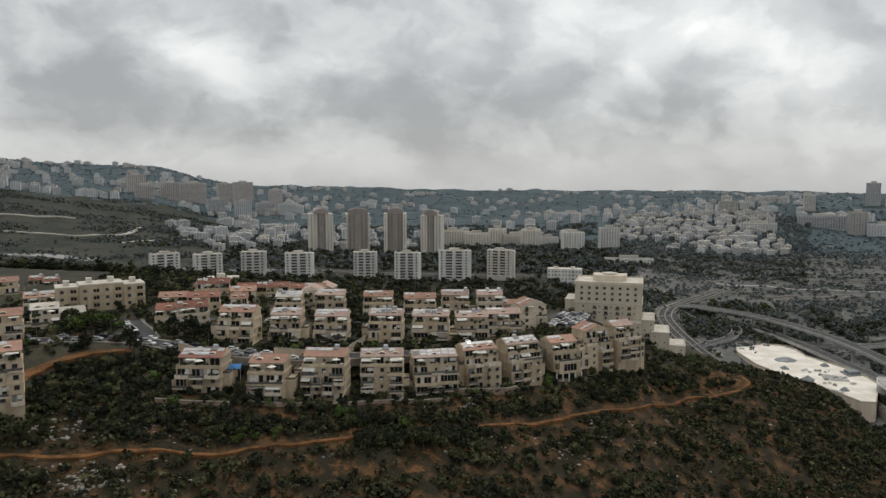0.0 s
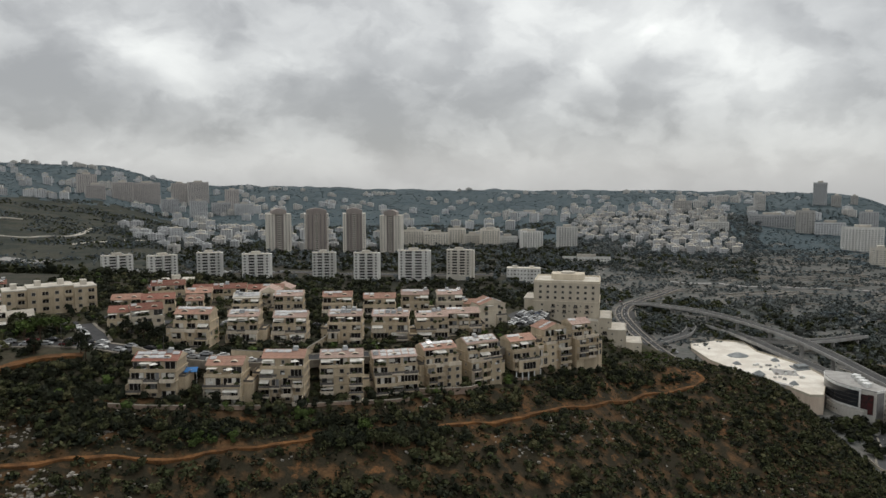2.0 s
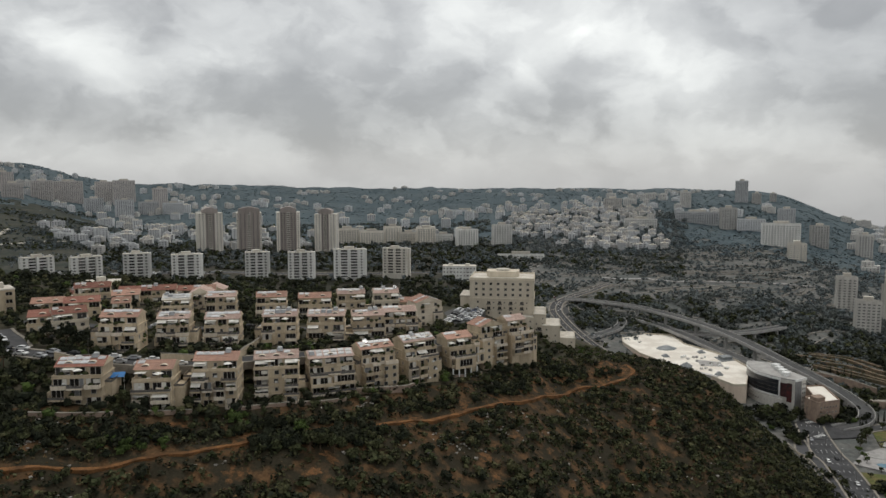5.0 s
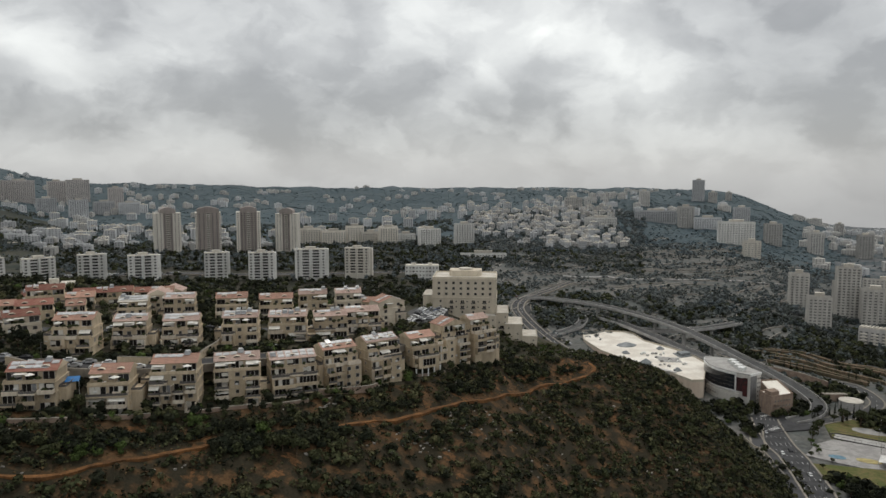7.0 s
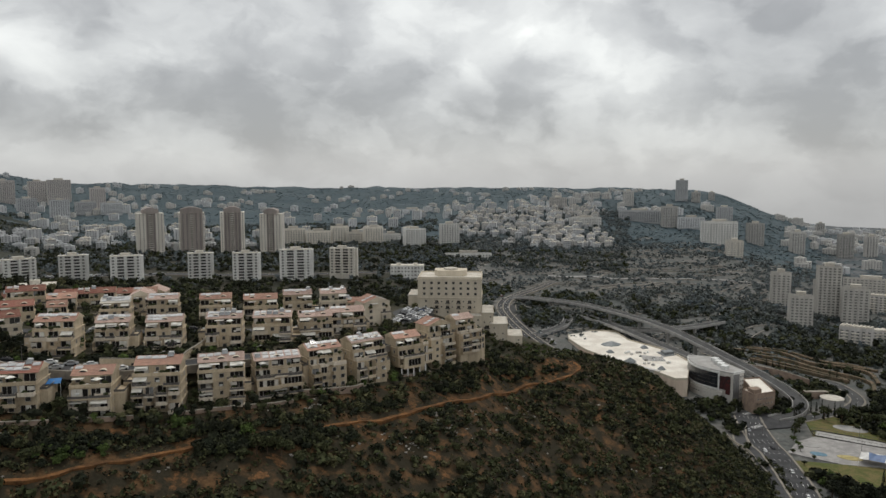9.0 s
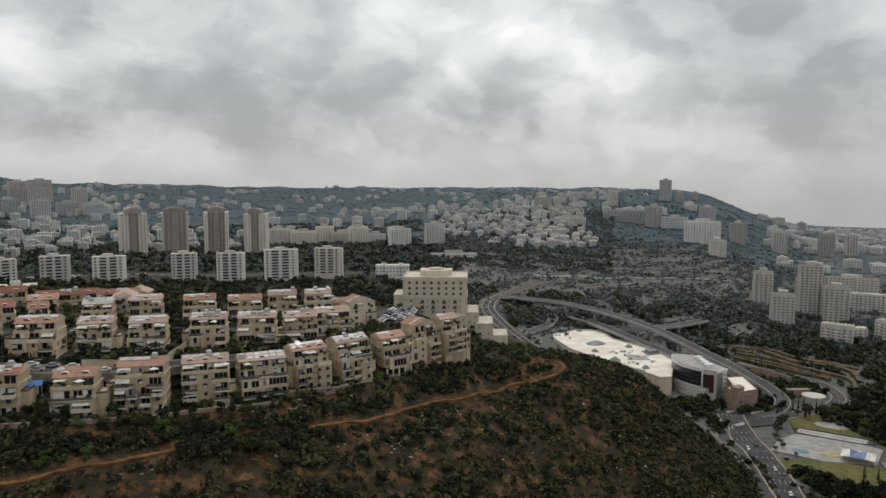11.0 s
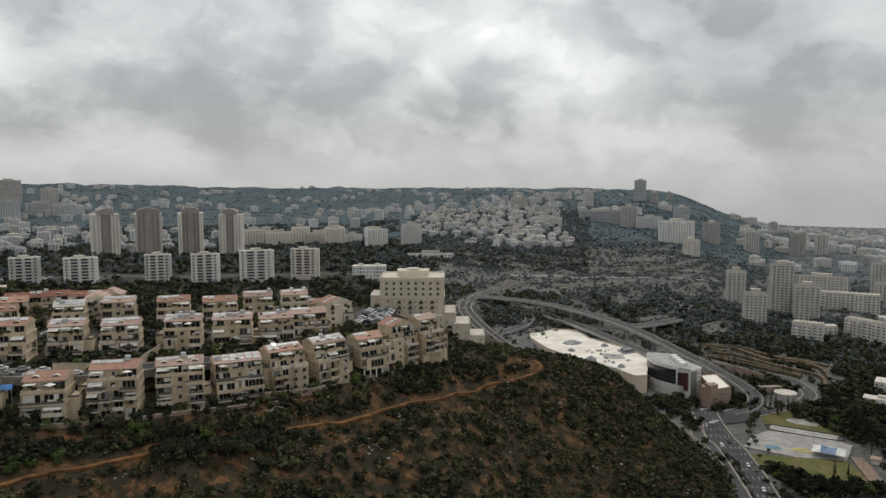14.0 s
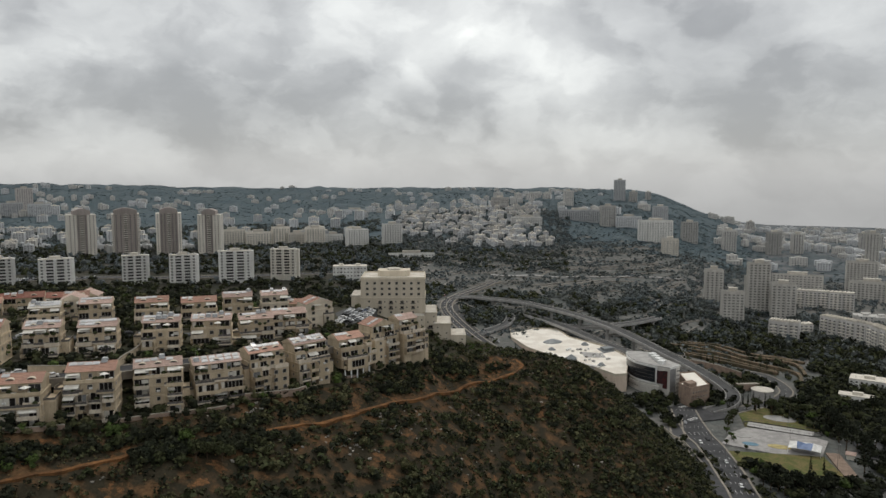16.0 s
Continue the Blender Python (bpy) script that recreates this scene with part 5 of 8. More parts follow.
def road(name, pts, width, label, follow=True, lanes=(0.0,), kerb=True, mat="asphalt", step=2.5, median=0.0):
    line = road_line(pts, step, follow, half=width / 2)
    ob = thing(name, band(Geo(), line, width / 2, -width / 2, -2.5, 0.0), mat, Matrix(), label, "road", kind="structure")
    if kerb:
        for s in (-1, 1):
            part("kerb", band(Geo(), line, s * width / 2, s * (width / 2 + 1.1), -2.5, 0.14), "pavement", ob)
    if lanes:
        g = Geo()
        for off in lanes:
            dashes(g, line, off)
        part("lane_marking", g, "paint_white", ob)
    if median:
        part("median", band(Geo(), line, median, -median, -0.5, 0.3), "pavement", ob)
    return line


def viaduct(pts, width, label, every=9, deep=1.5):
    """Bridge deck with parapets, a roadway and piers down to the ground."""
    line = road_line(pts, 4.0, False)
    ob = empty("viaduct", Matrix(), label, "bridge")
    part("deck", band(Geo(), line, width / 2, -width / 2, -deep, -0.05), "concrete", ob)
    part("roadway", band(Geo(), line, width / 2 - 0.6, -width / 2 + 0.6, -0.05, 0.0), "asphalt_pale", ob)
    for s in (-1, 1):
        part("parapet", band(Geo(), line, s * width / 2, s * (width / 2 - 0.45), -0.05, 1.0), "concrete", ob)
    for i in range(every // 2, len(line), every):
        p = line[i]
        g = ground_z(p.x, p.y)
        if p.z - g > 4:
            part("pier", Geo().box(-0.8, 0.8, -1.3, 1.3, g - p.z - 2, -deep - 1.0).box(-1.1, 1.1, -width * 0.4, width * 0.4, -deep - 1.0, -deep), "concrete", ob, at=Matrix.Translation(p) @ pose(0, 0, 0, 0, 0, math.degrees(math.atan2((line[min(i + 1, len(line) - 1)] - line[i - 1]).y, (line[min(i + 1, len(line) - 1)] - line[i - 1]).x))))
    return line


HIGHWAY = road("highway", [(330, 845), (306, 822), (279, 795), (251, 764), (231, 735), (219, 703), (216, 675), (215, 640), (216, 610), (219, 583), (226, 545), (236, 505), (245, 470)], 11.5, "wide grey road with two carriageways behind the hill", lanes=(-2.8, 2.8), mat="asphalt", median=0.6)
road("slip_road", [(269, 777), (249, 752), (232, 714), (226, 668), (223, 630), (224, 597)], 7, "grey slip road beside the wide road", lanes=(), mat="asphalt_pale")
VIA_A = viaduct([(241, 752, 168), (257, 743, 170), (268, 716, 172), (294, 682, 172), (313, 631, 171), (328, 584, 168), (333, 542, 165), (338, 499, 160), (345, 464, 154), (348, 438, 149), (344, 419, 146), (331, 408, 143.2), (312, 404, 142.3)], 10, "long curved concrete viaduct over the shopping centre")
VIA_B = viaduct([(254, 724, 162), (270, 707, 163), (284, 685, 163), (298, 642, 162), (307, 597, 160), (313, 553, 157.5), (319, 516, 156), (331, 482, 152), (339, 462, 148)], 10, "curved concrete ramp beside the shopping centre")
viaduct([(251, 709, 163), (269, 707, 163), (276, 687, 162.5), (272, 659, 161.5), (257, 636, 160), (237, 622, 158.5), (221, 613, 157.2)], 9, "tight concrete loop ramp of the interchange")
viaduct([(417, 622, 160), (379, 607, 160), (340, 601, 160), (318, 612, 159), (298, 639, 158.5), (275, 652, 158)], 9, "concrete flyover arm with tall piers", 7)
VALLEY = road("valley_road", [(298, 412), (291, 398), (279, 370), (269, 344), (258, 317), (246, 292), (230, 260), (205, 215)], 15, "dark asphalt valley road with lane markings", lanes=(-5, -2.2, 0.4, 3.2, 5.6))
road("service_road", [(283, 399), (266, 372), (256, 345), (246, 320), (232, 291), (214, 256), (190, 212)], 6.5, "narrow asphalt service road beside the valley road", lanes=())
EAST = road("east_road", [(298, 398), (312, 397), (338, 402), (365, 408), (384, 416), (398, 427), (406, 442), (411, 458), (411, 470), (404, 480), (387, 505), (369, 528), (357, 556)], 8, "curving grey road round the water tank", lanes=(0.0,), mat="asphalt_pale")
thing("junction", Geo().prism([(282, 388), (318, 388), (322, 412), (300, 424), (284, 412)], 138, ground_z(300, 402) + 0.5), "asphalt", Matrix(), "grey road junction with zebra crossings", "road", kind="structure")
zebra = Geo()
for zx, zy, zt in ((288, 392, 20), (314, 402, 96), (299, 417, 8)):
    for i in range(7):
        c, s = math.cos(radians(zt)), math.sin(radians(zt))
        q = [(zx + c * (i * 1.3 + u) - s * v, zy + s * (i * 1.3 + u) + c * v, ground_z(300, 402) + 0.53) for u, v in ((0, -1.6), (0.6, -1.6), (0.6, 1.6), (0, 1.6))]
        zebra.face(q)
thing("crossing", zebra, "paint_white", Matrix(), "white zebra stripes on the junction", "marking", kind="structure")
# green traffic island beside the highway
thing("traffic_island", Geo().prism([(240, 655), (252, 650), (262, 664), (258, 680), (246, 676)], 140, ground_z(252, 665) + 1.0), "lawn", Matrix(), "green planted island inside the loop ramp", "island", kind="structure")
road("hill_track", [(336, 884), (400, 864), (460, 852), (540, 838), (640, 846)], 9, "pale track cut across the far hillside", lanes=(), mat="concrete", kerb=False, step=8)
road("spur_street", [(-250, 262), (-180, 243), (-142, 241), (-121, 247), (-104, 246), (-85, 240), (-60, 240), (-38, 247), (-15, 258), (8, 268), (30, 281), (50, 300), (62, 322), (66, 345)], 7.5, "dark street along the spur with parked cars", lanes=())
road("side_street", [(-104, 250), (-110, 261), (-117, 271), (-122, 279)], 6.5, "dark street climbing between the houses", lanes=())
road("upper_street", [(-120, 296), (-84, 288), (-40, 296), (0, 306), (34, 312)], 5.5, "narrow lane between the rows of houses", lanes=(), kerb=False)
road("far_street", [(-330, 805), (-240, 818), (-150, 822), (-60, 824), (20, 826), (90, 834), (140, 860)], 16, "wide street with parked cars before the towers", lanes=(0.0,), mat="asphalt", step=8)
PALE = "pale dirt track across the grassy hill"
for pts in (((-800, 1180), (-740, 1210), (-689, 1235), (-660, 1290)), ((-700, 1010), (-620, 1070), (-559, 1107), (-520, 1180), (-534, 1277)), ((-480, 1070), (-445, 1115), (-420, 1190)), ((-300, 1180), (-318, 1235), (-310, 1290))):
    road("hill_track", pts, 11, PALE, lanes=(), mat="roof_pale", kerb=False, step=8)
road("depot_yard", ((-640, 850), (-560, 872), (-483, 880), (-420, 870)), 26, "pale paved yard below the grassy hill", lanes=(), mat="concrete", kerb=False, step=10)
thing("car_park", Geo().prism([(47, 328), (66, 338), (76, 366), (60, 372), (46, 350)], 215, 231.6), "asphalt_pale", Matrix(), "raised car park beside the hotel", "car park", kind="structure")

# footpath of red earth along the slope
TRACK = [(-135, 175), (-113, 178), (-93, 182), (-73, 188), (-53, 197), (-37, 206), (-25, 213), (-4, 223), (22, 236), (44, 251), (75, 279), (104, 312), (127, 327), (141, 336), (148, 344), (146, 349)]
path_line = road_line(TRACK, 2.0, True, 0.04, 0.25)
def worn_band(line, half, seed):
    """Band whose edges wander."""
    r = random.Random(seed)
    g, edges = Geo(), []
    a, b = sides(line, half, -half)
    wa = [r.uniform(0.55, 1.5) for _ in line]
    wb = [r.uniform(0.55, 1.5) for _ in line]
    for i, p in enumerate(line):
        k = max(0, i - 1)
        edges.append((p + (a[i] - p) * (wa[i] + wa[k]) / 2, p + (b[i] - p) * (wb[i] + wb[k]) / 2))
    dn = Vector((0, 0, -1.2))
    for (p, q), (s, t) in zip(edges, edges[1:]):
        g.face([p, q, t, s]).face([q, q + dn, t + dn, t]).face([s, s + dn, p + dn, p]).face([s + dn, t + dn, q + dn, p + dn])
    return g


thing("dirt_path", worn_band(path_line, 1.5, 4), "path_earth", Matrix(), "narrow path of trodden red earth across the slope", "path", kind="structure")
dirt_line = road_line([(-124, 190), (-124, 200), (-127, 212), (-124, 222), (-114, 231), (-103, 235)], 2.0, True, 0.2, 2.0)
thing("dirt_path", worn_band(dirt_line, 2.6, 9), "path_earth", Matrix(), "bare strip of dry earth beside the scrub", "path", kind="structure")


def mall():
    """Shopping centre: one wide pale roof with parapet, pyramid skylights and plant."""
    out = [(261, 633), (247, 597), (245, 555), (250, 533), (253, 500), (267, 483), (272, 458), (281, 457), (300, 486), (309, 500), (311, 520), (309, 545), (298, 582), (303, 618)]
    ob = empty("shopping_centre", Matrix(), "shopping centre with a wide pale roof and grey skylights", "building")
    part("wall", Geo().prism(out, 128, 155.4), "stone_pink", ob)
    part("roof", Geo().prism([(280 + (x - 280) * 0.985, 540 + (y - 540) * 0.99) for x, y in out], 155.4, 156.0), "membrane", ob)
    line = [Vector((x, y, 0)) for x, y in out + out[:1]]
    part("parapet", band(Geo(), line, 0.0, 0.5, 155.4, 157.0), "stone_pale", ob)
    for x, y, a, b, h, t in ((275, 569, 9, 7, 2.6, 10), (262, 543, 3.5, 3.5, 2.2, 20), (297, 551, 4, 3.5, 2.4, 20), (276, 485, 3.5, 3.0, 2.6, 30)):
        n = 8 if a > 5 else 4
        g = Geo()
        ring = [(a * math.cos(i * 6.2832 / n + 0.4), b * math.sin(i * 6.2832 / n + 0.4), 0.5) for i in range(n)]
        for i in range(n):
            p, q = ring[i], ring[(i + 1) % n]
            g.face([(p[0], p[1], 0), (q[0], q[1], 0), q, p])
            g.face([p, q, (q[0] * 0.25, q[1] * 0.25, h), (p[0] * 0.25, p[1] * 0.25, h)])
        g.face([(p[0] * 0.25, p[1] * 0.25, h) for p in ring])
        part("skylight", g, "skylight", ob, "grey glass pyramid skylight", at=pose(x, y, 156.0, 0, 0, t))
    part("canopy_roof", Geo().prism([(-9, -5), (7, -7), (10, 4), (-3, 8)], 0, 0.6).prism([(-6, -3), (4, -4), (6, 2), (-2, 5)], 0.6, 2.6), "skylight", ob, "grey sloping canopy roof", at=pose(305, 528, 156.0, 0, 0, 20))
    turret = Geo().box(-3, 3, -3, 3, -6, 1.5)
    for i, (p, q) in enumerate((((-3.6, -3.6), (3.6, -3.6)), ((3.6, -3.6), (3.6, 3.6)), ((3.6, 3.6), (-3.6, 3.6)), ((-3.6, 3.6), (-3.6, -3.6)))):
        turret.face([(*p, 1.5), (*q, 1.5), (0, 0, 4.6)])
    part("turret", turret, "skylight", ob, "grey pyramid-roofed turret", at=pose(262, 508, 156.0, 0, 0, 30))
    part("edge_gallery", Geo().box(-2.5, 22, -1.5, 1.5, -4, 0.9).box(-2.8, 22.3, -1.8, 1.8, 0.9, 1.2), "render_grey", ob, at=pose(259, 497, 156.0, 0, 0, -58))
    r = random.Random(8)
    for i in range(22):
        px, py = r.uniform(270, 296), r.uniform(496, 540)
        part("roof_unit", Geo().box(-1, 1, -0.8, 0.8, 0, 1.2).box(-0.7, 0.7, -0.5, 0.5, 1.2, 1.5), r.choice(["white_metal", "concrete", "render_grey"]), ob, at=pose(px, py, 156.0, 0, 0, r.uniform(0, 90)))
    part("roof_patch", Geo().prism([(276, 512), (292, 506), (296, 520), (282, 530)], 155.9, 156.05), "concrete", ob, "darker patched stretch of roof")
    return ob


mall()
thing("forecourt", Geo().prism([(238, 600), (245, 596), (244, 555), (249, 532), (238, 520), (230, 560)], 138, 152.5), "wall_pink", Matrix(), "paved pinkish forecourt beside the shopping centre", "pavement", kind="structure")


def cinema():
    """Office and cinema building with a curved dark glass front, posters and a light frame."""
    ob = empty("cinema_building", pose(304, 437, 141.5, 0, 0, 0), "modern grey building with a curved dark glass front", "building")
    front = [(-2, 54), (-7.5, 45), (-11, 34), (-11.5, 24), (-8, 13), (-4, 6), (0, 0)]
    body = front + [(11.5, 4.6), (11.5, 46)]
    g = Geo().prism([(x * 0.985, y) for x, y in body], 0, 22.2)
    part("wall", g, "tower_grey", ob)
    part("roof", Geo().prism([(x * 1.02, y * 1.005) for x, y in body], 22.2, 23.0), "concrete", ob)
    for i in range(4):
        part("roof_plant", Geo().box(-2.6, 2.6, -2, 2, 0, 2.2).box(-2.8, 2.8, -2.2, 2.2, 2.2, 2.4), "white_metal", ob, at=pose(1 + i * 2.0, 12 + i * 7, 23.0, 0, 0, 24))
    line = [Vector((x, y, 0)) for x, y in front]
    corner = [Vector((-5.4, 8.45, 0)), Vector((-2.8, 4.2, 0)), Vector((-1.0, 1.5, 0))]
    glass = curve_points(line[:5] + corner[:1], 2.2)
    part("glass_front", band(Geo(), glass, -0.35, -0.05, 10.2, 21.0), "dark_glass", ob, "curved dark glass curtain wall")
    part("glass_frame", band(band(Geo(), glass, -0.6, 0.0, 21.0, 22.4), glass, -0.6, 0.0, 9.0, 10.2), "white_metal", ob, "white frame round the glass")
    n = len(glass)
    for i in range(0, n - 1, 2):
        p = glass[i]
        part("mullion", Geo().box(-0.08, 0.08, -0.5, 0, 10.2, 21.0), "rail_metal", ob, at=pose(p.x - 0.3, p.y, 0, 0, 0, 60))
    for z0 in (12.8, 15.4, 18.0):
        part("mullion", band(Geo(), glass, -0.45, -0.3, z0, z0 + 0.12), "rail_metal", ob)
    post = corner[:2]
    part("poster", band(Geo(), post, -0.5, -0.1, 10.0, 19.5), "banner_red", ob, "red and black poster wall")
    post2 = corner[1:]
    part("poster", band(Geo(), post2, -0.55, -0.1, 7.0, 20.0), "banner_dark", ob, "tall black banner")
    part("white_pier", Geo().box(-0.5, 0.5, -0.9, 0.2, 8.6, 22.4), "white_metal", ob, "white upright frame beside the glass", at=pose(-5.5, 8.5, 0, 0, 0, -57))
    for k in range(5):
        part("poster_mark", Geo().box(-0.45, 0.45, -0.08, 0.0, 0, 0.5 + 0.3 * (k % 2)), "white_metal", ob, "pale bar on the banner", at=pose(-1.95 - 0.3, 2.9 - 0.3, 10.5 + k * 1.7, 0, 0, -56))
    for k in range(3):
        part("poster_mark", Geo().box(-0.7, 0.7, -0.08, 0.0, 0, 1.6), "banner_dark", ob, "dark picture on the poster wall", at=pose(-4.1 - 0.45, 6.3 - 0.3, 11.0 + k * 2.8, 0, 0, -58))
    part("side_panel", Geo().box(0.2, 7.0, -0.25, 0.05, 2.0, 21.6), "panel_grey", ob, "dark grey cladding on the side wall", at=pose(0, 0, 0, 0, 0, 21.8))
    part("side_frame", Geo().box(-0.2, 12.4, -0.4, 0.05, 21.6, 23.2), "white_metal", ob, "white edge of the roof", at=pose(0, 0, 0, 0, 0, 21.8))
    low = curve_points(line[2:6], 2.2)
    part("lower_front", band(Geo(), low, -1.6, 0.0, 0, 8.2), "tower_grey", ob, "grey panelled lower front")
    for i in range(1, len(low) - 1):
        p = low[i]
        part("window", WIN[(0.9, 1.1)], None, ob, at=pose(p.x - 1.62, p.y, 5.2, 0, 0, -75))
    for lv in range(6):
        for c in range(2):
            part("window", WIN[(0.9, 1.1)], None, ob, at=pose(8.2 + c * 2.0, 3.25 + c * 0.8, 3.5 + lv * 3.1, 0, 0, 21.8))
    return ob


cinema()


def podium():
    ob = empty("podium_building", pose(305, 415, 141.0), "low pinkish stone building with a white flat roof", "building")
    line = [(0, 0), (19, 4), (31, 37), (17, 37), (8, 16), (0, 13)]
    part("wall", Geo().prism(line, -4, 13.6), "wall_pink", ob)
    inner = [(15 + (x - 15) * 0.95, 18 + (y - 18) * 0.96) for x, y in line]
    part("roof", Geo().prism(inner, 13.6, 13.9), "membrane", ob)
    part("parapet", band(Geo(), [Vector((x, y, 0)) for x, y in line + line[:1]], 0.0, 0.5, 13.6, 14.8), "wall_pink", ob)
    part("roof_house", Geo().prism([(1, 2), (8, 3.5), (9, 10), (1, 9)], 13.9, 17), "wall_pink", ob)
    for lv in range(3):
        for c in range(6):
            part("window", WIN[(0.9, 1.1)], None, ob, at=pose(3.5 + c * 2.5, 0.74 + c * 0.526, 3.6 + lv * 3.6, 0, 0, 11.9))
    part("balcony", balcony_mesh(3.0, 1.2, "stone"), ["wall_pink", "rail_metal"], ob, at=pose(4, 0.84, 8.0, 0, 0, 11.9))
    return ob


podium()
tank = empty("water_tank", pose(371, 421, 142.0), "round pale concrete water tank", "tank")
ringp = [(7.5 * math.cos(i * 6.2832 / 28), 7.5 * math.sin(i * 6.2832 / 28)) for i in range(28)]
part("drum", Geo().prism(ringp, -3, 5.0), "concrete", tank)
part("cover", Geo().prism([(x * 1.03, y * 1.03) for x, y in ringp], 5.0, 5.4), "roof_pale", tank)


def stone_wall(pts, tall, mat, label, thick=0.6, down=4.0, name="retaining_wall", coping=True):
    line = road_line(pts, 2.5, True, 0.0, 0.3)
    ob = thing(name, band(Geo(), line, thick / 2, -thick / 2, -down, tall), mat, Matrix(), label, "wall")
    if coping:
        part("coping", band(Geo(), line, thick / 2 + 0.08, -thick / 2 - 0.08, tall, tall + 0.14), "pavement", ob)
    return ob


LOW = "low retaining wall of pinkish stone below the gardens"
stone_wall([(-84, 205.5), (-74, 208), (-64, 211.5)], 1.1, "wall_pink", LOW)
stone_wall([(-58, 214.5), (-51, 217), (-44, 220)], 1.0, "wall_pink", LOW)
stone_wall([(-33, 224), (-24, 229), (-16, 232)], 1.0, "wall_pink", LOW)
stone_wall([(-13, 233), (-5, 236), (2, 240)], 0.9, "wall_pink", LOW)
stone_wall([(3, 246), (10, 248), (17, 250.5), (24, 253.5), (27, 257)], 2.2, "wall_pink", "high retaining wall of pinkish stone under the tall house")
stone_wall([(44, 276), (52, 281), (58, 286)], 0.8, "wall_pink", LOW)
stone_wall([(-34, 252), (-31, 262), (-29, 275), (-30, 292)], 2.6, "stone_cream", "cream stone wall beside the steep lane", 0.5, 3)
stone_wall([(-58, 243.5), (-46, 246), (-36, 249)], 3.0, "stone_cream", "cream stone garage wall along the street", 0.6, 3)
stone_wall([(-88, 236.6), (-82, 235)], 3.2, "stone_cream", "cream stone wall above the scrub slope", 0.6, 4)
BANKS = (((399, 559), (426, 549), (432, 516), (450, 502), (458, 482), (441, 454)), ((394, 541), (416, 527), (424, 504), (434, 482), (438, 459), (421, 437)), ((384, 530), (402, 506), (415, 484), (424, 465)), ((388, 560), (404, 552), (418, 540)), ((406, 566), (436, 556), (446, 524), (462, 510), (470, 486)), ((389, 535), (409, 516), (420, 494), (428, 470)), ((442, 530), (455, 512), (466, 492)))
for k, pts in enumerate(BANKS):
    stone_wall(pts, 2.6 if k < 3 else 1.8, "bank_earth", "long ochre terrace bank across from the junction", 2.6, 3, "terrace_bank", False)
stone_wall([(360, 500), (369, 490), (377, 480), (383, 458)], 7.5, "wall_pink", "tall pinkish retaining wall beside the ramp", 1.0, 3)
stone_wall([(364, 440), (381, 437)], 5.0, "wall_pink", "pinkish stone wall beside the water tank", 4.0, 3)
stone_wall([(264, 384), (256, 352), (247, 322), (236, 295), (222, 262)], 1.2, "stone_pale", "pale wall between the valley road and the slope", 0.5, 3)


# ---- park by the valley road ----
PARK_Z = max(ground_z(px, py) for px, py in ((316, 372), (370, 352), (374, 378), (352, 402), (290, 296), (312, 276), (282, 352), (392, 352), (352, 300)))


def ground_patch(name, pts, mat, label, up):
    z = PARK_Z
    return thing(name, Geo().prism(pts, z - 4, z + up), mat, Matrix(), label, "ground", kind="structure")


def ellipse(x, y, a, b, turn, n=24):
    c, s = math.cos(radians(turn)), math.sin(radians(turn))
    return [(x + a * math.cos(i * 6.2832 / n) * c - b * math.sin(i * 6.2832 / n) * s, y + a * math.cos(i * 6.2832 / n) * s + b * math.sin(i * 6.2832 / n) * c) for i in range(n)]


ground_patch("park_lawn", [(316, 372), (340, 352), (370, 352), (374, 378), (352, 402), (330, 396)], "lawn", "green lawn of the park", 0.35)
ground_patch("park_court", [(317, 372), (343, 345), (350, 351), (324, 379)], "concrete", "long pale concrete court with a fence", 0.55)
ground_patch("park_stage", ellipse(348, 378, 10, 6, -45), "concrete", "pale rounded concrete stage on the lawn", 0.5)
ground_patch("park_ground", [(282, 352), (300, 366), (316, 371), (342, 345), (346, 336), (324, 318), (300, 330)], "play_grey", "grey paved playground", 0.45)
ground_patch("play_area", ellipse(311, 337, 6.5, 3.6, -40), "play_yellow", "sand-yellow play surface", 0.6)
ground_patch("play_area", ellipse(298, 346, 4.5, 3.0, -40), "play_blue", "blue play surface", 0.6)
ground_patch("play_area", ellipse(303, 359, 5.5, 3.4, -40), "concrete", "round pale play basin", 0.62)
ground_patch("park_lawn", [(276, 342), (300, 330), (324, 317), (312, 290), (290, 296), (272, 322)], "lawn", "dry lawn with bare patches", 0.4)
ground_patch("park_walk", [(330, 322), (336, 318), (312, 276), (306, 280)], "wall_pink", "reddish brick walk beside the park", 0.5)
ground_patch("car_lot", [(372, 372), (392, 352), (372, 312), (352, 300), (346, 312), (362, 335), (364, 360)], "asphalt", "grey street with parked cars behind the park", 0.3)
cf = road_line([(317, 372), (343, 345), (350, 351), (324, 379), (317, 372)], 3.0, True, 0.5, 0.2)
fence = empty("court_fence", Matrix(), "dark fence around the concrete court", "fence")
for i, p in enumerate(cf):
    part("post", Geo().box(-0.06, 0.06, -0.06, 0.06, -0.5, 2.2), "rail_metal", fence, at=Matrix.Translation(p))
part("rail", band(band(Geo(), cf, 0.04, -0.04, 0.0, 0.7), cf, 0.04, -0.04, 2.1, 2.2), "rail_metal", fence)


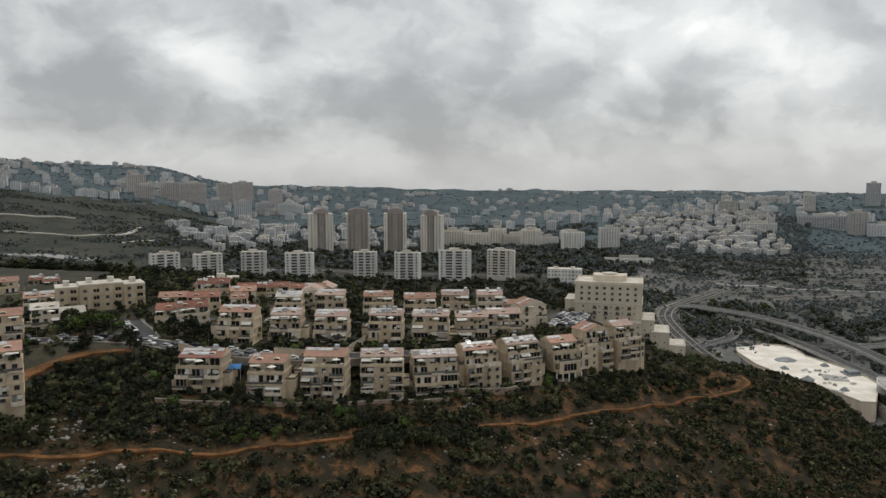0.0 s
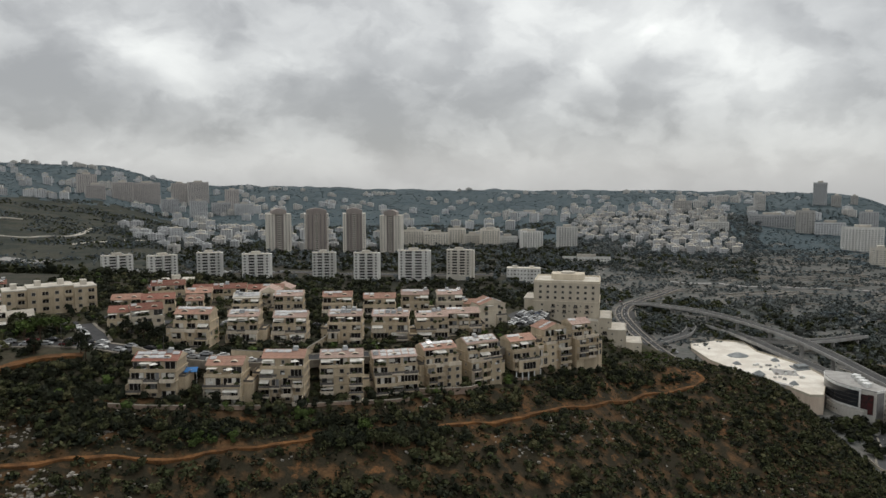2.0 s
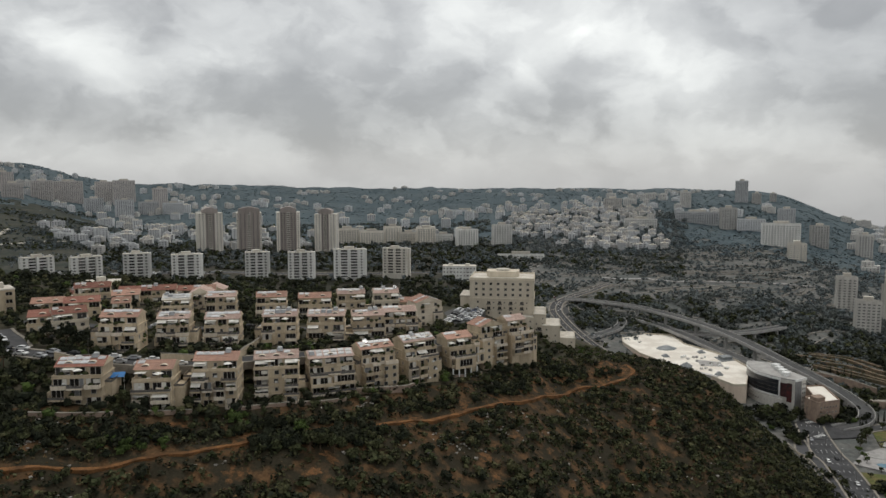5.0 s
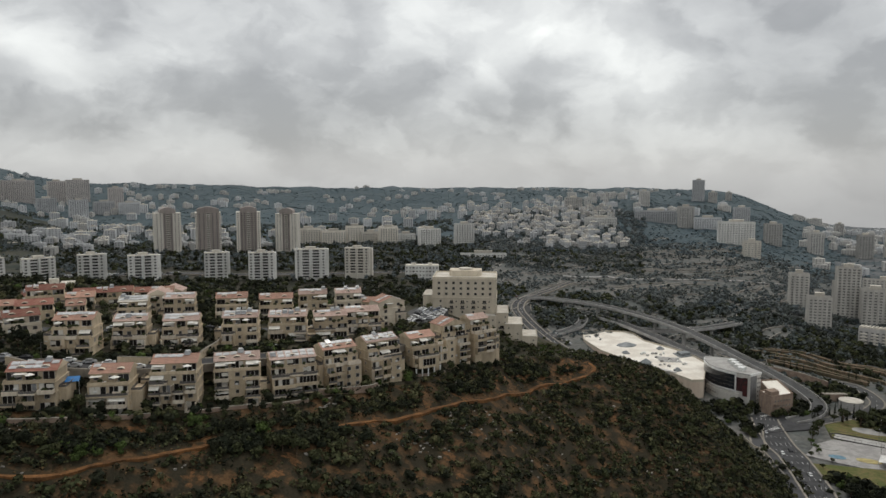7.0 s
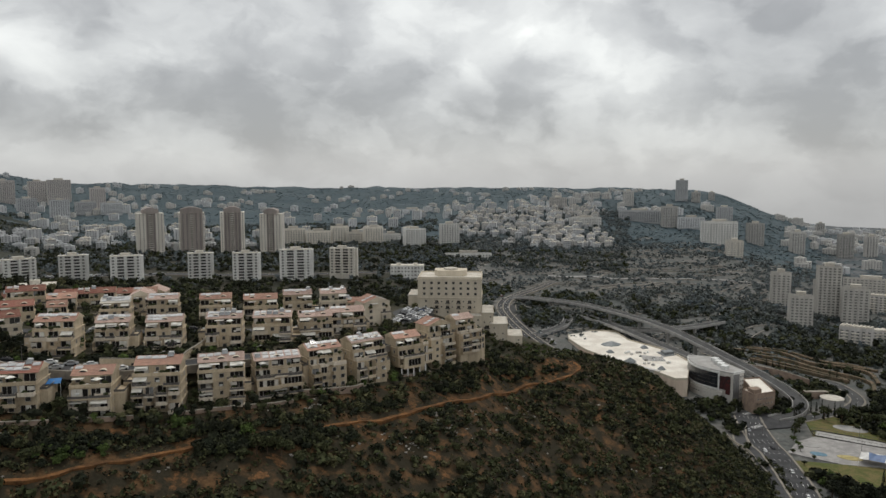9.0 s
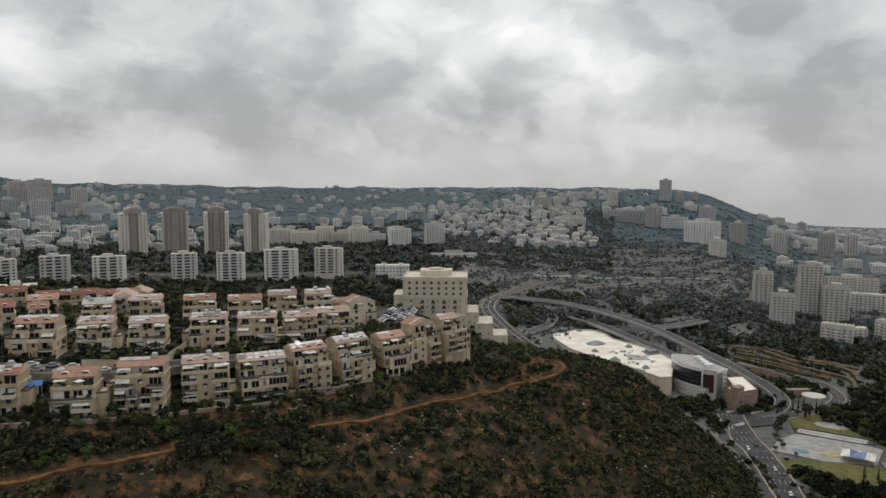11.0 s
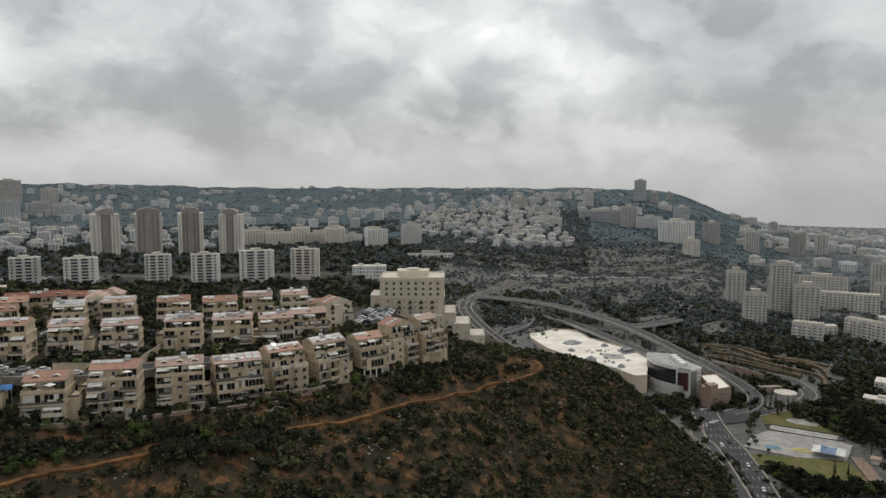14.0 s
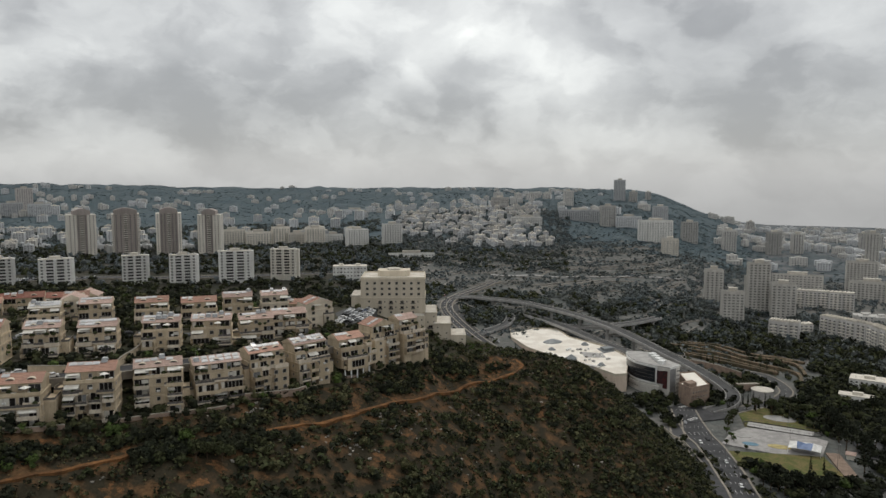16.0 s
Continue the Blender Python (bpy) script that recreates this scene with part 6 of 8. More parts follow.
def tent(x, y, z):
    ob = empty("park_tent", pose(x, y, z, 0, 0, -48), "white and blue peaked tent roof in the park", "tent")
    w, d, h = 8.5, 6.0, 3.2
    g, b = Geo(), Geo()
    g.face([(-w, -d, h), (-w / 2, 0, h + 2.8), (-w, d, h)]).face([(w, d, h), (w / 2, 0, h + 2.8), (w, -d, h)])
    g.face([(-w, d, h), (-w / 2, 0, h + 2.8), (0, 0.5, h + 2.0), (0, d, h + 0.6)]).face([(0, d, h + 0.6), (0, 0.5, h + 2.0), (w / 2, 0, h + 2.8), (w, d, h)])
    g.face([(-w, -d, h), (-w * 0.45, -d, h + 0.4), (-w / 2, 0, h + 2.8)]).face([(w * 0.45, -d, h + 0.4), (w, -d, h), (w / 2, 0, h + 2.8)])
    b.face([(-w * 0.45, -d, h + 0.4), (w * 0.45, -d, h + 0.4), (0, 0.5, h + 2.0)])
    b.face([(-w * 0.45, -d, h + 0.4), (0, 0.5, h + 2.0), (-w / 2, 0, h + 2.8)]).face([(w * 0.45, -d, h + 0.4), (w / 2, 0, h + 2.8), (0, 0.5, h + 2.0)])
    part("white_canopy", g, "tent_white", ob)
    part("blue_canopy", b, "tent_blue", ob)
    for sx in (-w, w):
        for sy in (-d, d):
            part("pole", Geo().tube((sx, sy, -1), (sx, sy, h), 0.12, 0.12), "white_metal", ob)
    return ob


tent(319, 326, PARK_Z + 0.45)
long_block(427, 391, 141.2, 25, 10, 1, -50, "render_white", "low white pavilion among trees", 1, "pavilion", 4.0)
long_block(459, 411, 141.3, 27, 16, 2, -52, "render_white", "white flat-roofed school wing among trees", 1, "pavilion", 3.6)
kiosk = empty("kiosk", pose(338, 312, ground_z(338, 312), 0, 0, 40), "small kiosk with a flat pinkish roof", "kiosk")
part("wall", Geo().box(-2.5, 2.5, -2, 2, -1, 2.8), "render_beige", kiosk)
part("roof", Geo().box(-3.2, 3.2, -2.7, 2.7, 2.8, 3.1), "tile_pink", kiosk)

# ---- houses on the far slopes ----
def far_house(name, w, d, storeys, wall, roof):
    """Small block of flats with recessed window rows, a roof slab and a stair house; front to -y."""
    ob = empty(name, pose(0, 0, -900), "", "house")
    fh = 3.0
    h = storeys * fh
    part("wall", Geo().prism([(-w / 2 - 1.4, -1.6), (-w / 6, -1.6), (-w / 6, 0), (w / 6, 0), (w / 6, -1.0), (w / 2, -1.0), (w / 2, d), (-w / 2 - 1.4, d)], -9, h), wall, ob)
    rf = Geo().box(-w / 2 - 0.3, w / 2 + 0.3, -0.3, d + 0.3, h, h + 0.45)
    if roof != "tile_orange":
        rf.box(-w / 5, w / 8, d * 0.35, d * 0.7, h + 0.45, h + 2.6)
    else:
        rf = tile_roof(w, d, 2.2)
        rf.v = [(x, y + d / 2, z + h) for x, y, z in rf.v]
    part("roof", rf, [roof, wall] if roof == "tile_orange" else roof, ob)
    row = Geo()
    for c in range(4):
        x = -w / 2 + (c + 0.5) * w / 4
        off = -1.62 if x < -w / 6 else (-1.02 if x > w / 6 else -0.02)
        row.box(x - 0.8, x + 0.8, off - 0.02, off + 0.02, 0, 1.4)
        row.box(x - 1.0, x + 1.0, off - 0.35, off, -0.7, -0.1, 1)
    every = Geo()
    for lv in range(storeys):
        k = len(every.v)
        every.v += [(a, b, c + lv * fh + 1.0) for a, b, c in row.v]
        every.f += [tuple(k + i for i in f) for f in row.f]
        every.mi += row.mi
    tagged(part("glazing", every, ["far_glass_haze", wall], ob), kind="stuff")
    return ob


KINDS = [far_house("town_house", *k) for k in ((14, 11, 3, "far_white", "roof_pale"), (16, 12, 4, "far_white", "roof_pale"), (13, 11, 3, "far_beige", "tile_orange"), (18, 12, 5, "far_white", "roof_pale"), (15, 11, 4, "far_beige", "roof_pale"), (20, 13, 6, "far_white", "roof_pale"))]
KIND_LABEL = ["small white flat-roofed house on the far slope", "white block of four storeys on the far slope", "beige house with an orange tiled roof, far off", "white block of five storeys on the far slope", "beige block of flats on the far slope", "larger white block of flats on the far slope"]
TAKEN = []


def clear_of(x, y, r):
    for a, b, c in TAKEN:
        if (a - x) ** 2 + (b - y) ** 2 < (r + c) ** 2:
            return False
    TAKEN.append((x, y, r))
    return True


def settle(count, bear, dist, kinds, seed, group, gap=10.0, face=None, small=1.0):
    """Houses in loose rows along the contour between two bearings and two distances."""
    r = random.Random(seed)
    made = tries = 0
    rows = max(2, int((dist[1] - dist[0]) / 38))
    while made < count and tries < count * 12:
        tries += 1
        b, q = r.uniform(*bear), r.randrange(rows)
        dd = dist[0] + (q + 0.5 + r.uniform(-0.22, 0.22)) * (dist[1] - dist[0]) / rows
        x, y = dd * math.sin(radians(b)), dd * math.cos(radians(b))
        if not clear_of(x, y, gap):
            continue
        k = r.choice(kinds)
        ob = copy_thing(KINDS[k], pose(x, y, ground_z(x, y) + 0.5, 0, 0, -b + r.uniform(-18, 18) if face is None else face + r.uniform(-10, 10)))
        s = r.uniform(0.72, 1.0) * small
        ob.scale = (s, s, r.uniform(0.85, 1.1))
        tagged(ob, KIND_LABEL[k], "house", group)
        made += 1


settle(44, (19.5, 25.6), (1150, 1300), (0, 0, 1, 4), 18, "houses of the hillside quarter", 7.6, None, 0.82)
settle(118, (13.6, 24.6), (1260, 1640), (0, 0, 1, 4), 11, "houses of the hillside quarter", 7.6, None, 0.85)
settle(26, (12.5, 21), (1560, 1900), (0, 1, 3), 12, "houses of the hillside quarter", 11)
settle(42, (-17.5, -8), (1230, 1560), (0, 1, 1, 4, 5), 13, "houses on the middle slope", 12)
settle(34, (-8, 11), (1290, 1700), (1, 3, 5, 5), 14, "houses on the middle slope", 13)
settle(14, (-20, -9), (1560, 1900), (1, 3, 4, 5), 15, "houses on the middle slope", 13)
settle(18, (-33, -24), (1800, 1860), (1, 3, 3, 5), 17, "houses on the western hill", 10)
settle(30, (-32, -19), (1950, 2350), (1, 3, 4, 5), 16, "houses on the western hill", 14)
for k in KINDS:
    for o in (*k.children_recursive, k):
        bpy.data.objects.remove(o)


def far_town(name, label, areas, seed, mats):
    """The mass of far houses, too small to tell apart singly."""
    rng = np.random.RandomState(seed)
    g = Geo()
    for count, bear, dist, size, tall in areas:
        for _ in range(count):
            b, dd = rng.uniform(*bear), rng.uniform(*dist)
            x, y = dd * math.sin(radians(b)), dd * math.cos(radians(b))
            if rng.rand() > 0.25 + 1.1 * ripple(np.array([x]), np.array([y]), 260, 31)[0]:
                continue
            w, d, h = rng.uniform(*size), rng.uniform(9, 14), rng.uniform(*tall)
            z = ground_z(x, y)
            t = radians(-b + rng.uniform(-30, 30))
            c, s = math.cos(t), math.sin(t)
            k, m0 = len(g.v), int(rng.randint(0, 3))
            g.box(-w / 2, w / 2, -d / 2, d / 2, z - 8, z + h, m0).box(-w / 5, w / 6, -d / 5, d / 4, z + h, z + h + 2.2, m0)
            for lv in range(max(1, int(h / 3))):
                for q in range(int(w / 4)):
                    wx = -w / 2 + (q + 0.5) * w / int(w / 4)
                    z0, z1, yy = z + lv * 3 + 0.9, z + lv * 3 + 2.3, -d / 2 - 0.06
                    g.face([(wx - 0.8, yy, z0), (wx + 0.8, yy, z0), (wx + 0.8, yy, z1), (wx - 0.8, yy, z1)], 3)
            g.v[k:] = [(x + px * c - py * s, y + px * s + py * c, pz) for px, py, pz in g.v[k:]]
    return thing(name, g, mats, Matrix(), label, "town", kind="stuff")


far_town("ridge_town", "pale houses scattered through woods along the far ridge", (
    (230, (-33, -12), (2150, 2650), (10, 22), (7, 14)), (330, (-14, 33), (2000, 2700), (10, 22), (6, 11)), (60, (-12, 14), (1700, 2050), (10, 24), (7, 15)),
    (90, (21, 33), (1650, 2050), (12, 26), (8, 18)), (70, (-20, -6), (1700, 2200), (10, 20), (7, 15))), 5, ["far_white", "far_beige", "far_beige", "far_glass_haze"])
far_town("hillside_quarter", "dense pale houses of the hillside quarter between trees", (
    (210, (13.0, 25.6), (1180, 1640), (8, 13), (6, 10)),), 7, ["far_white", "far_beige", "far_beige", "far_glass_haze"])
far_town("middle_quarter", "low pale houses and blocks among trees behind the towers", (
    (110, (-21.0, -12.0), (1120, 1450), (10, 17), (7, 13)), (60, (-12, 2), (1160, 1420), (10, 17), (7, 12))), 8, ["far_white", "far_beige", "far_white", "far_glass_haze"])
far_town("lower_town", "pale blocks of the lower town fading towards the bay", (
    (900, (38, 62), (1300, 2400), (10, 28), (7, 16)), (700, (37, 62), (2400, 4500), (14, 44), (7, 20)), (70, (44, 60), (800, 1300), (12, 26), (7, 12))), 6, ["far_white", "far_beige", "far_beige", "far_glass_haze"])

# ---- parked cars, lamps ----
def car(tone):
    ob = empty("car", pose(0, 0, -900), "", "car")
    prof = [(-2.1, 0.35), (-2.15, 0.75), (-1.9, 0.95), (-1.35, 1.0), (-0.75, 1.45), (0.85, 1.48), (1.45, 1.02), (2.05, 0.88), (2.15, 0.6), (2.1, 0.35)]
    g = Geo()
    for (x0, z0), (x1, z1) in zip(prof, prof[1:]):
        a0, a1 = (0.72 if z0 > 1.2 else 0.86), (0.72 if z1 > 1.2 else 0.86)
        g.face([(x0, -a0, z0), (x0, a0, z0), (x1, a1, z1), (x1, -a1, z1)])
    for s in (-1, 1):
        low = [(x, s * 0.86, z) for x, z in prof if z < 1.2]
        g.face(low if s < 0 else low[::-1])
        up = [(-1.35, s * 0.86, 1.0), (1.45, s * 0.86, 1.02), (0.85, s * 0.72, 1.48), (-0.75, s * 0.72, 1.45)]
        g.face(up if s < 0 else up[::-1])
    part("body", g, "car_" + tone, ob)
    w = Geo()
    for s in (-1, 1):
        w.face([(-1.15, s * 0.862, 1.05), (1.2, s * 0.862, 1.05), (0.75, s * 0.75, 1.4), (-0.7, s * 0.75, 1.4)])
    w.face([(1.4, -0.78, 1.07), (1.4, 0.78, 1.07), (0.92, 0.68, 1.44), (0.92, -0.68, 1.44)]).face([(-1.3, 0.78, 1.06), (-1.3, -0.78, 1.06), (-0.82, -0.68, 1.42), (-0.82, 0.68, 1.42)])
    part("glazing", w, "window_glass", ob)
    for x in (-1.3, 1.35):
        for s in (-1, 1):
            part("wheel", WHEEL, None, ob, at=pose(x, s * 0.8, 0.33))
    return ob


WHEEL = Geo().tube((0, -0.1, 0), (0, 0.1, 0), 0.33, 0.33, 10).mesh("wheel", ["tyre"])
CARS = {t: car(t) for t in ("white", "silver", "black", "red", "blue")}


def park_cars(line, off, count, seed, along=True, group="parked cars", z_up=0.02, skip=0.25):
    r = random.Random(seed)
    a, _ = sides(line, off, 0)
    done, last = 0, None
    for i in range(1, len(a) - 1):
        p = a[i]
        if last is not None and (p - last).length < (5.6 if along else 2.8):
            continue
        last = p
        if r.random() < skip or done >= count:
            continue
        t = a[i + 1] - a[i - 1]
        tone = r.choice(["white"] * 9 + ["silver"] * 7 + ["black"] * 7 + ["red", "blue"])
        ang = math.degrees(math.atan2(t.y, t.x)) + (0 if along else 80) + r.choice([0, 180])
        slope = math.degrees(math.atan2(t.z, math.hypot(t.x, t.y)))
        ob = copy_thing(CARS[tone], Matrix.Translation((p.x, p.y, line[i].z + z_up)) @ pose(0, 0, 0, 0, 0, ang))
        tagged(ob, {"white": "white hatchback parked on the street", "silver": "silver hatchback parked on the street", "black": "black hatchback parked on the street", "red": "dark red hatchback parked on the street", "blue": "blue hatchback parked on the street"}[tone], "car", group)
        done += 1


spur = road_line([(-250, 262), (-180, 243), (-142, 241), (-121, 247), (-104, 246), (-85, 240), (-60, 240), (-38, 247), (-15, 258), (8, 268), (30, 281), (50, 300)], 1.4, True, 0.35, 3.75)
park_cars(spur, 2.8, 26, 1)
park_cars(spur, -2.8, 30, 2)
park_cars(road_line([(-104, 250), (-110, 261), (-117, 271), (-122, 279)], 1.4, True, 0.35, 3.5), 2.6, 12, 3, skip=0.1)
park_cars(road_line([(-120, 296), (-84, 288), (-40, 296), (0, 306), (34, 312)], 1.4, True, 0.35, 2.75), 2.0, 14, 4, skip=0.4)
park_cars(road_line([(-330, 805), (-240, 818), (-150, 822), (-60, 824), (20, 826), (90, 834)], 1.4, True, 0.4, 8), 5.5, 44, 5, False, "cars on the far street", skip=0.35)
park_cars(road_line([(-330, 805), (-240, 818), (-150, 822), (-60, 824), (20, 826), (90, 834)], 1.4, True, 0.4, 8), -5.0, 34, 6, False, "cars on the far street", skip=0.35)
park_cars([Vector((50 + i * 0.3, 333 + i * 0.8, 231.6)) for i in range(44)], 0.0, 12, 7, False, skip=0.1)
park_cars([Vector((61 + i * 0.3, 338 + i * 0.8, 231.6)) for i in range(36)], 0.0, 12, 8, False, skip=0.1)
park_cars(road_line([(224, 640), (226, 600), (229, 560), (234, 510)], 1.4, True, 0.35, 8.5), 4.5, 8, 9, True, "cars on the highway", skip=0.5)
park_cars(road_line([(246, 790), (235, 738), (227, 684)], 1.4, True, 0.35, 8.5), -4.5, 9, 10, True, "cars on the highway", skip=0.45)
park_cars(road_line([(291, 398), (279, 370), (269, 344), (258, 317), (246, 292)], 1.4, True, 0.35, 7.5), -4.0, 4, 11, True, "cars on the valley road", skip=0.7)
park_cars(road_line([(291, 398), (279, 370), (269, 344), (258, 317), (246, 292)], 1.4, True, 0.35, 7.5), 2.0, 4, 12, True, "cars on the valley road", skip=0.72)
park_cars([Vector((384 - i * 0.8, 350 - i * 1.2, ground_z(375, 335) + 0.5)) for i in range(30)], 3.0, 9, 13, True, "cars behind the park", skip=0.2)
park_cars([Vector((55.5 + i * 0.3, 335 + i * 0.8, 231.6)) for i in range(40)], 0.0, 12, 14, False, skip=0.1)
park_cars([Vector((66 + i * 0.28, 343 + i * 0.8, 231.6)) for i in range(26)], 0.0, 10, 15, False, skip=0.1)
for k in CARS.values():
    for o in (*k.children_recursive, k):
        bpy.data.objects.remove(o)


def street_lamp(x, y, tall=8.0, turn=0.0, z=None):
    ob = empty("street_lamp", pose(x, y, ground_z(x, y) if z is None else z, 0, 0, turn), "grey street lamp on a slim pole", "lamp", "street lamps")
    part("pole", Geo().tube((0, 0, -1), (0, 0, tall), 0.12, 0.07), "rail_metal", ob)
    part("arm", Geo().tube((0, 0, tall), (1.5, 0, tall + 0.25), 0.06, 0.05), "rail_metal", ob)
    part("lantern", Geo().box(1.2, 2.0, -0.14, 0.14, tall + 0.18, tall + 0.36), "concrete", ob)


for lx, ly in ((-136, 238), (-112, 240), (-78, 236.5), (-40, 243), (-10, 256), (20, 271), (286, 380), (275, 352), (264, 326), (252, 300), (304, 424), (330, 398), (356, 412), (219, 620), (218, 660), (240, 540), (300, 370), (326, 345), (338, 360), (352, 374), (330, 312)):
    street_lamp(lx, ly, 8.5, 40)
street_lamp(313, 297, 16, 40)
blue = empty("shade_sail", pose(-66.5, 224, 241.6, 0, 0, 8), "bright blue awning between two houses", "awning")
part("cloth", Geo().face([(-2.6, -1.6, -0.6), (2.6, -1.6, -0.6), (2.6, 1.6, 0.2), (-2.6, 1.6, 0.2)]).face([(-2.6, 1.6, 0.14), (2.6, 1.6, 0.14), (2.6, -1.6, -0.66), (-2.6, -1.6, -0.66)]), "blue_cloth", blue)
for sx in (-2.5, 2.5):
    part("pole", Geo().tube((sx, -1.5, -6), (sx, -1.5, -0.6), 0.05, 0.05), "white_metal", blue)

# ---- trees, scrub, rocks ----
def leaf_cloud(rng, blobs, count, size, flat=0.5):
    """Leaf clumps as small bent faces over the surface of a few blobs; returns an array of faces x 4 corners x 3."""
    which = rng.choice(len(blobs), count, p=np.array([b[3] ** 2 for b in blobs]) / sum(b[3] ** 2 for b in blobs))
    c = np.array([b[:3] for b in blobs])[which]
    rad = np.array([b[3] for b in blobs])[which]
    n = rng.normal(size=(count, 3))
    n /= np.linalg.norm(n, axis=1, keepdims=True)
    n[:, 2] = np.where(n[:, 2] < -0.35, -n[:, 2], n[:, 2])
    p = c + n * (rad * rng.uniform(0.78, 1.06, count))[:, None] * np.array([1, 1, 0.85])
    nn = n + rng.normal(size=(count, 3)) * flat
    nn /= np.linalg.norm(nn, axis=1, keepdims=True)
    u = np.cross(nn, rng.normal(size=(count, 3)))
    u /= np.linalg.norm(u, axis=1, keepdims=True)
    v = np.cross(nn, u)
    s = size * rng.uniform(0.6, 1.35, count)[:, None]
    k = rng.uniform(0.55, 1.0, (4, count, 1))
    return np.stack([p - u * s * k[0] - v * s * 0.3, p + u * s * 0.2 - v * s * k[1], p + u * s * k[2] + v * s * 0.25 + nn * s * 0.25, p - u * s * 0.2 + v * s * k[3]], 1)


def face_mesh(name, quads, mats, index=None):
    me = bpy.data.meshes.new(name)
    n = len(quads)
    me.vertices.add(n * 4)
    me.vertices.foreach_set("co", quads.reshape(-1).astype(np.float32))
    me.loops.add(n * 4)
    me.loops.foreach_set("vertex_index", np.arange(n * 4, dtype=np.int32))
    me.polygons.add(n)
    me.polygons.foreach_set("loop_start", np.arange(0, n * 4, 4, dtype=np.int32))
    for m in mats if isinstance(mats, (list, tuple)) else [mats]:
        me.materials.append(M[m])
    if index is not None:
        me.polygons.foreach_set("material_index", index.astype(np.int32))
    me.update(calc_edges=True)
    return me


def scatter(name, spots, templates, label, category, mats, mix=None, seed=1, kind=None):
    """One object of kind stuff from many turned and scaled copies of leaf templates. spots: x, y, z, scale."""
    rng = np.random.RandomState(seed)
    pick = rng.randint(0, len(templates), len(spots))
    if kind is None:
        kind = rng.choice(len(mats), len(spots), p=mix) if mix is not None else np.zeros(len(spots), int)
    out, idx = [], []
    for t, tpl in enumerate(templates):
        sel = np.nonzero(pick == t)[0]
        if not len(sel):
            continue
        a = rng.uniform(0, 6.283, len(sel))
        c, s = np.cos(a), np.sin(a)
        sc = spots[sel, 3] * 1.0
        q = tpl.reshape(1, -1, 3) * np.stack([sc, sc, sc * rng.uniform(0.75, 1.15, len(sel))], 1)[:, None, :]
        x = q[..., 0] * c[:, None] - q[..., 1] * s[:, None] + spots[sel, 0, None]
        y = q[..., 0] * s[:, None] + q[..., 1] * c[:, None] + spots[sel, 1, None]
        z = q[..., 2] + spots[sel, 2, None]
        out.append(np.stack([x, y, z], -1).reshape(-1, 4, 3))
        idx.append(np.repeat(kind[sel], len(tpl)))
    ob = new(name, face_mesh(name, np.concatenate(out), mats, np.concatenate(idx)))
    return tagged(ob, label, category, kind="stuff")


rng = np.random.RandomState(42)

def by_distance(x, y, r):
    """Leaf kinds by distance: dark near, then paler and bluer for painted haze."""
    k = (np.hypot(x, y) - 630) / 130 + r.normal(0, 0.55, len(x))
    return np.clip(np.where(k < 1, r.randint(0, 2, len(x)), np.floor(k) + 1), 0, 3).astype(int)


HAZE = ["leaf_dark", "leaf_scrub", "leaf_valley_haze", "leaf_mid_haze"]


def dome(rng, x, y, z, r, seg, rings, tall=0.85):
    """Lumpy rounded crown as quads."""
    el = [math.radians(-25 + 115 * k / rings) for k in range(rings + 1)]
    g = np.zeros((rings + 1, seg, 3))
    lump = rng.uniform(0.78, 1.18, (rings + 1, seg))
    turn = rng.uniform(0, 6.28)
    for k, e in enumerate(el):
        for i in range(seg):
            a = turn + (i + 0.5 * k) * 6.2832 / seg
            q = r * (lump[k, i] if k < rings else 1.0)
            g[k, i] = (x + q * math.cos(e) * math.cos(a), y + q * math.cos(e) * math.sin(a), z + q * math.sin(e) * tall)
    n = np.roll(g, -1, axis=1)
    return np.stack([g[:-1], n[:-1], n[1:], g[1:]], 2).reshape(-1, 4, 3)


def crown(rng, blobs, seg, rings, leaves, size):
    """Several rounded masses with loose leaf clumps over them."""
    parts = [dome(rng, *b[:3], b[3] * 0.8, seg, rings) for b in blobs]
    if leaves:
        parts.append(leaf_cloud(rng, blobs, leaves, size, 0.45))
    return np.concatenate(parts)


def some(rng, n, spread, low, high, big, small):
    return [(0, 0, low, big)] + [(rng.uniform(-spread, spread), rng.uniform(-spread, spread), rng.uniform(low * 0.7, high), rng.uniform(small, big * 0.85)) for _ in range(n - 1)]


SHRUBS = [leaf_cloud(rng, some(rng, 2 + k % 3, 0.55, 0.25, 0.5, 0.75, 0.45), 13, 0.37, 0.6) for k in range(10)]
BIGS = [crown(rng, some(rng, 2, 0.32, 0.42, 0.66, 0.42, 0.28), 5, 2, 20, 0.16) for _ in range(8)]
NEARS = [crown(rng, some(rng, 3, 0.32, 0.4, 0.7, 0.38, 0.22), 5, 2, 62, 0.12) for _ in range(8)]
MIDS = [crown(rng, some(rng, 1, 0, 0.46, 0.5, 0.5, 0.3), 4, 2, 10, 0.22) for _ in range(10)]
FARS = [leaf_cloud(rng, some(rng, 2, 0.3, 0.2, 0.36, 0.42, 0.26), 8, 0.33, 0.35) for _ in range(8)]


def low_crowns(q):
    """Leaf faces laid flatter, so far crowns catch more sky and look hazed."""
    mid = q.mean(axis=1, keepdims=True)
    return mid * np.array([1, 1, 0.7]) + (q - mid) * np.array([1.15, 1.15, 0.35])


CANOPY = [low_crowns(leaf_cloud(rng, some(rng, 2, 0.3, 0.2, 0.36, 0.42, 0.26), 7, 0.36, 0.3)) for _ in range(8)]


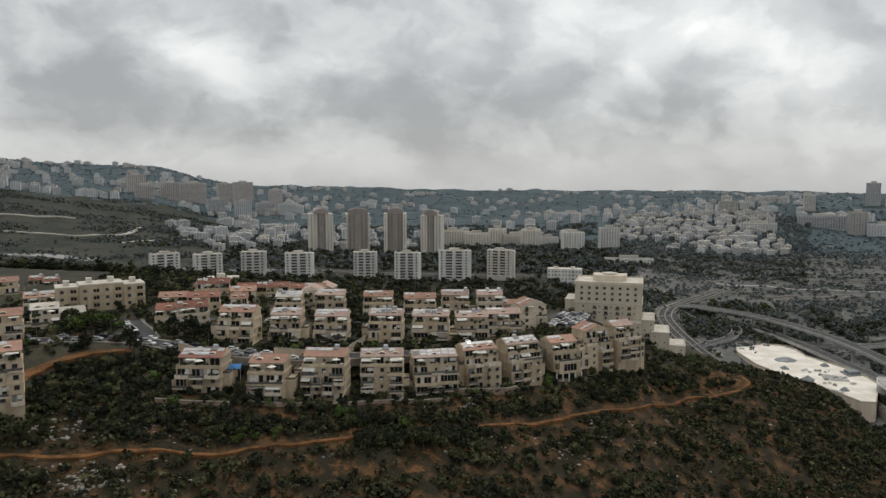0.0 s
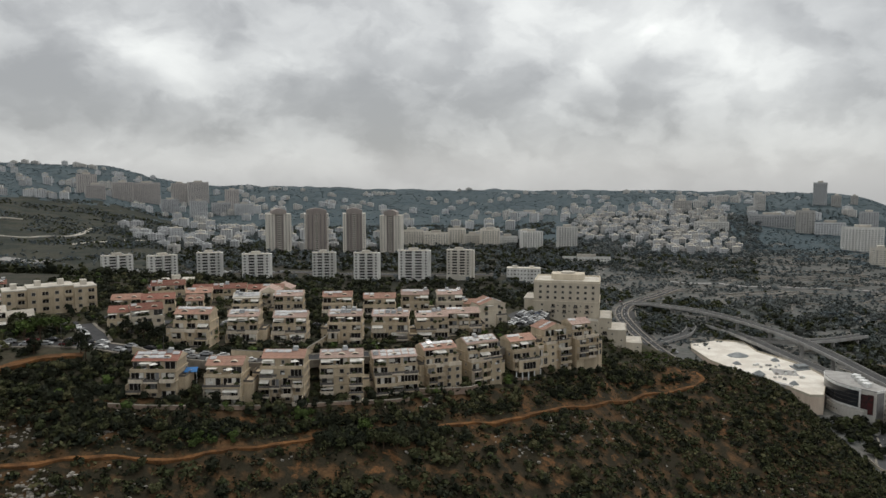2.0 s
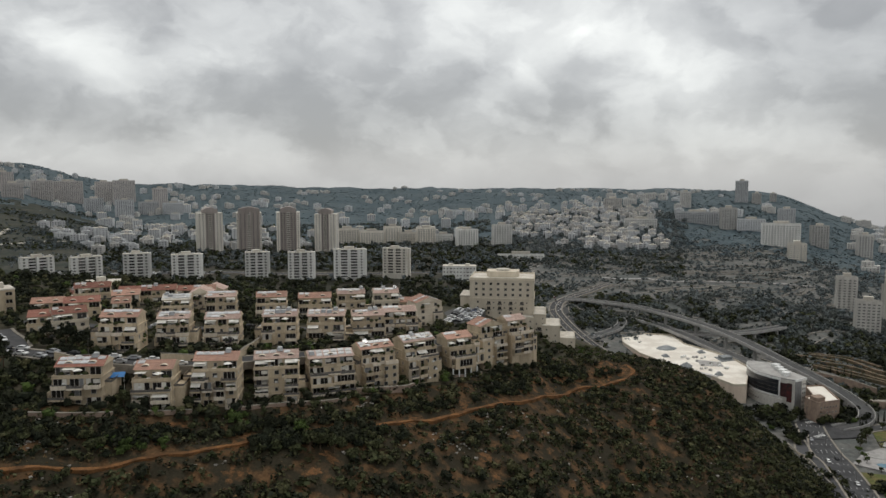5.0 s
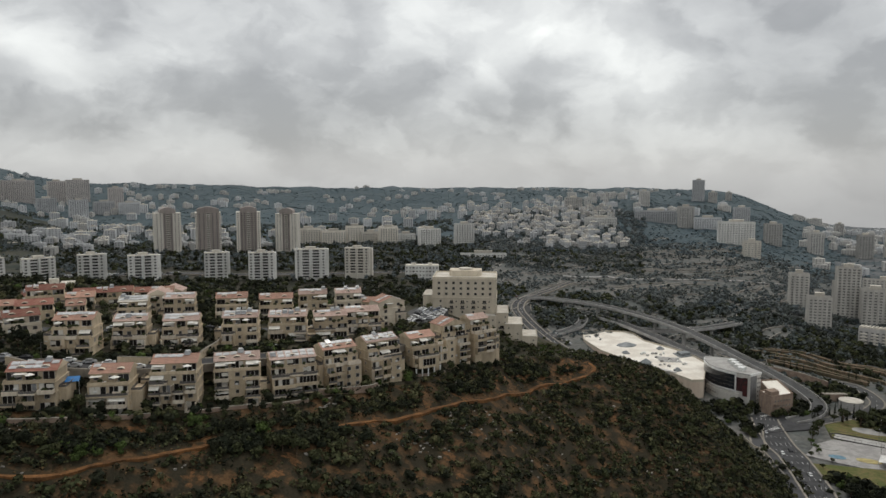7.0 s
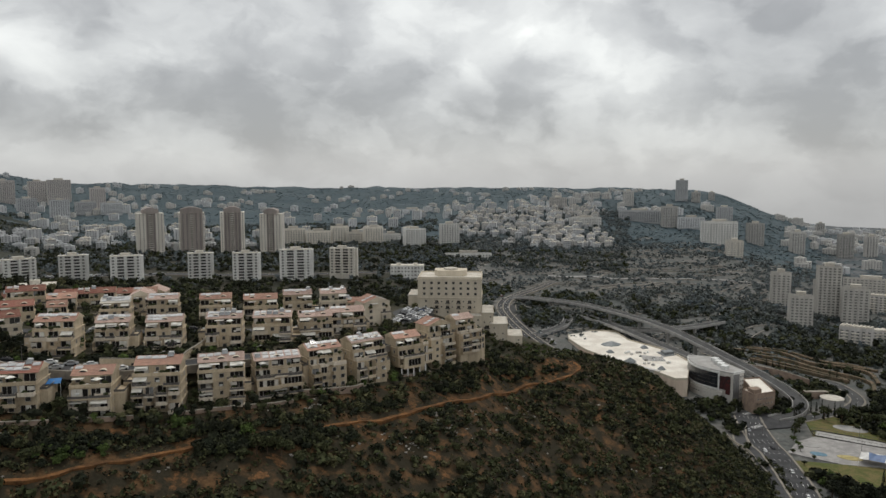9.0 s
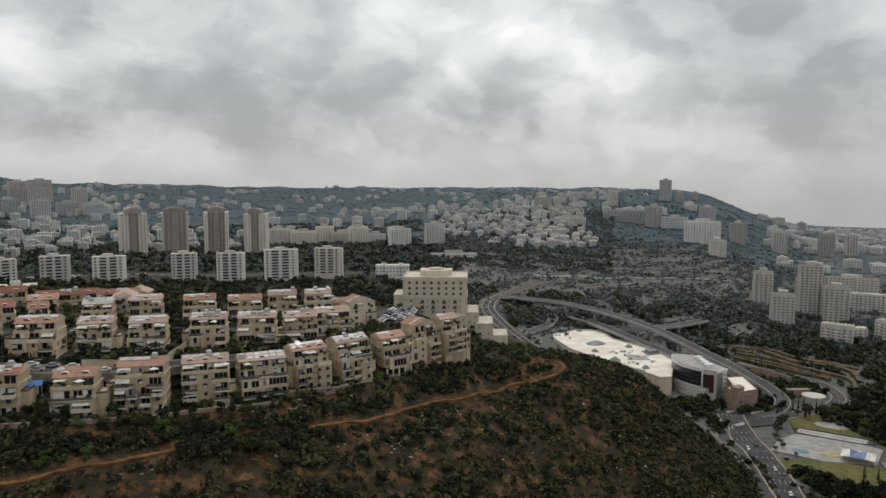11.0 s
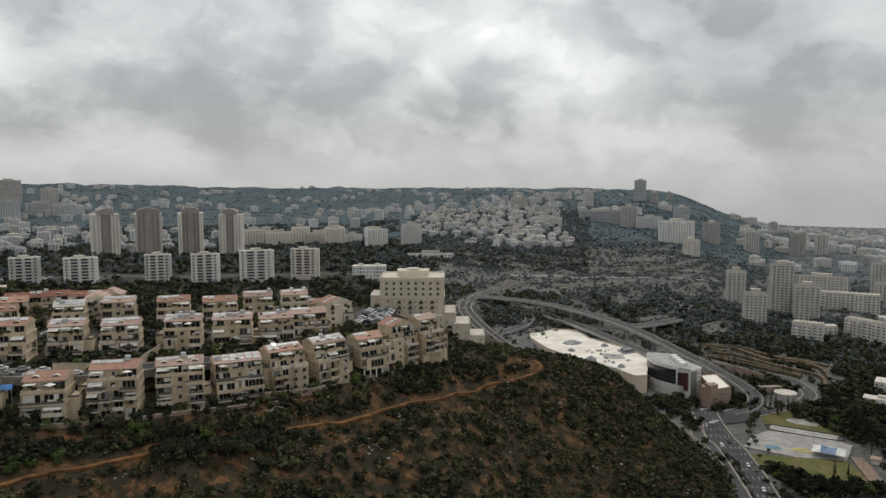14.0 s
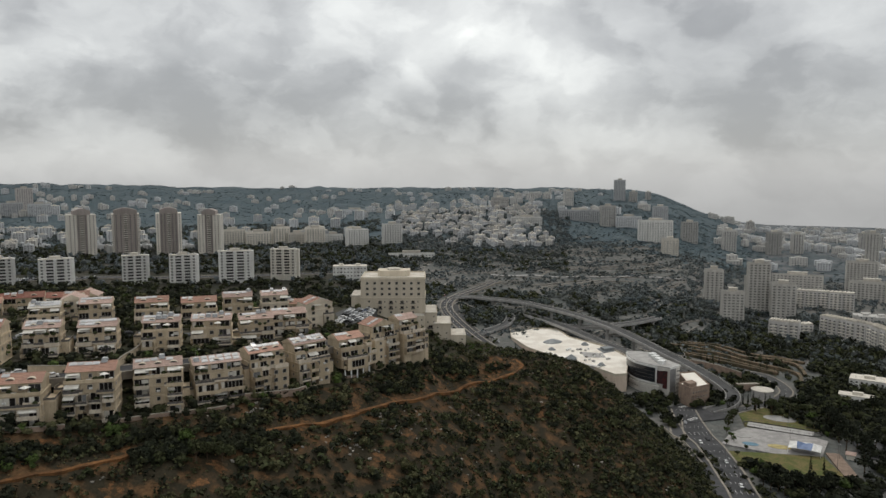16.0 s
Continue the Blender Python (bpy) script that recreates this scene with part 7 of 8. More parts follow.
def inside_house(x, y, edge):
    hit = np.zeros(len(x), bool)
    for hx, hy, w, d, turn in FOOT:
        c, s = math.cos(radians(turn)), math.sin(radians(turn))
        u, v = (x - hx) * c + (y - hy) * s, -(x - hx) * s + (y - hy) * c
        hit |= (np.abs(u) < w / 2 + edge) & (v > -edge) & (v < d + edge)
    return hit


HOUSE_SPOTS = np.array([(o.matrix_world.translation.x, o.matrix_world.translation.y + 5.5) for o in scene.objects if o.parent is None and o.name.startswith(("hotel", "apartment_block", "school"))])
ROADS = np.array([(p.x, p.y) for line in (spur, path_line, dirt_line, VALLEY, HIGHWAY, EAST, road_line([(-104, 250), (-110, 261), (-117, 271), (-122, 279)], 3.0), road_line([(-120, 296), (-84, 288), (-40, 296), (0, 306), (34, 312)], 3.0)) for p in line])


def near(pts, x, y, r):
    """Which of the spots lie within r of any of the points."""
    hit = np.zeros(len(x), bool)
    for px, py in pts:
        hit |= (x - px) ** 2 + (y - py) ** 2 < r * r
    return hit


# bare patches of red earth in the scrub: x, y, half length, half width, turn
BARE = ((118, 330, 11.0, 5.0, 40), (104, 322, 10.0, 4.5, 42), (88, 304, 9.0, 4.0, 45), (136, 346, 8.0, 4.0, 20), (142, 339, 9.0, 4.5, 35), (126, 327, 9.0, 4.0, 38), (112, 316, 8.0, 3.5, 42), (132, 340, 7.0, 3.5, 20), (92, 300, 7.0, 3.0, 45), (110, 327, 6.0, 3.3, 25), (100, 319, 4.0, 2.2, 35), (78, 287, 9.0, 5.0, 40), (62, 269, 7.0, 3.9, 20), (45, 255, 5.0, 2.8, 25), (144, 345, 6.0, 3.3, 35), (131, 334, 6.0, 3.3, 40), (103, 284, 5.0, 2.8, 20), (122, 294, 4.0, 2.2, 25), (63, 249, 5.0, 2.8, 35), (77, 250, 3.0, 1.7, 40), (48, 230, 5.0, 2.8, 20), (50, 221, 4.0, 2.2, 25), (97, 250, 5.0, 2.8, 35), (140, 302, 4.0, 2.2, 40), (143, 325, 5.0, 2.8, 20), (88, 269, 4.0, 2.2, 25), (-28, 211, 7.0, 3.9, 35), (-8, 221, 5.0, 2.8, 40), (-3, 212, 5.0, 2.8, 20), (-8, 203, 4.0, 2.2, 25), (24, 237, 6.0, 3.3, 35), (-29, 199, 7.0, 3.9, 40), (11, 210, 3.0, 1.7, 20), (-47, 214, 4.0, 2.2, 25))
ROCK_SPOTS = ((-105, 190, 60), (-83, 194, 45), (-93, 173, 60), (-85, 175, 40), (40, 233, 25), (58, 249, 25), (8, 242, 15), (72, 262, 20))
def bare_patch(x, y, a, b, turn, seed):
    r = np.random.RandomState(seed)
    n, rings = 20, 5
    c, s = math.cos(radians(turn)), math.sin(radians(turn))
    rim = r.uniform(0.25, 1.25, n)
    rim = (2 * rim + np.roll(rim, 1)) / 3
    pts = [(x, y)]
    for k in range(1, rings + 1):
        for i in range(n):
            u, v = a * rim[i] * k / rings * math.cos(i * 6.2832 / n), b * rim[i] * k / rings * math.sin(i * 6.2832 / n)
            pts.append((x + u * c - v * s, y + u * s + v * c))
    p = np.array(pts)
    lift = np.array([0.12] + [0.12] * n * (rings - 1) + [-0.15] * n)
    verts = np.column_stack([p, height(p[:, 0], p[:, 1]) + lift])
    faces = [(0, 1 + i, 1 + (i + 1) % n) for i in range(n)]
    for k in range(rings - 1):
        faces += [(1 + k * n + i, 1 + (k + 1) * n + i, 1 + (k + 1) * n + (i + 1) % n, 1 + k * n + (i + 1) % n) for i in range(n)]
    tagged(sheet("bare_earth", verts, faces, M["bare_soil"]), "bare patch of orange earth in the scrub", "earth", kind="structure")


for k, q in enumerate(BARE):
    bare_patch(*q, 200 + k)
BARE_SPOTS = [(q[0] + f * q[2] * math.cos(radians(q[4])), q[1] + f * q[2] * math.sin(radians(q[4]))) for q in BARE for f in (-0.6, 0, 0.6)]


# scrub on the slope below the houses
def slope_spots(count, seed):
    r = np.random.RandomState(seed)
    b, d = np.radians(r.uniform(-36, 46, count)), np.sqrt(r.uniform(172 ** 2, 430 ** 2, count))
    x, y = d * np.sin(b), d * np.cos(b)
    rim = cubic(x, SPUR_X, SPUR_SOUTH)
    ok = (y < rim - 1) & (x < 262) | ((x > 112) & (x < 262) & (y < 372))
    x, y = x[ok], y[ok]
    dens = 0.95 + 0.8 * ripple(x, y, 38, 51) + 0.9 * ripple(x, y, 11, 52)
    dens = np.where(x > 150, dens + 0.6, dens)
    keep = (r.rand(len(x)) < np.clip(dens, 0.1, 1)) & ~near(ROADS, x, y, 2.6) & ~near(BARE_SPOTS, x, y, 2.6)
    x, y = x[keep], y[keep]
    return x, y, r


x, y, r = slope_spots(35000, 61)
size = r.uniform(0.75, 2.1, len(x)) * (1 + 0.35 * ripple(x, y, 25, 53)) * np.where(x > 150, 1.1, 1.0)
scatter("scrub", np.stack([x, y, height(x, y) - 0.15, size], 1), SHRUBS, "dark green and olive scrub over the slope", "scrub", ["leaf_scrub", "leaf_olive", "leaf_dark"], [0.42, 0.2, 0.38], 62)
# taller bushes and small trees
x, y, r = slope_spots(7200, 63)
band_near = cubic(x, SPUR_X, SPUR_SOUTH) - y
keep = (r.rand(len(x)) < np.where(band_near < 14, 0.4, 0.36)) & (band_near > 6)
x, y = x[keep], y[keep]
scatter("bushes", np.stack([x, y, height(x, y) - 0.3, r.uniform(2.2, 4.8, len(x))], 1), NEARS, "taller dark bushes and small oaks on the slope", "bushes", ["leaf_dark", "leaf_scrub", "leaf_olive"], [0.36, 0.46, 0.18], 64)
r = np.random.RandomState(66)
x = r.uniform(-95, 150, 1100)
y = cubic(x, SPUR_X, SPUR_SOUTH) - 8.5 - np.abs(r.normal(0, 4.5, 1100))
keep = ~near(ROADS, x, y, 2.6) & ~inside_house(x, y, 2.2) & ~near([(48, 274), (54, 277), (58, 280), (8, 243), (14, 246), (21, 249), (26, 252)], x, y, 6) & (ripple(x, y, 30, 68) + 0.4 * r.normal(size=len(x)) > -0.1)
x, y = x[keep], y[keep]
scatter("hedge_belt", np.stack([x, y, height(x, y) - 0.4, r.uniform(1.8, 4.4, len(x)) * np.where((x > -8) & (x < 50), 0.72, 1.0)], 1), NEARS, "belt of dark bushes under the garden walls", "bushes", ["leaf_dark", "leaf_scrub"], [0.7, 0.3], 67)
# dense scrub west of the front row
r = np.random.RandomState(70)
x, y = r.uniform(-122, -82, 520), r.uniform(196, 236, 520)
keep = ~near(dirt_line and [(p.x, p.y) for p in dirt_line], x, y, 5.0) & ~near(ROADS, x, y, 4.5)
x, y = x[keep], y[keep]
scatter("thicket", np.stack([x, y, height(x, y) - 0.3, r.uniform(1.5, 3.2, len(x))], 1), NEARS, "dense dark thicket beside the street", "bushes", ["leaf_dark", "leaf_scrub"], [0.75, 0.25], 71)
# bright green bushes below the first houses
x, y = np.append(r.normal(-58, 5, 20), r.normal(-28, 2.5, 6)), np.append(r.normal(201, 2.4, 20), r.normal(219, 1.5, 6))
scatter("bright_bushes", np.stack([x, y, height(x, y) - 0.2, r.uniform(2.2, 3.4, 26)], 1), NEARS, "fresh green bushes below the garden wall", "bushes", ["leaf_bright"], None, 72)
# hedges and small trees along the street behind the front row, and bushes below the path
r = np.random.RandomState(170)
k = r.randint(0, len(spur), 520)
side = r.choice([-1, 1], 520)
x, y = np.array([spur[i].x for i in k]) + r.normal(0, 1.5, 520), np.array([spur[i].y for i in k]) + side * r.uniform(5.4, 8.0, 520)
keep = ~near(ROADS, x, y, 4.9) & ~inside_house(x, y, 1.0) & (x > -95)
x, y = x[keep], y[keep]
scatter("street_hedge", np.stack([x, y, height(x, y) - 0.3, r.uniform(1.6, 3.8, len(x))], 1), NEARS, "dark hedges and small trees along the street", "bushes", ["leaf_dark", "leaf_scrub", "leaf_bright"], [0.6, 0.32, 0.08], 171)
k = np.array([i for i, p in enumerate(path_line) if -25 < p.x < 12])
k = r.choice(k, 150)
x, y = np.array([path_line[i].x for i in k]) + r.normal(0, 1.5, 150), np.array([path_line[i].y for i in k]) - r.uniform(1.6, 6.0, 150)
scatter("path_bushes", np.stack([x, y, height(x, y) - 0.3, r.uniform(2.6, 4.6, len(x))], 1), NEARS, "dark bushes below the footpath", "bushes", ["leaf_dark", "leaf_scrub"], [0.7, 0.3], 172)
x, y = r.uniform(246, 286, 260), r.uniform(436, 505, 260)
keep = (x < 271) & (y < 500 - (x - 246) * 1.15) & (y > 474 - (x - 246) * 1.0)
x, y = x[keep], y[keep]
scatter("mall_trees", np.stack([x, y, height(x, y) - 0.3, r.uniform(6, 10, len(x))], 1), NEARS, "dark trees below the shopping centre", "woods", ["leaf_dark", "leaf_scrub"], [0.5, 0.5], 173)
x, y = r.uniform(84, 134, 70), r.uniform(604, 626, 70)
scatter("slope_trees", np.stack([x, y, height(x, y) - 0.3, r.uniform(6, 10, len(x))], 1), MIDS, "dark trees on the slope behind the houses", "woods", ["leaf_dark", "leaf_scrub"], [0.6, 0.4], 174)
for b0, b1, d0, d1, n, sd in ((11, 27, 985, 1135, 900, 175), (15, 28, 690, 840, 1100, 177), (31, 41, 560, 760, 700, 179)):
    b, d = np.radians(r.uniform(b0, b1, n)), r.uniform(d0, d1, n)
    x, y = d * np.sin(b), d * np.cos(b)
    keep = (ripple(x, y, 80, sd) > -0.2) & ~near(ROADS, x, y, 11) & ~near(np.array([(p.x, p.y) for pts in BANKS for p in road_line(pts, 5.0)]), x, y, 9)
    x, y = x[keep], y[keep]
    scatter("valley_woods", np.stack([x, y, height(x, y) - 0.5, r.uniform(4, 8, len(x))], 1), MIDS, "dark oak woods on the valley side", "woods", ["leaf_scrub", "leaf_valley_haze"], [0.35, 0.65], sd)
b, d = np.radians(r.uniform(-36, -19, 1700)), np.sqrt(r.uniform(455 ** 2, 800 ** 2, 1700))
x, y = d * np.sin(b), d * np.cos(b)
keep = (y > cubic(x, SPUR_X, SPUR_NORTH) + 4)
x, y = x[keep], y[keep]
scatter("valley_woods", np.stack([x, y, height(x, y) - 0.6, r.uniform(6, 10, len(x))], 1), MIDS, "dense dark pine woods below the grassy hill", "woods", ["leaf_dark", "leaf_scrub"], [0.75, 0.25], 183)
b, d = np.radians(r.uniform(-22, 12, 4200)), np.sqrt(r.uniform(1120 ** 2, 1620 ** 2, 4200))
x, y = d * np.sin(b), d * np.cos(b)
keep = ripple(x, y, 90, 185) > -0.35
x, y = x[keep], y[keep]
scatter("street_woods", np.stack([x, y, height(x, y) - 0.6, r.uniform(4, 8, len(x))], 1), MIDS, "dark trees between the houses behind the towers", "woods", ["leaf_valley_haze", "leaf_mid_haze", "leaf_scrub"], [0.5, 0.3, 0.2], 186)
# fresh green garden below the hotel
x, y = r.normal(136, 6, 26), r.normal(362, 5, 26)
scatter("bright_bushes", np.stack([x, y, height(x, y) - 0.2, r.uniform(1.6, 3.2, 26)], 1), NEARS, "fresh green bushes in the garden below the hotel", "bushes", ["leaf_bright", "leaf_olive"], [0.6, 0.4], 181)
# gardens between the houses
r = np.random.RandomState(73)
x, y = r.uniform(-190, 110, 4900), r.uniform(205, 425, 4900)
rim = cubic(x, SPUR_X, SPUR_SOUTH)
keep = (y > rim - 4.5) & ~near(HOUSE_SPOTS, x, y, 11.0) & ~inside_house(x, y, 1.6) & ~near(ROADS, x, y, 4.6) & ~((x > 46) & (x < 86) & (y > 326) & (y < 380))
x, y = x[keep], y[keep]
scatter("garden_shrubs", np.stack([x, y, height(x, y) - 0.3, r.uniform(1.8, 5.0, len(x))], 1), BIGS, "garden shrubs and small trees between the houses", "shrubs", ["leaf_dark", "leaf_scrub", "leaf_olive", "leaf_bright"], [0.5, 0.28, 0.18, 0.04], 74)
BANK_SPOTS = np.array([(p.x, p.y) for pts in BANKS for p in road_line(pts, 5.0)])
# woods of the valley behind the spur and along the interchange
r = np.random.RandomState(75)
b, d = np.radians(r.uniform(-34, 52, 14000)), np.sqrt(r.uniform(395 ** 2, 1250 ** 2, 14000))
x, y = d * np.sin(b), d * np.cos(b)
bd = np.degrees(b)
dens = 0.5 + 0.6 * ripple(x, y, 120, 54) + 0.25 * ripple(x, y, 40, 55)
dens = np.where((bd < -17) & (d > 880), 0.12, dens)
dens = np.where((bd > 13) & (bd < 36) & (d > 700), dens * 0.8, dens)
dens = np.where((bd > 36) & (d > 400), dens + 0.6, dens)
dens = np.where((bd > 14) & (bd < 30) & (d > 560) & (d < 800), dens + 0.25, dens)
solid = (x > 236) & (x < 352) & (y > 400) & (y < 640) | (x > 262) & (x < 352) & (y < 420) | ((d > 775) & (d < 850) & (bd < 9)) | ((d > 1090) & (bd < 6)) | (y < cubic(x, SPUR_X, SPUR_NORTH) + 6) & (x < 250)
keep = (r.rand(len(x)) < np.clip(dens, 0, 1)) & ~solid & ~near(ROADS, x, y, 10) & ~near(BANK_SPOTS, x, y, 9) & ~near([(136, 808), (371, 421), (427, 397), (459, 417)], x, y, 16)
x, y, d = x[keep], y[keep], d[keep]
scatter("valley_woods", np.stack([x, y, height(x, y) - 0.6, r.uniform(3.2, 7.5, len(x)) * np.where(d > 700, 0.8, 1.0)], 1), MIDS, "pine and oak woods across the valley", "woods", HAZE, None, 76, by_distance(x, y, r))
r = np.random.RandomState(90)
b, d = np.radians(r.uniform(-36, 12, 4300)), np.sqrt(r.uniform(430 ** 2, 790 ** 2, 4300))
x, y = d * np.sin(b), d * np.cos(b)
keep = (y > cubic(x, SPUR_X, SPUR_NORTH) + 2) & ~near([(136, 808), (124, 810), (148, 806)], x, y, 17) & ~((d > 745) & (r.rand(len(x)) < 0.5))
x, y = x[keep], y[keep]
scatter("valley_woods", np.stack([x, y, height(x, y) - 0.6, r.uniform(4.5, 8.5, len(x))], 1), MIDS, "dense dark woods in the valley behind the houses", "woods", ["leaf_dark", "leaf_scrub"], [0.75, 0.25], 91)
x, y = r.uniform(268, 480, 1500), r.uniform(262, 440, 1500)
open_ground = (x > 276) & (x < 352) & (y > 318 - (x - 276) * 0.3) & (y < 410) | (x > 344) & (x < 394) & (y > 298) & (y < 374) & (np.abs((x - 369) - (y - 336) * 0.55) < 13)
keep = ~open_ground & ~near(ROADS, x, y, 9) & ~near([(427, 397), (459, 417), (371, 421), (320, 300), (300, 305)], x, y, 13) & (x > 262 + (400 - y) * -0.1)
x, y = x[keep], y[keep]
scatter("park_woods", np.stack([x, y, height(x, y) - 0.5, r.uniform(4.5, 9.0, len(x))], 1), BIGS, "dark trees around the park", "woods", ["leaf_dark", "leaf_scrub", "leaf_bright"], [0.62, 0.33, 0.05], 92)
b, d = np.radians(r.uniform(-17, 15, 4200)), np.sqrt(r.uniform(775 ** 2, 1230 ** 2, 4200))
x, y = d * np.sin(b), d * np.cos(b)
keep = ~((y > 808) & (y < 845)) & ~near([(-186, 1118), (-131, 1124), (-74, 1130), (-19, 1132)], x, y, 27) & (ripple(x, y, 70, 69) > -0.45) & ~((y > 775) & (y < 806) & (r.rand(len(x)) < 0.6))
x, y = x[keep], y[keep]
scatter("street_woods", np.stack([x, y, height(x, y) - 0.6, r.uniform(4, 8, len(x))], 1), MIDS, "dark trees around the towers and the far street", "woods", ["leaf_dark", "leaf_scrub", "leaf_mid_haze"], [0.4, 0.3, 0.3], 93)
# thick woods at the foot of the high-rises
b, d = np.radians(r.uniform(27, 50, 5200)), np.sqrt(r.uniform(500 ** 2, 900 ** 2, 5200))
x, y = d * np.sin(b), d * np.cos(b)
keep = (ripple(x, y, 90, 130) + 0.03 * (np.degrees(b) - 30) > -0.15) & ~near(ROADS, x, y, 9) & ~near(BANK_SPOTS, x, y, 7) & (x > 372)
x, y = x[keep], y[keep]
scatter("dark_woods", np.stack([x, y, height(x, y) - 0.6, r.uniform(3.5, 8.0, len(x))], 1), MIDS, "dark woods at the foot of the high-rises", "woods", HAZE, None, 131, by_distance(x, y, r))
k = r.randint(0, len(BANK_SPOTS), 420)
x, y = BANK_SPOTS[k, 0] + r.normal(0, 2.6, 420), BANK_SPOTS[k, 1] + r.normal(0, 2.6, 420)
scatter("bank_scrub", np.stack([x, y, height(x, y) + 0.3, r.uniform(0.8, 1.9, 420)], 1), SHRUBS, "scrub on the terrace banks", "scrub", ["leaf_scrub", "leaf_olive"], [0.6, 0.4], 132)
# scrub in bands on the grassy western hill
b, d = np.radians(r.uniform(-36, -16.5, 15000)), np.sqrt(r.uniform(860 ** 2, 1800 ** 2, 15000))
x, y = d * np.sin(b), d * np.cos(b)
keep = 1.2 * ripple(x, y * 2.0, 260, 140) + 0.7 * ripple(x, y, 70, 141) + 0.15 * r.normal(size=len(x)) > 0.15
x, y = x[keep], y[keep]
scatter("hill_scrub", np.stack([x, y, height(x, y) - 0.4, r.uniform(2.0, 5.0, len(x))], 1), FARS, "dark scrub on the grassy western hill", "scrub", ["leaf_mid_haze", "leaf_scrub"], [0.6, 0.4], 142)
# dry grass along the footpath
k = r.randint(0, len(path_line), 900)
x, y = np.array([path_line[i].x for i in k]) + r.normal(-0.6, 2.2, 900), np.array([path_line[i].y for i in k]) + r.normal(1.2, 2.0, 900)
keep = ~near([(p.x, p.y) for p in path_line], x, y, 1.2)
x, y = x[keep], y[keep]
scatter("path_verge", np.stack([x, y, height(x, y) - 0.15, r.uniform(0.4, 0.9, len(x))], 1), FARS, "dry ochre grass along the footpath", "grass", ["dry_grass", "leaf_olive"], [0.7, 0.3], 143)
# low undergrowth between the shrubs
TUFTS = [leaf_cloud(rng, [(0, 0, 0.1, 0.8)], 5, 0.5, 0.5) for _ in range(6)]
x, y, r2 = slope_spots(13000, 150)
scatter("undergrowth", np.stack([x, y, height(x, y) - 0.05, r2.uniform(0.35, 0.8, len(x))], 1), TUFTS, "low dry undergrowth between the shrubs", "scrub", ["leaf_scrub", "dry_grass", "leaf_dark"], [0.5, 0.15, 0.35], 151)
# dry tufts in the scrub
x, y, r2 = slope_spots(3500, 94)
scatter("dry_tufts", np.stack([x, y, height(x, y) - 0.1, r2.uniform(0.5, 1.1, len(x))], 1), FARS, "tufts of dry ochre grass between the shrubs", "grass", ["dry_grass"], None, 95)
# scrub on the terraced hillside across the valley
b, d = np.radians(r.uniform(8, 42, 15000)), np.sqrt(r.uniform(640 ** 2, 1300 ** 2, 15000))
x, y = d * np.sin(b), d * np.cos(b)
z = height(x, y)
keep = r.rand(len(x)) < np.clip(0.45 + 0.5 * np.sin(z * 1.05) + 0.3 * ripple(x, y, 70, 56), 0.05, 1)
keep &= ~near(ROADS, x, y, 11)
x, y, z = x[keep], y[keep], z[keep]
scatter("hillside_scrub", np.stack([x, y, z - 0.3, r.uniform(2.2, 5.0, len(x))], 1), FARS, "scrub in bands along the terraced hillside", "scrub", ["leaf_valley_haze", "leaf_mid_haze"], [0.4, 0.6], 77)
# far woods between the houses up to the ridge
b, d = np.radians(r.uniform(-36, 44, 22500)), np.sqrt(r.uniform(1200 ** 2, 2850 ** 2, 22500))
x, y = d * np.sin(b), d * np.cos(b)
keep = r.rand(len(x)) < np.clip((0.6 + 0.6 * ripple(x, y, 260, 57) + 0.35 * (d > 1800)) * np.where((np.degrees(np.arctan2(x, y)) < -17.5) & (d < 1780), 0.03, 1), 0.1, 1)
x, y, d = x[keep], y[keep], d[keep]
scatter("far_woods", np.stack([x, y, height(x, y) - 1.0, r.uniform(4.5, 8.0, len(x))], 1), CANOPY, "pine woods on the far slopes, haze painted into the leaf colour", "woods", ["leaf_far_haze"], None, 78)
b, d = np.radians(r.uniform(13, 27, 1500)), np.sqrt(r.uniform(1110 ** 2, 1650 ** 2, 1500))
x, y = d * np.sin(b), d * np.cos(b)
scatter("quarter_trees", np.stack([x, y, height(x, y) - 0.5, r.uniform(5, 9.5, len(x))], 1), MIDS, "trees between the houses of the hillside quarter", "woods", ["leaf_mid_haze", "leaf_valley_haze"], [0.7, 0.3], 161)
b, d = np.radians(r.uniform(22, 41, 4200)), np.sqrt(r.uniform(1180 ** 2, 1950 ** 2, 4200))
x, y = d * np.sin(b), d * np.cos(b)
scatter("slope_woods", np.stack([x, y, height(x, y) - 1.0, r.uniform(4.5, 8, len(x))], 1), CANOPY, "woods on the eastern slope, haze painted into the leaf colour", "woods", ["leaf_far_haze", "leaf_mid_haze"], [0.8, 0.2], 160)
b, d = np.radians(r.uniform(38, 62, 5600)), np.sqrt(r.uniform(1100 ** 2, 3800 ** 2, 5600))
x, y = d * np.sin(b), d * np.cos(b)
scatter("town_trees", np.stack([x, y, height(x, y) - 1.0, r.uniform(4.5, 9, len(x))], 1), CANOPY, "trees among the blocks of the lower town", "woods", ["leaf_far_haze", "leaf_mid_haze"], [0.7, 0.3], 79)

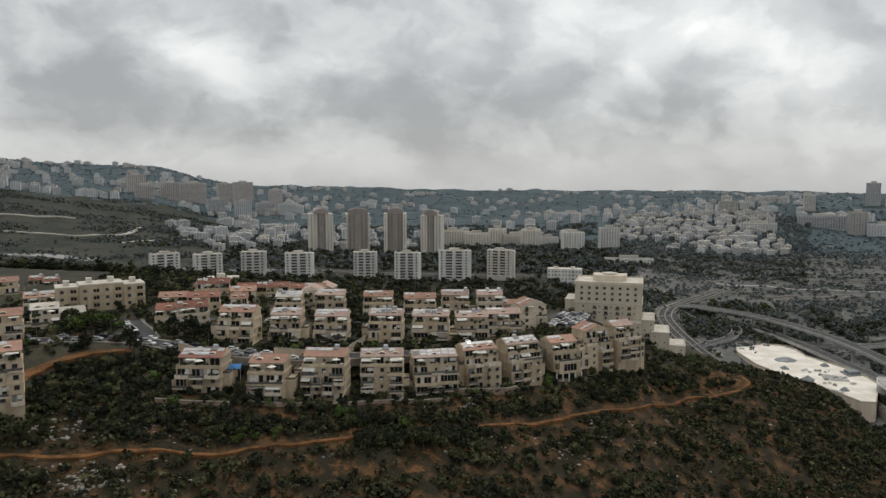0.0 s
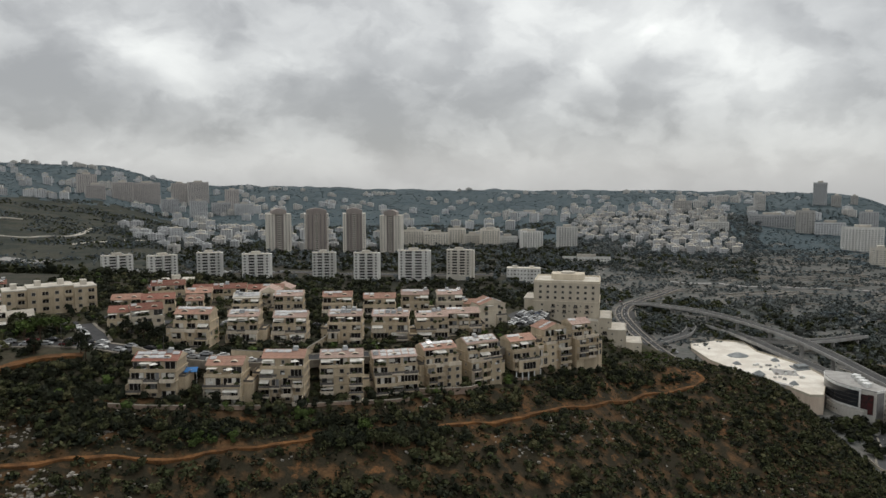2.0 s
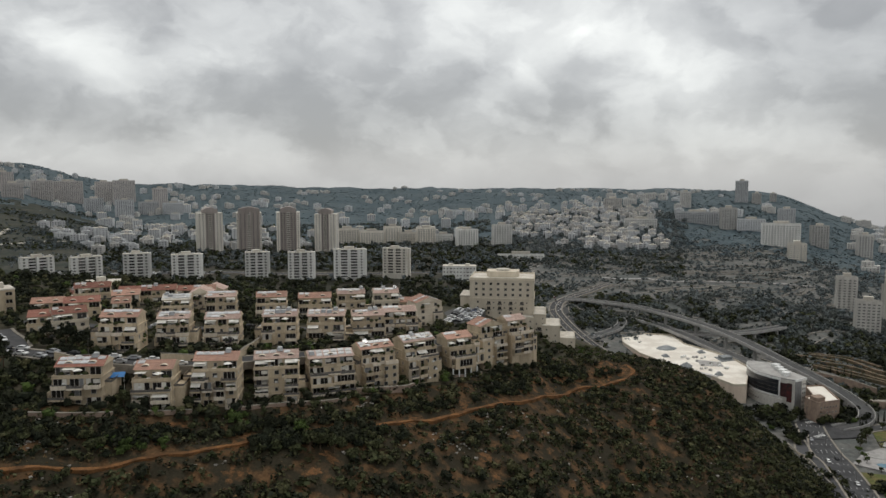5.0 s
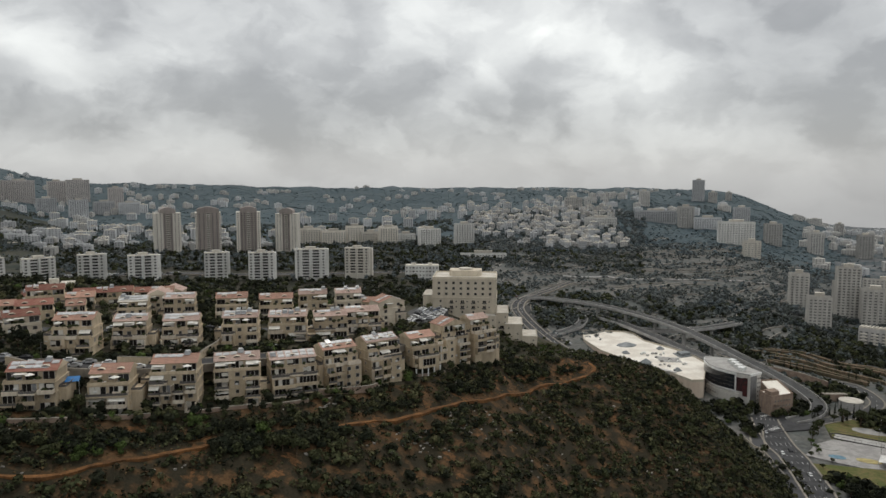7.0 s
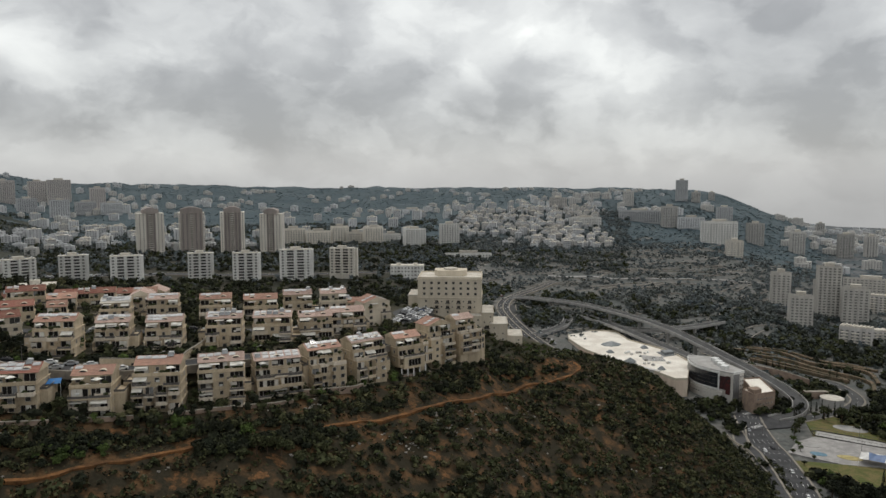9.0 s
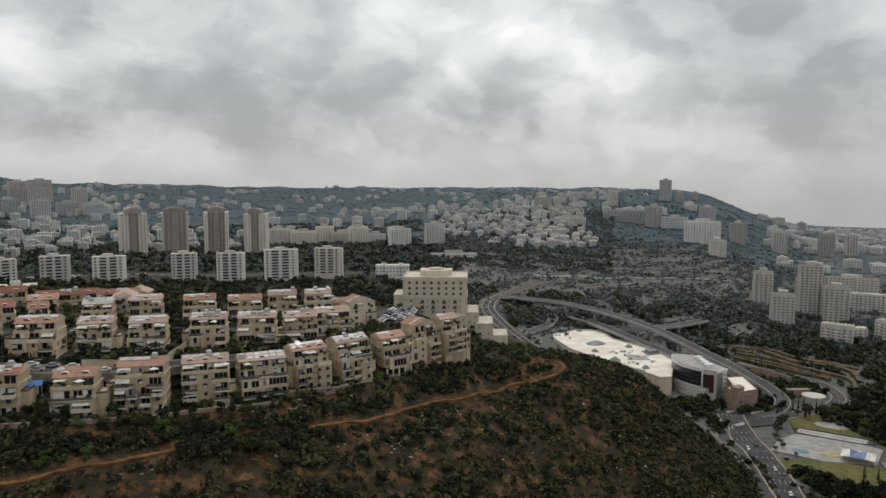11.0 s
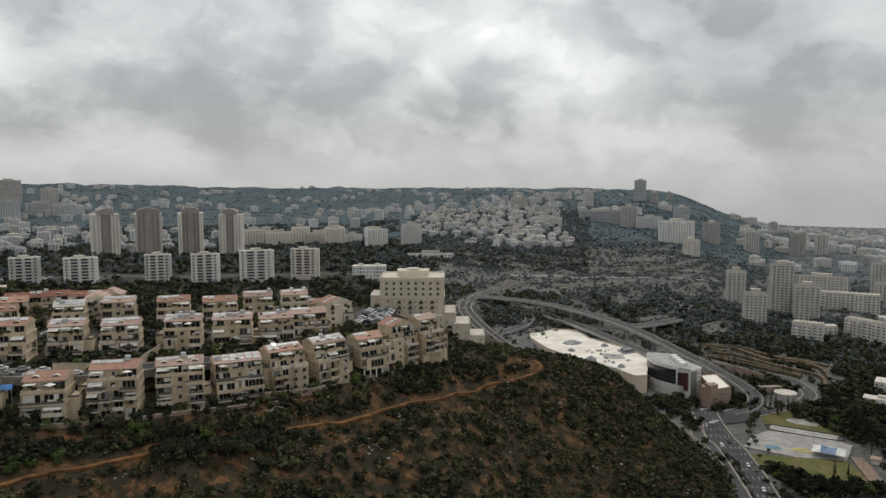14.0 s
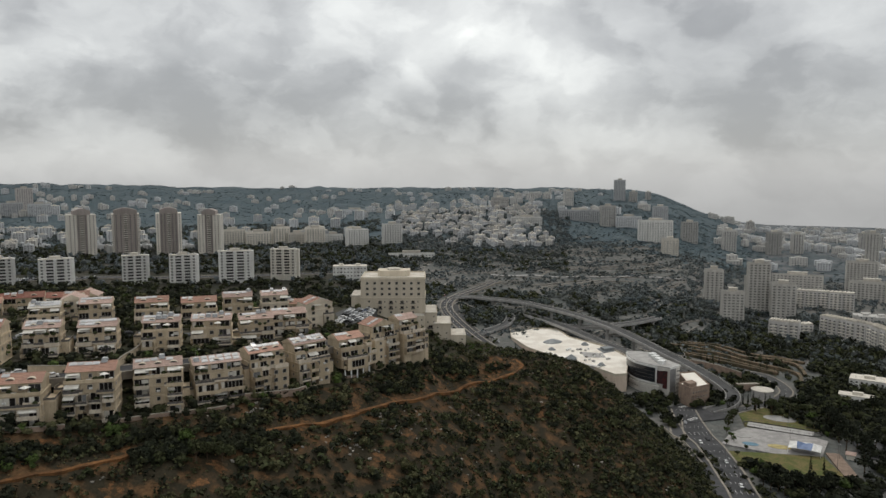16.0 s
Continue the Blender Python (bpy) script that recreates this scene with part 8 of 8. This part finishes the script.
# dry-stone terrace edges along the contours across the valley
def terraces():
    r = np.random.RandomState(120)
    n = 260
    b, d = np.radians(r.uniform(12, 37, n)), r.uniform(640, 1240, n)
    x, y = d * np.sin(b), d * np.cos(b)
    rows = []
    for _ in range(14):
        rows.append(np.stack([x, y, height(x, y)], 1))
        gx, gy = height(x + 6, y) - height(x - 6, y), height(x, y + 6) - height(x, y - 6)
        k = 9 / (np.hypot(gx, gy) + 1e-6) * np.sign(gy)
        x, y = x + k * gy, y - k * gx
    g = Geo()
    for i in range(n):
        band(g, [Vector(q[i]) for q in rows[:r.randint(5, 14)]], 0.5, -0.5, -1.5, r.uniform(0.4, 1.3))
    thing("terrace_edges", g, "limestone", Matrix(), "low grey stone terrace edges along the far hillside", "terraces", kind="stuff")


terraces()


# limestone rocks in the scrub
def rocks():
    r = np.random.RandomState(80)
    xs, ys, _ = slope_spots(5200, 81)
    keep = ripple(xs, ys, 30, 58) + 0.5 * ripple(xs, ys, 9, 59) > 0.35
    xs, ys = xs[keep], ys[keep]
    for cx, cy, n in ROCK_SPOTS:
        xs, ys = np.append(xs, cx + r.normal(0, 5, n)), np.append(ys, cy + r.normal(0, 2.5, n))
    zs = height(xs, ys)
    g = Geo()
    for px, py, pz in zip(xs, ys, zs):
        s = r.uniform(0.18, 0.75)
        k = len(g.v)
        g.box(-s, s, -s * 0.7, s * 0.7, -s * 0.4, s * 0.5)
        a = r.uniform(0, 6.28)
        g.v[k:] = [(px + (vx * math.cos(a) - vy * math.sin(a)) * r.uniform(0.6, 1.1), py + (vx * math.sin(a) + vy * math.cos(a)) * r.uniform(0.6, 1.1), pz + vz * r.uniform(0.5, 1.2)) for vx, vy, vz in g.v[k:]]
    thing("rocks", g, "limestone", Matrix(), "grey limestone rocks among the scrub", "rocks", kind="stuff")


rocks()


# single trees
def tree_kind(name, kind, leaf, seed):
    rng = np.random.RandomState(seed)
    ob = empty(name, pose(0, 0, -900), "", "tree")
    if kind == "cypress":
        part("trunk", Geo().tube((0, 0, -0.5), (0, 0, 3), 0.16, 0.1, 6), "bark", ob)
        blobs = [(0, 0, 1.0 + i * 1.15, 0.95 - 0.09 * i) for i in range(9)]
        q = leaf_cloud(rng, blobs, 260, 0.38, 0.4)
    elif kind == "pine":
        g = Geo().tube((0, 0, -0.5), (0.2, 0.1, 3.4), 0.24, 0.16, 7)
        blobs = []
        for i in range(6):
            a, h = i * 1.05, rng.uniform(3.6, 5.6)
            p = (1.5 * math.cos(a), 1.5 * math.sin(a), h)
            g.tube((0.2, 0.1, 3.0), p, 0.1, 0.04, 5)
            blobs.append((*p, 1.2))
        blobs += [(0, 0, 6.2, 1.3), (0.4, -0.3, 5.0, 1.5)]
        part("trunk", g, "bark", ob)
        q = leaf_cloud(rng, blobs, 330, 0.42, 0.7)
    else:
        g = Geo().tube((0, 0, -0.5), (0.1, 0, 2.0), 0.22, 0.15, 7)
        blobs = [(0, 0, 3.8, 1.5)]
        for i in range(7):
            a, h, rr = i * 0.9, rng.uniform(2.6, 4.6), rng.uniform(1.0, 1.7)
            p = (rr * math.cos(a), rr * math.sin(a), h)
            g.tube((0.1, 0, 1.8), p, 0.09, 0.03, 5)
            blobs.append((*p, rng.uniform(0.8, 1.2)))
        part("trunk", g, "bark", ob)
        q = leaf_cloud(rng, blobs, 330, 0.4, 0.7)
    part("crown", face_mesh("crown", q, [leaf]), None, ob)
    return ob


TREES = {"cypress": tree_kind("cypress_tree", "cypress", "leaf_dark", 1), "pine": tree_kind("pine_tree", "pine", "leaf_dark", 2), "broad": tree_kind("broadleaf_tree", "broad", "leaf_scrub", 3), "fresh": tree_kind("broadleaf_tree", "broad", "leaf_bright", 4), "lilac": tree_kind("flowering_tree", "broad", "leaf_lilac", 5)}
TREE_LABEL = {"cypress": "slim dark cypress tree", "pine": "dark pine tree with a ragged crown", "broad": "broad dark green tree with a full crown", "fresh": "light green leafy tree with a round crown", "lilac": "small lilac flowering tree in a garden"}


def plant(kind, x, y, s, group=""):
    r = random.Random(int(x * 13 + y * 7))
    ob = copy_thing(TREES[kind], pose(x, y, ground_z(x, y) - 0.1, 0, 0, r.uniform(0, 360)))
    ob.scale = (s, s, s * r.uniform(0.9, 1.15))
    tagged(ob, TREE_LABEL[kind], "tree", group)


for kind, spots in (
        ("cypress", ((-128, 372, 1.0), (-124, 375, 0.9), (-120, 378, 1.0), (-115, 380, 0.9), (6, 296, 1.05), (8, 299, 0.95), (326, 402, 0.8), (330, 405, 0.75), (334, 407, 0.85), (346, 411, 0.8), (352, 413, 0.85), (358, 415, 0.8), (366, 440, 0.7), (360, 452, 0.7), (354, 462, 0.7), (297, 420, 0.95), (309, 302, 0.8), (304, 306, 0.9), (236, 560, 0.8), (241, 526, 0.8), (368, 462, 0.7))),
        ("cypress", ((390, 517, 0.8), (393, 513, 0.75), (396, 509, 0.8), (399, 505, 0.7), (418, 478, 0.7), (421, 474, 0.8), (345, 398, 0.8), (350, 400, 0.9), (356, 401, 0.9), (361, 402, 0.8), (372, 405, 0.8), (378, 407, 0.7))),
        ("pine", ((-146, 312, 1.6), (-143, 316, 1.4), (-118, 234, 0.8), (-104, 236, 1.15), (-101, 232, 1.0), (-84, 247, 1.1), (-90, 252, 1.2), (-97, 256, 1.1), (345, 322, 1.7), (352, 334, 1.6), (360, 346, 1.5), (336, 288, 1.6), (350, 300, 1.5), (360, 316, 1.6), (376, 390, 1.4), (384, 380, 1.5), (392, 398, 1.4), (420, 372, 1.5), (400, 366, 1.6), (62, 213, 0.9))),
        ("broad", ((-112, 182, 1.2), (-115, 183, 1.4), (-118.5, 184, 1.5), (-122, 186, 1.5), (-110, 184, 1.1), (-134, 256, 1.3), (-137, 262, 1.4), (-131, 264, 1.2), (-92, 262, 1.1), (-62.5, 217, 0.9), (-46, 224, 0.7), (-29, 232, 0.8), (-28, 236, 0.9), (-12, 240, 0.8), (5, 250, 0.8), (23, 262, 0.7), (40, 272, 0.9), (112, 352, 0.9), (118, 350, 0.8), (316, 384, 1.3), (310, 380, 1.2), (304, 374, 1.1), (322, 390, 1.2), (368, 378, 1.5), (358, 390, 1.3), (-6, 213, 1.1), (-9, 211, 1.2), (-2, 214, 1.0), (340, 400, 1.0), (375, 405, 1.1), (290, 340, 0.6), (284, 350, 0.7), (279, 334, 0.6))),
        ("fresh", ((-126, 255, 1.5), (-129, 250, 1.3), (-122, 259, 1.2), (-68, 258, 0.8), (-42, 229, 0.6), (-31, 227, 0.45), (294, 358, 0.8), (291, 352, 0.7), (297, 366, 0.8), (362, 366, 1.4), (382, 396, 1.2), (262, 302, 0.5), (124, 354, 0.6), (128, 352, 0.5), (34, 296, 0.7), (-12, 217, 1.0))),
        ("pine", ((265, 292, 1.3), (267, 289, 1.4), (267, 284, 1.5), (275, 287, 1.6), (277, 283, 1.3), (284, 285, 1.4), (283, 278, 1.5), (291, 281, 1.6), (264, 296, 1.3), (324, 290, 1.8), (338, 300, 2.0), (345, 310, 2.0), (353, 322, 2.1), (358, 334, 1.9), (366, 352, 2.0), (372, 362, 1.9), (364, 344, 1.8))),
        ("broad", ((350, 388, 1.9), (360, 380, 2.0), (344, 396, 1.7), (376, 368, 1.9), (382, 372, 2.0))),
        ("lilac", ((-39, 263, 0.75), (-98, 262, 0.6)))):
    for tx, ty, ts in spots:
        plant(kind, tx, ty, ts)
for k in TREES.values():
    for o in (*k.children_recursive, k):
        bpy.data.objects.remove(o)
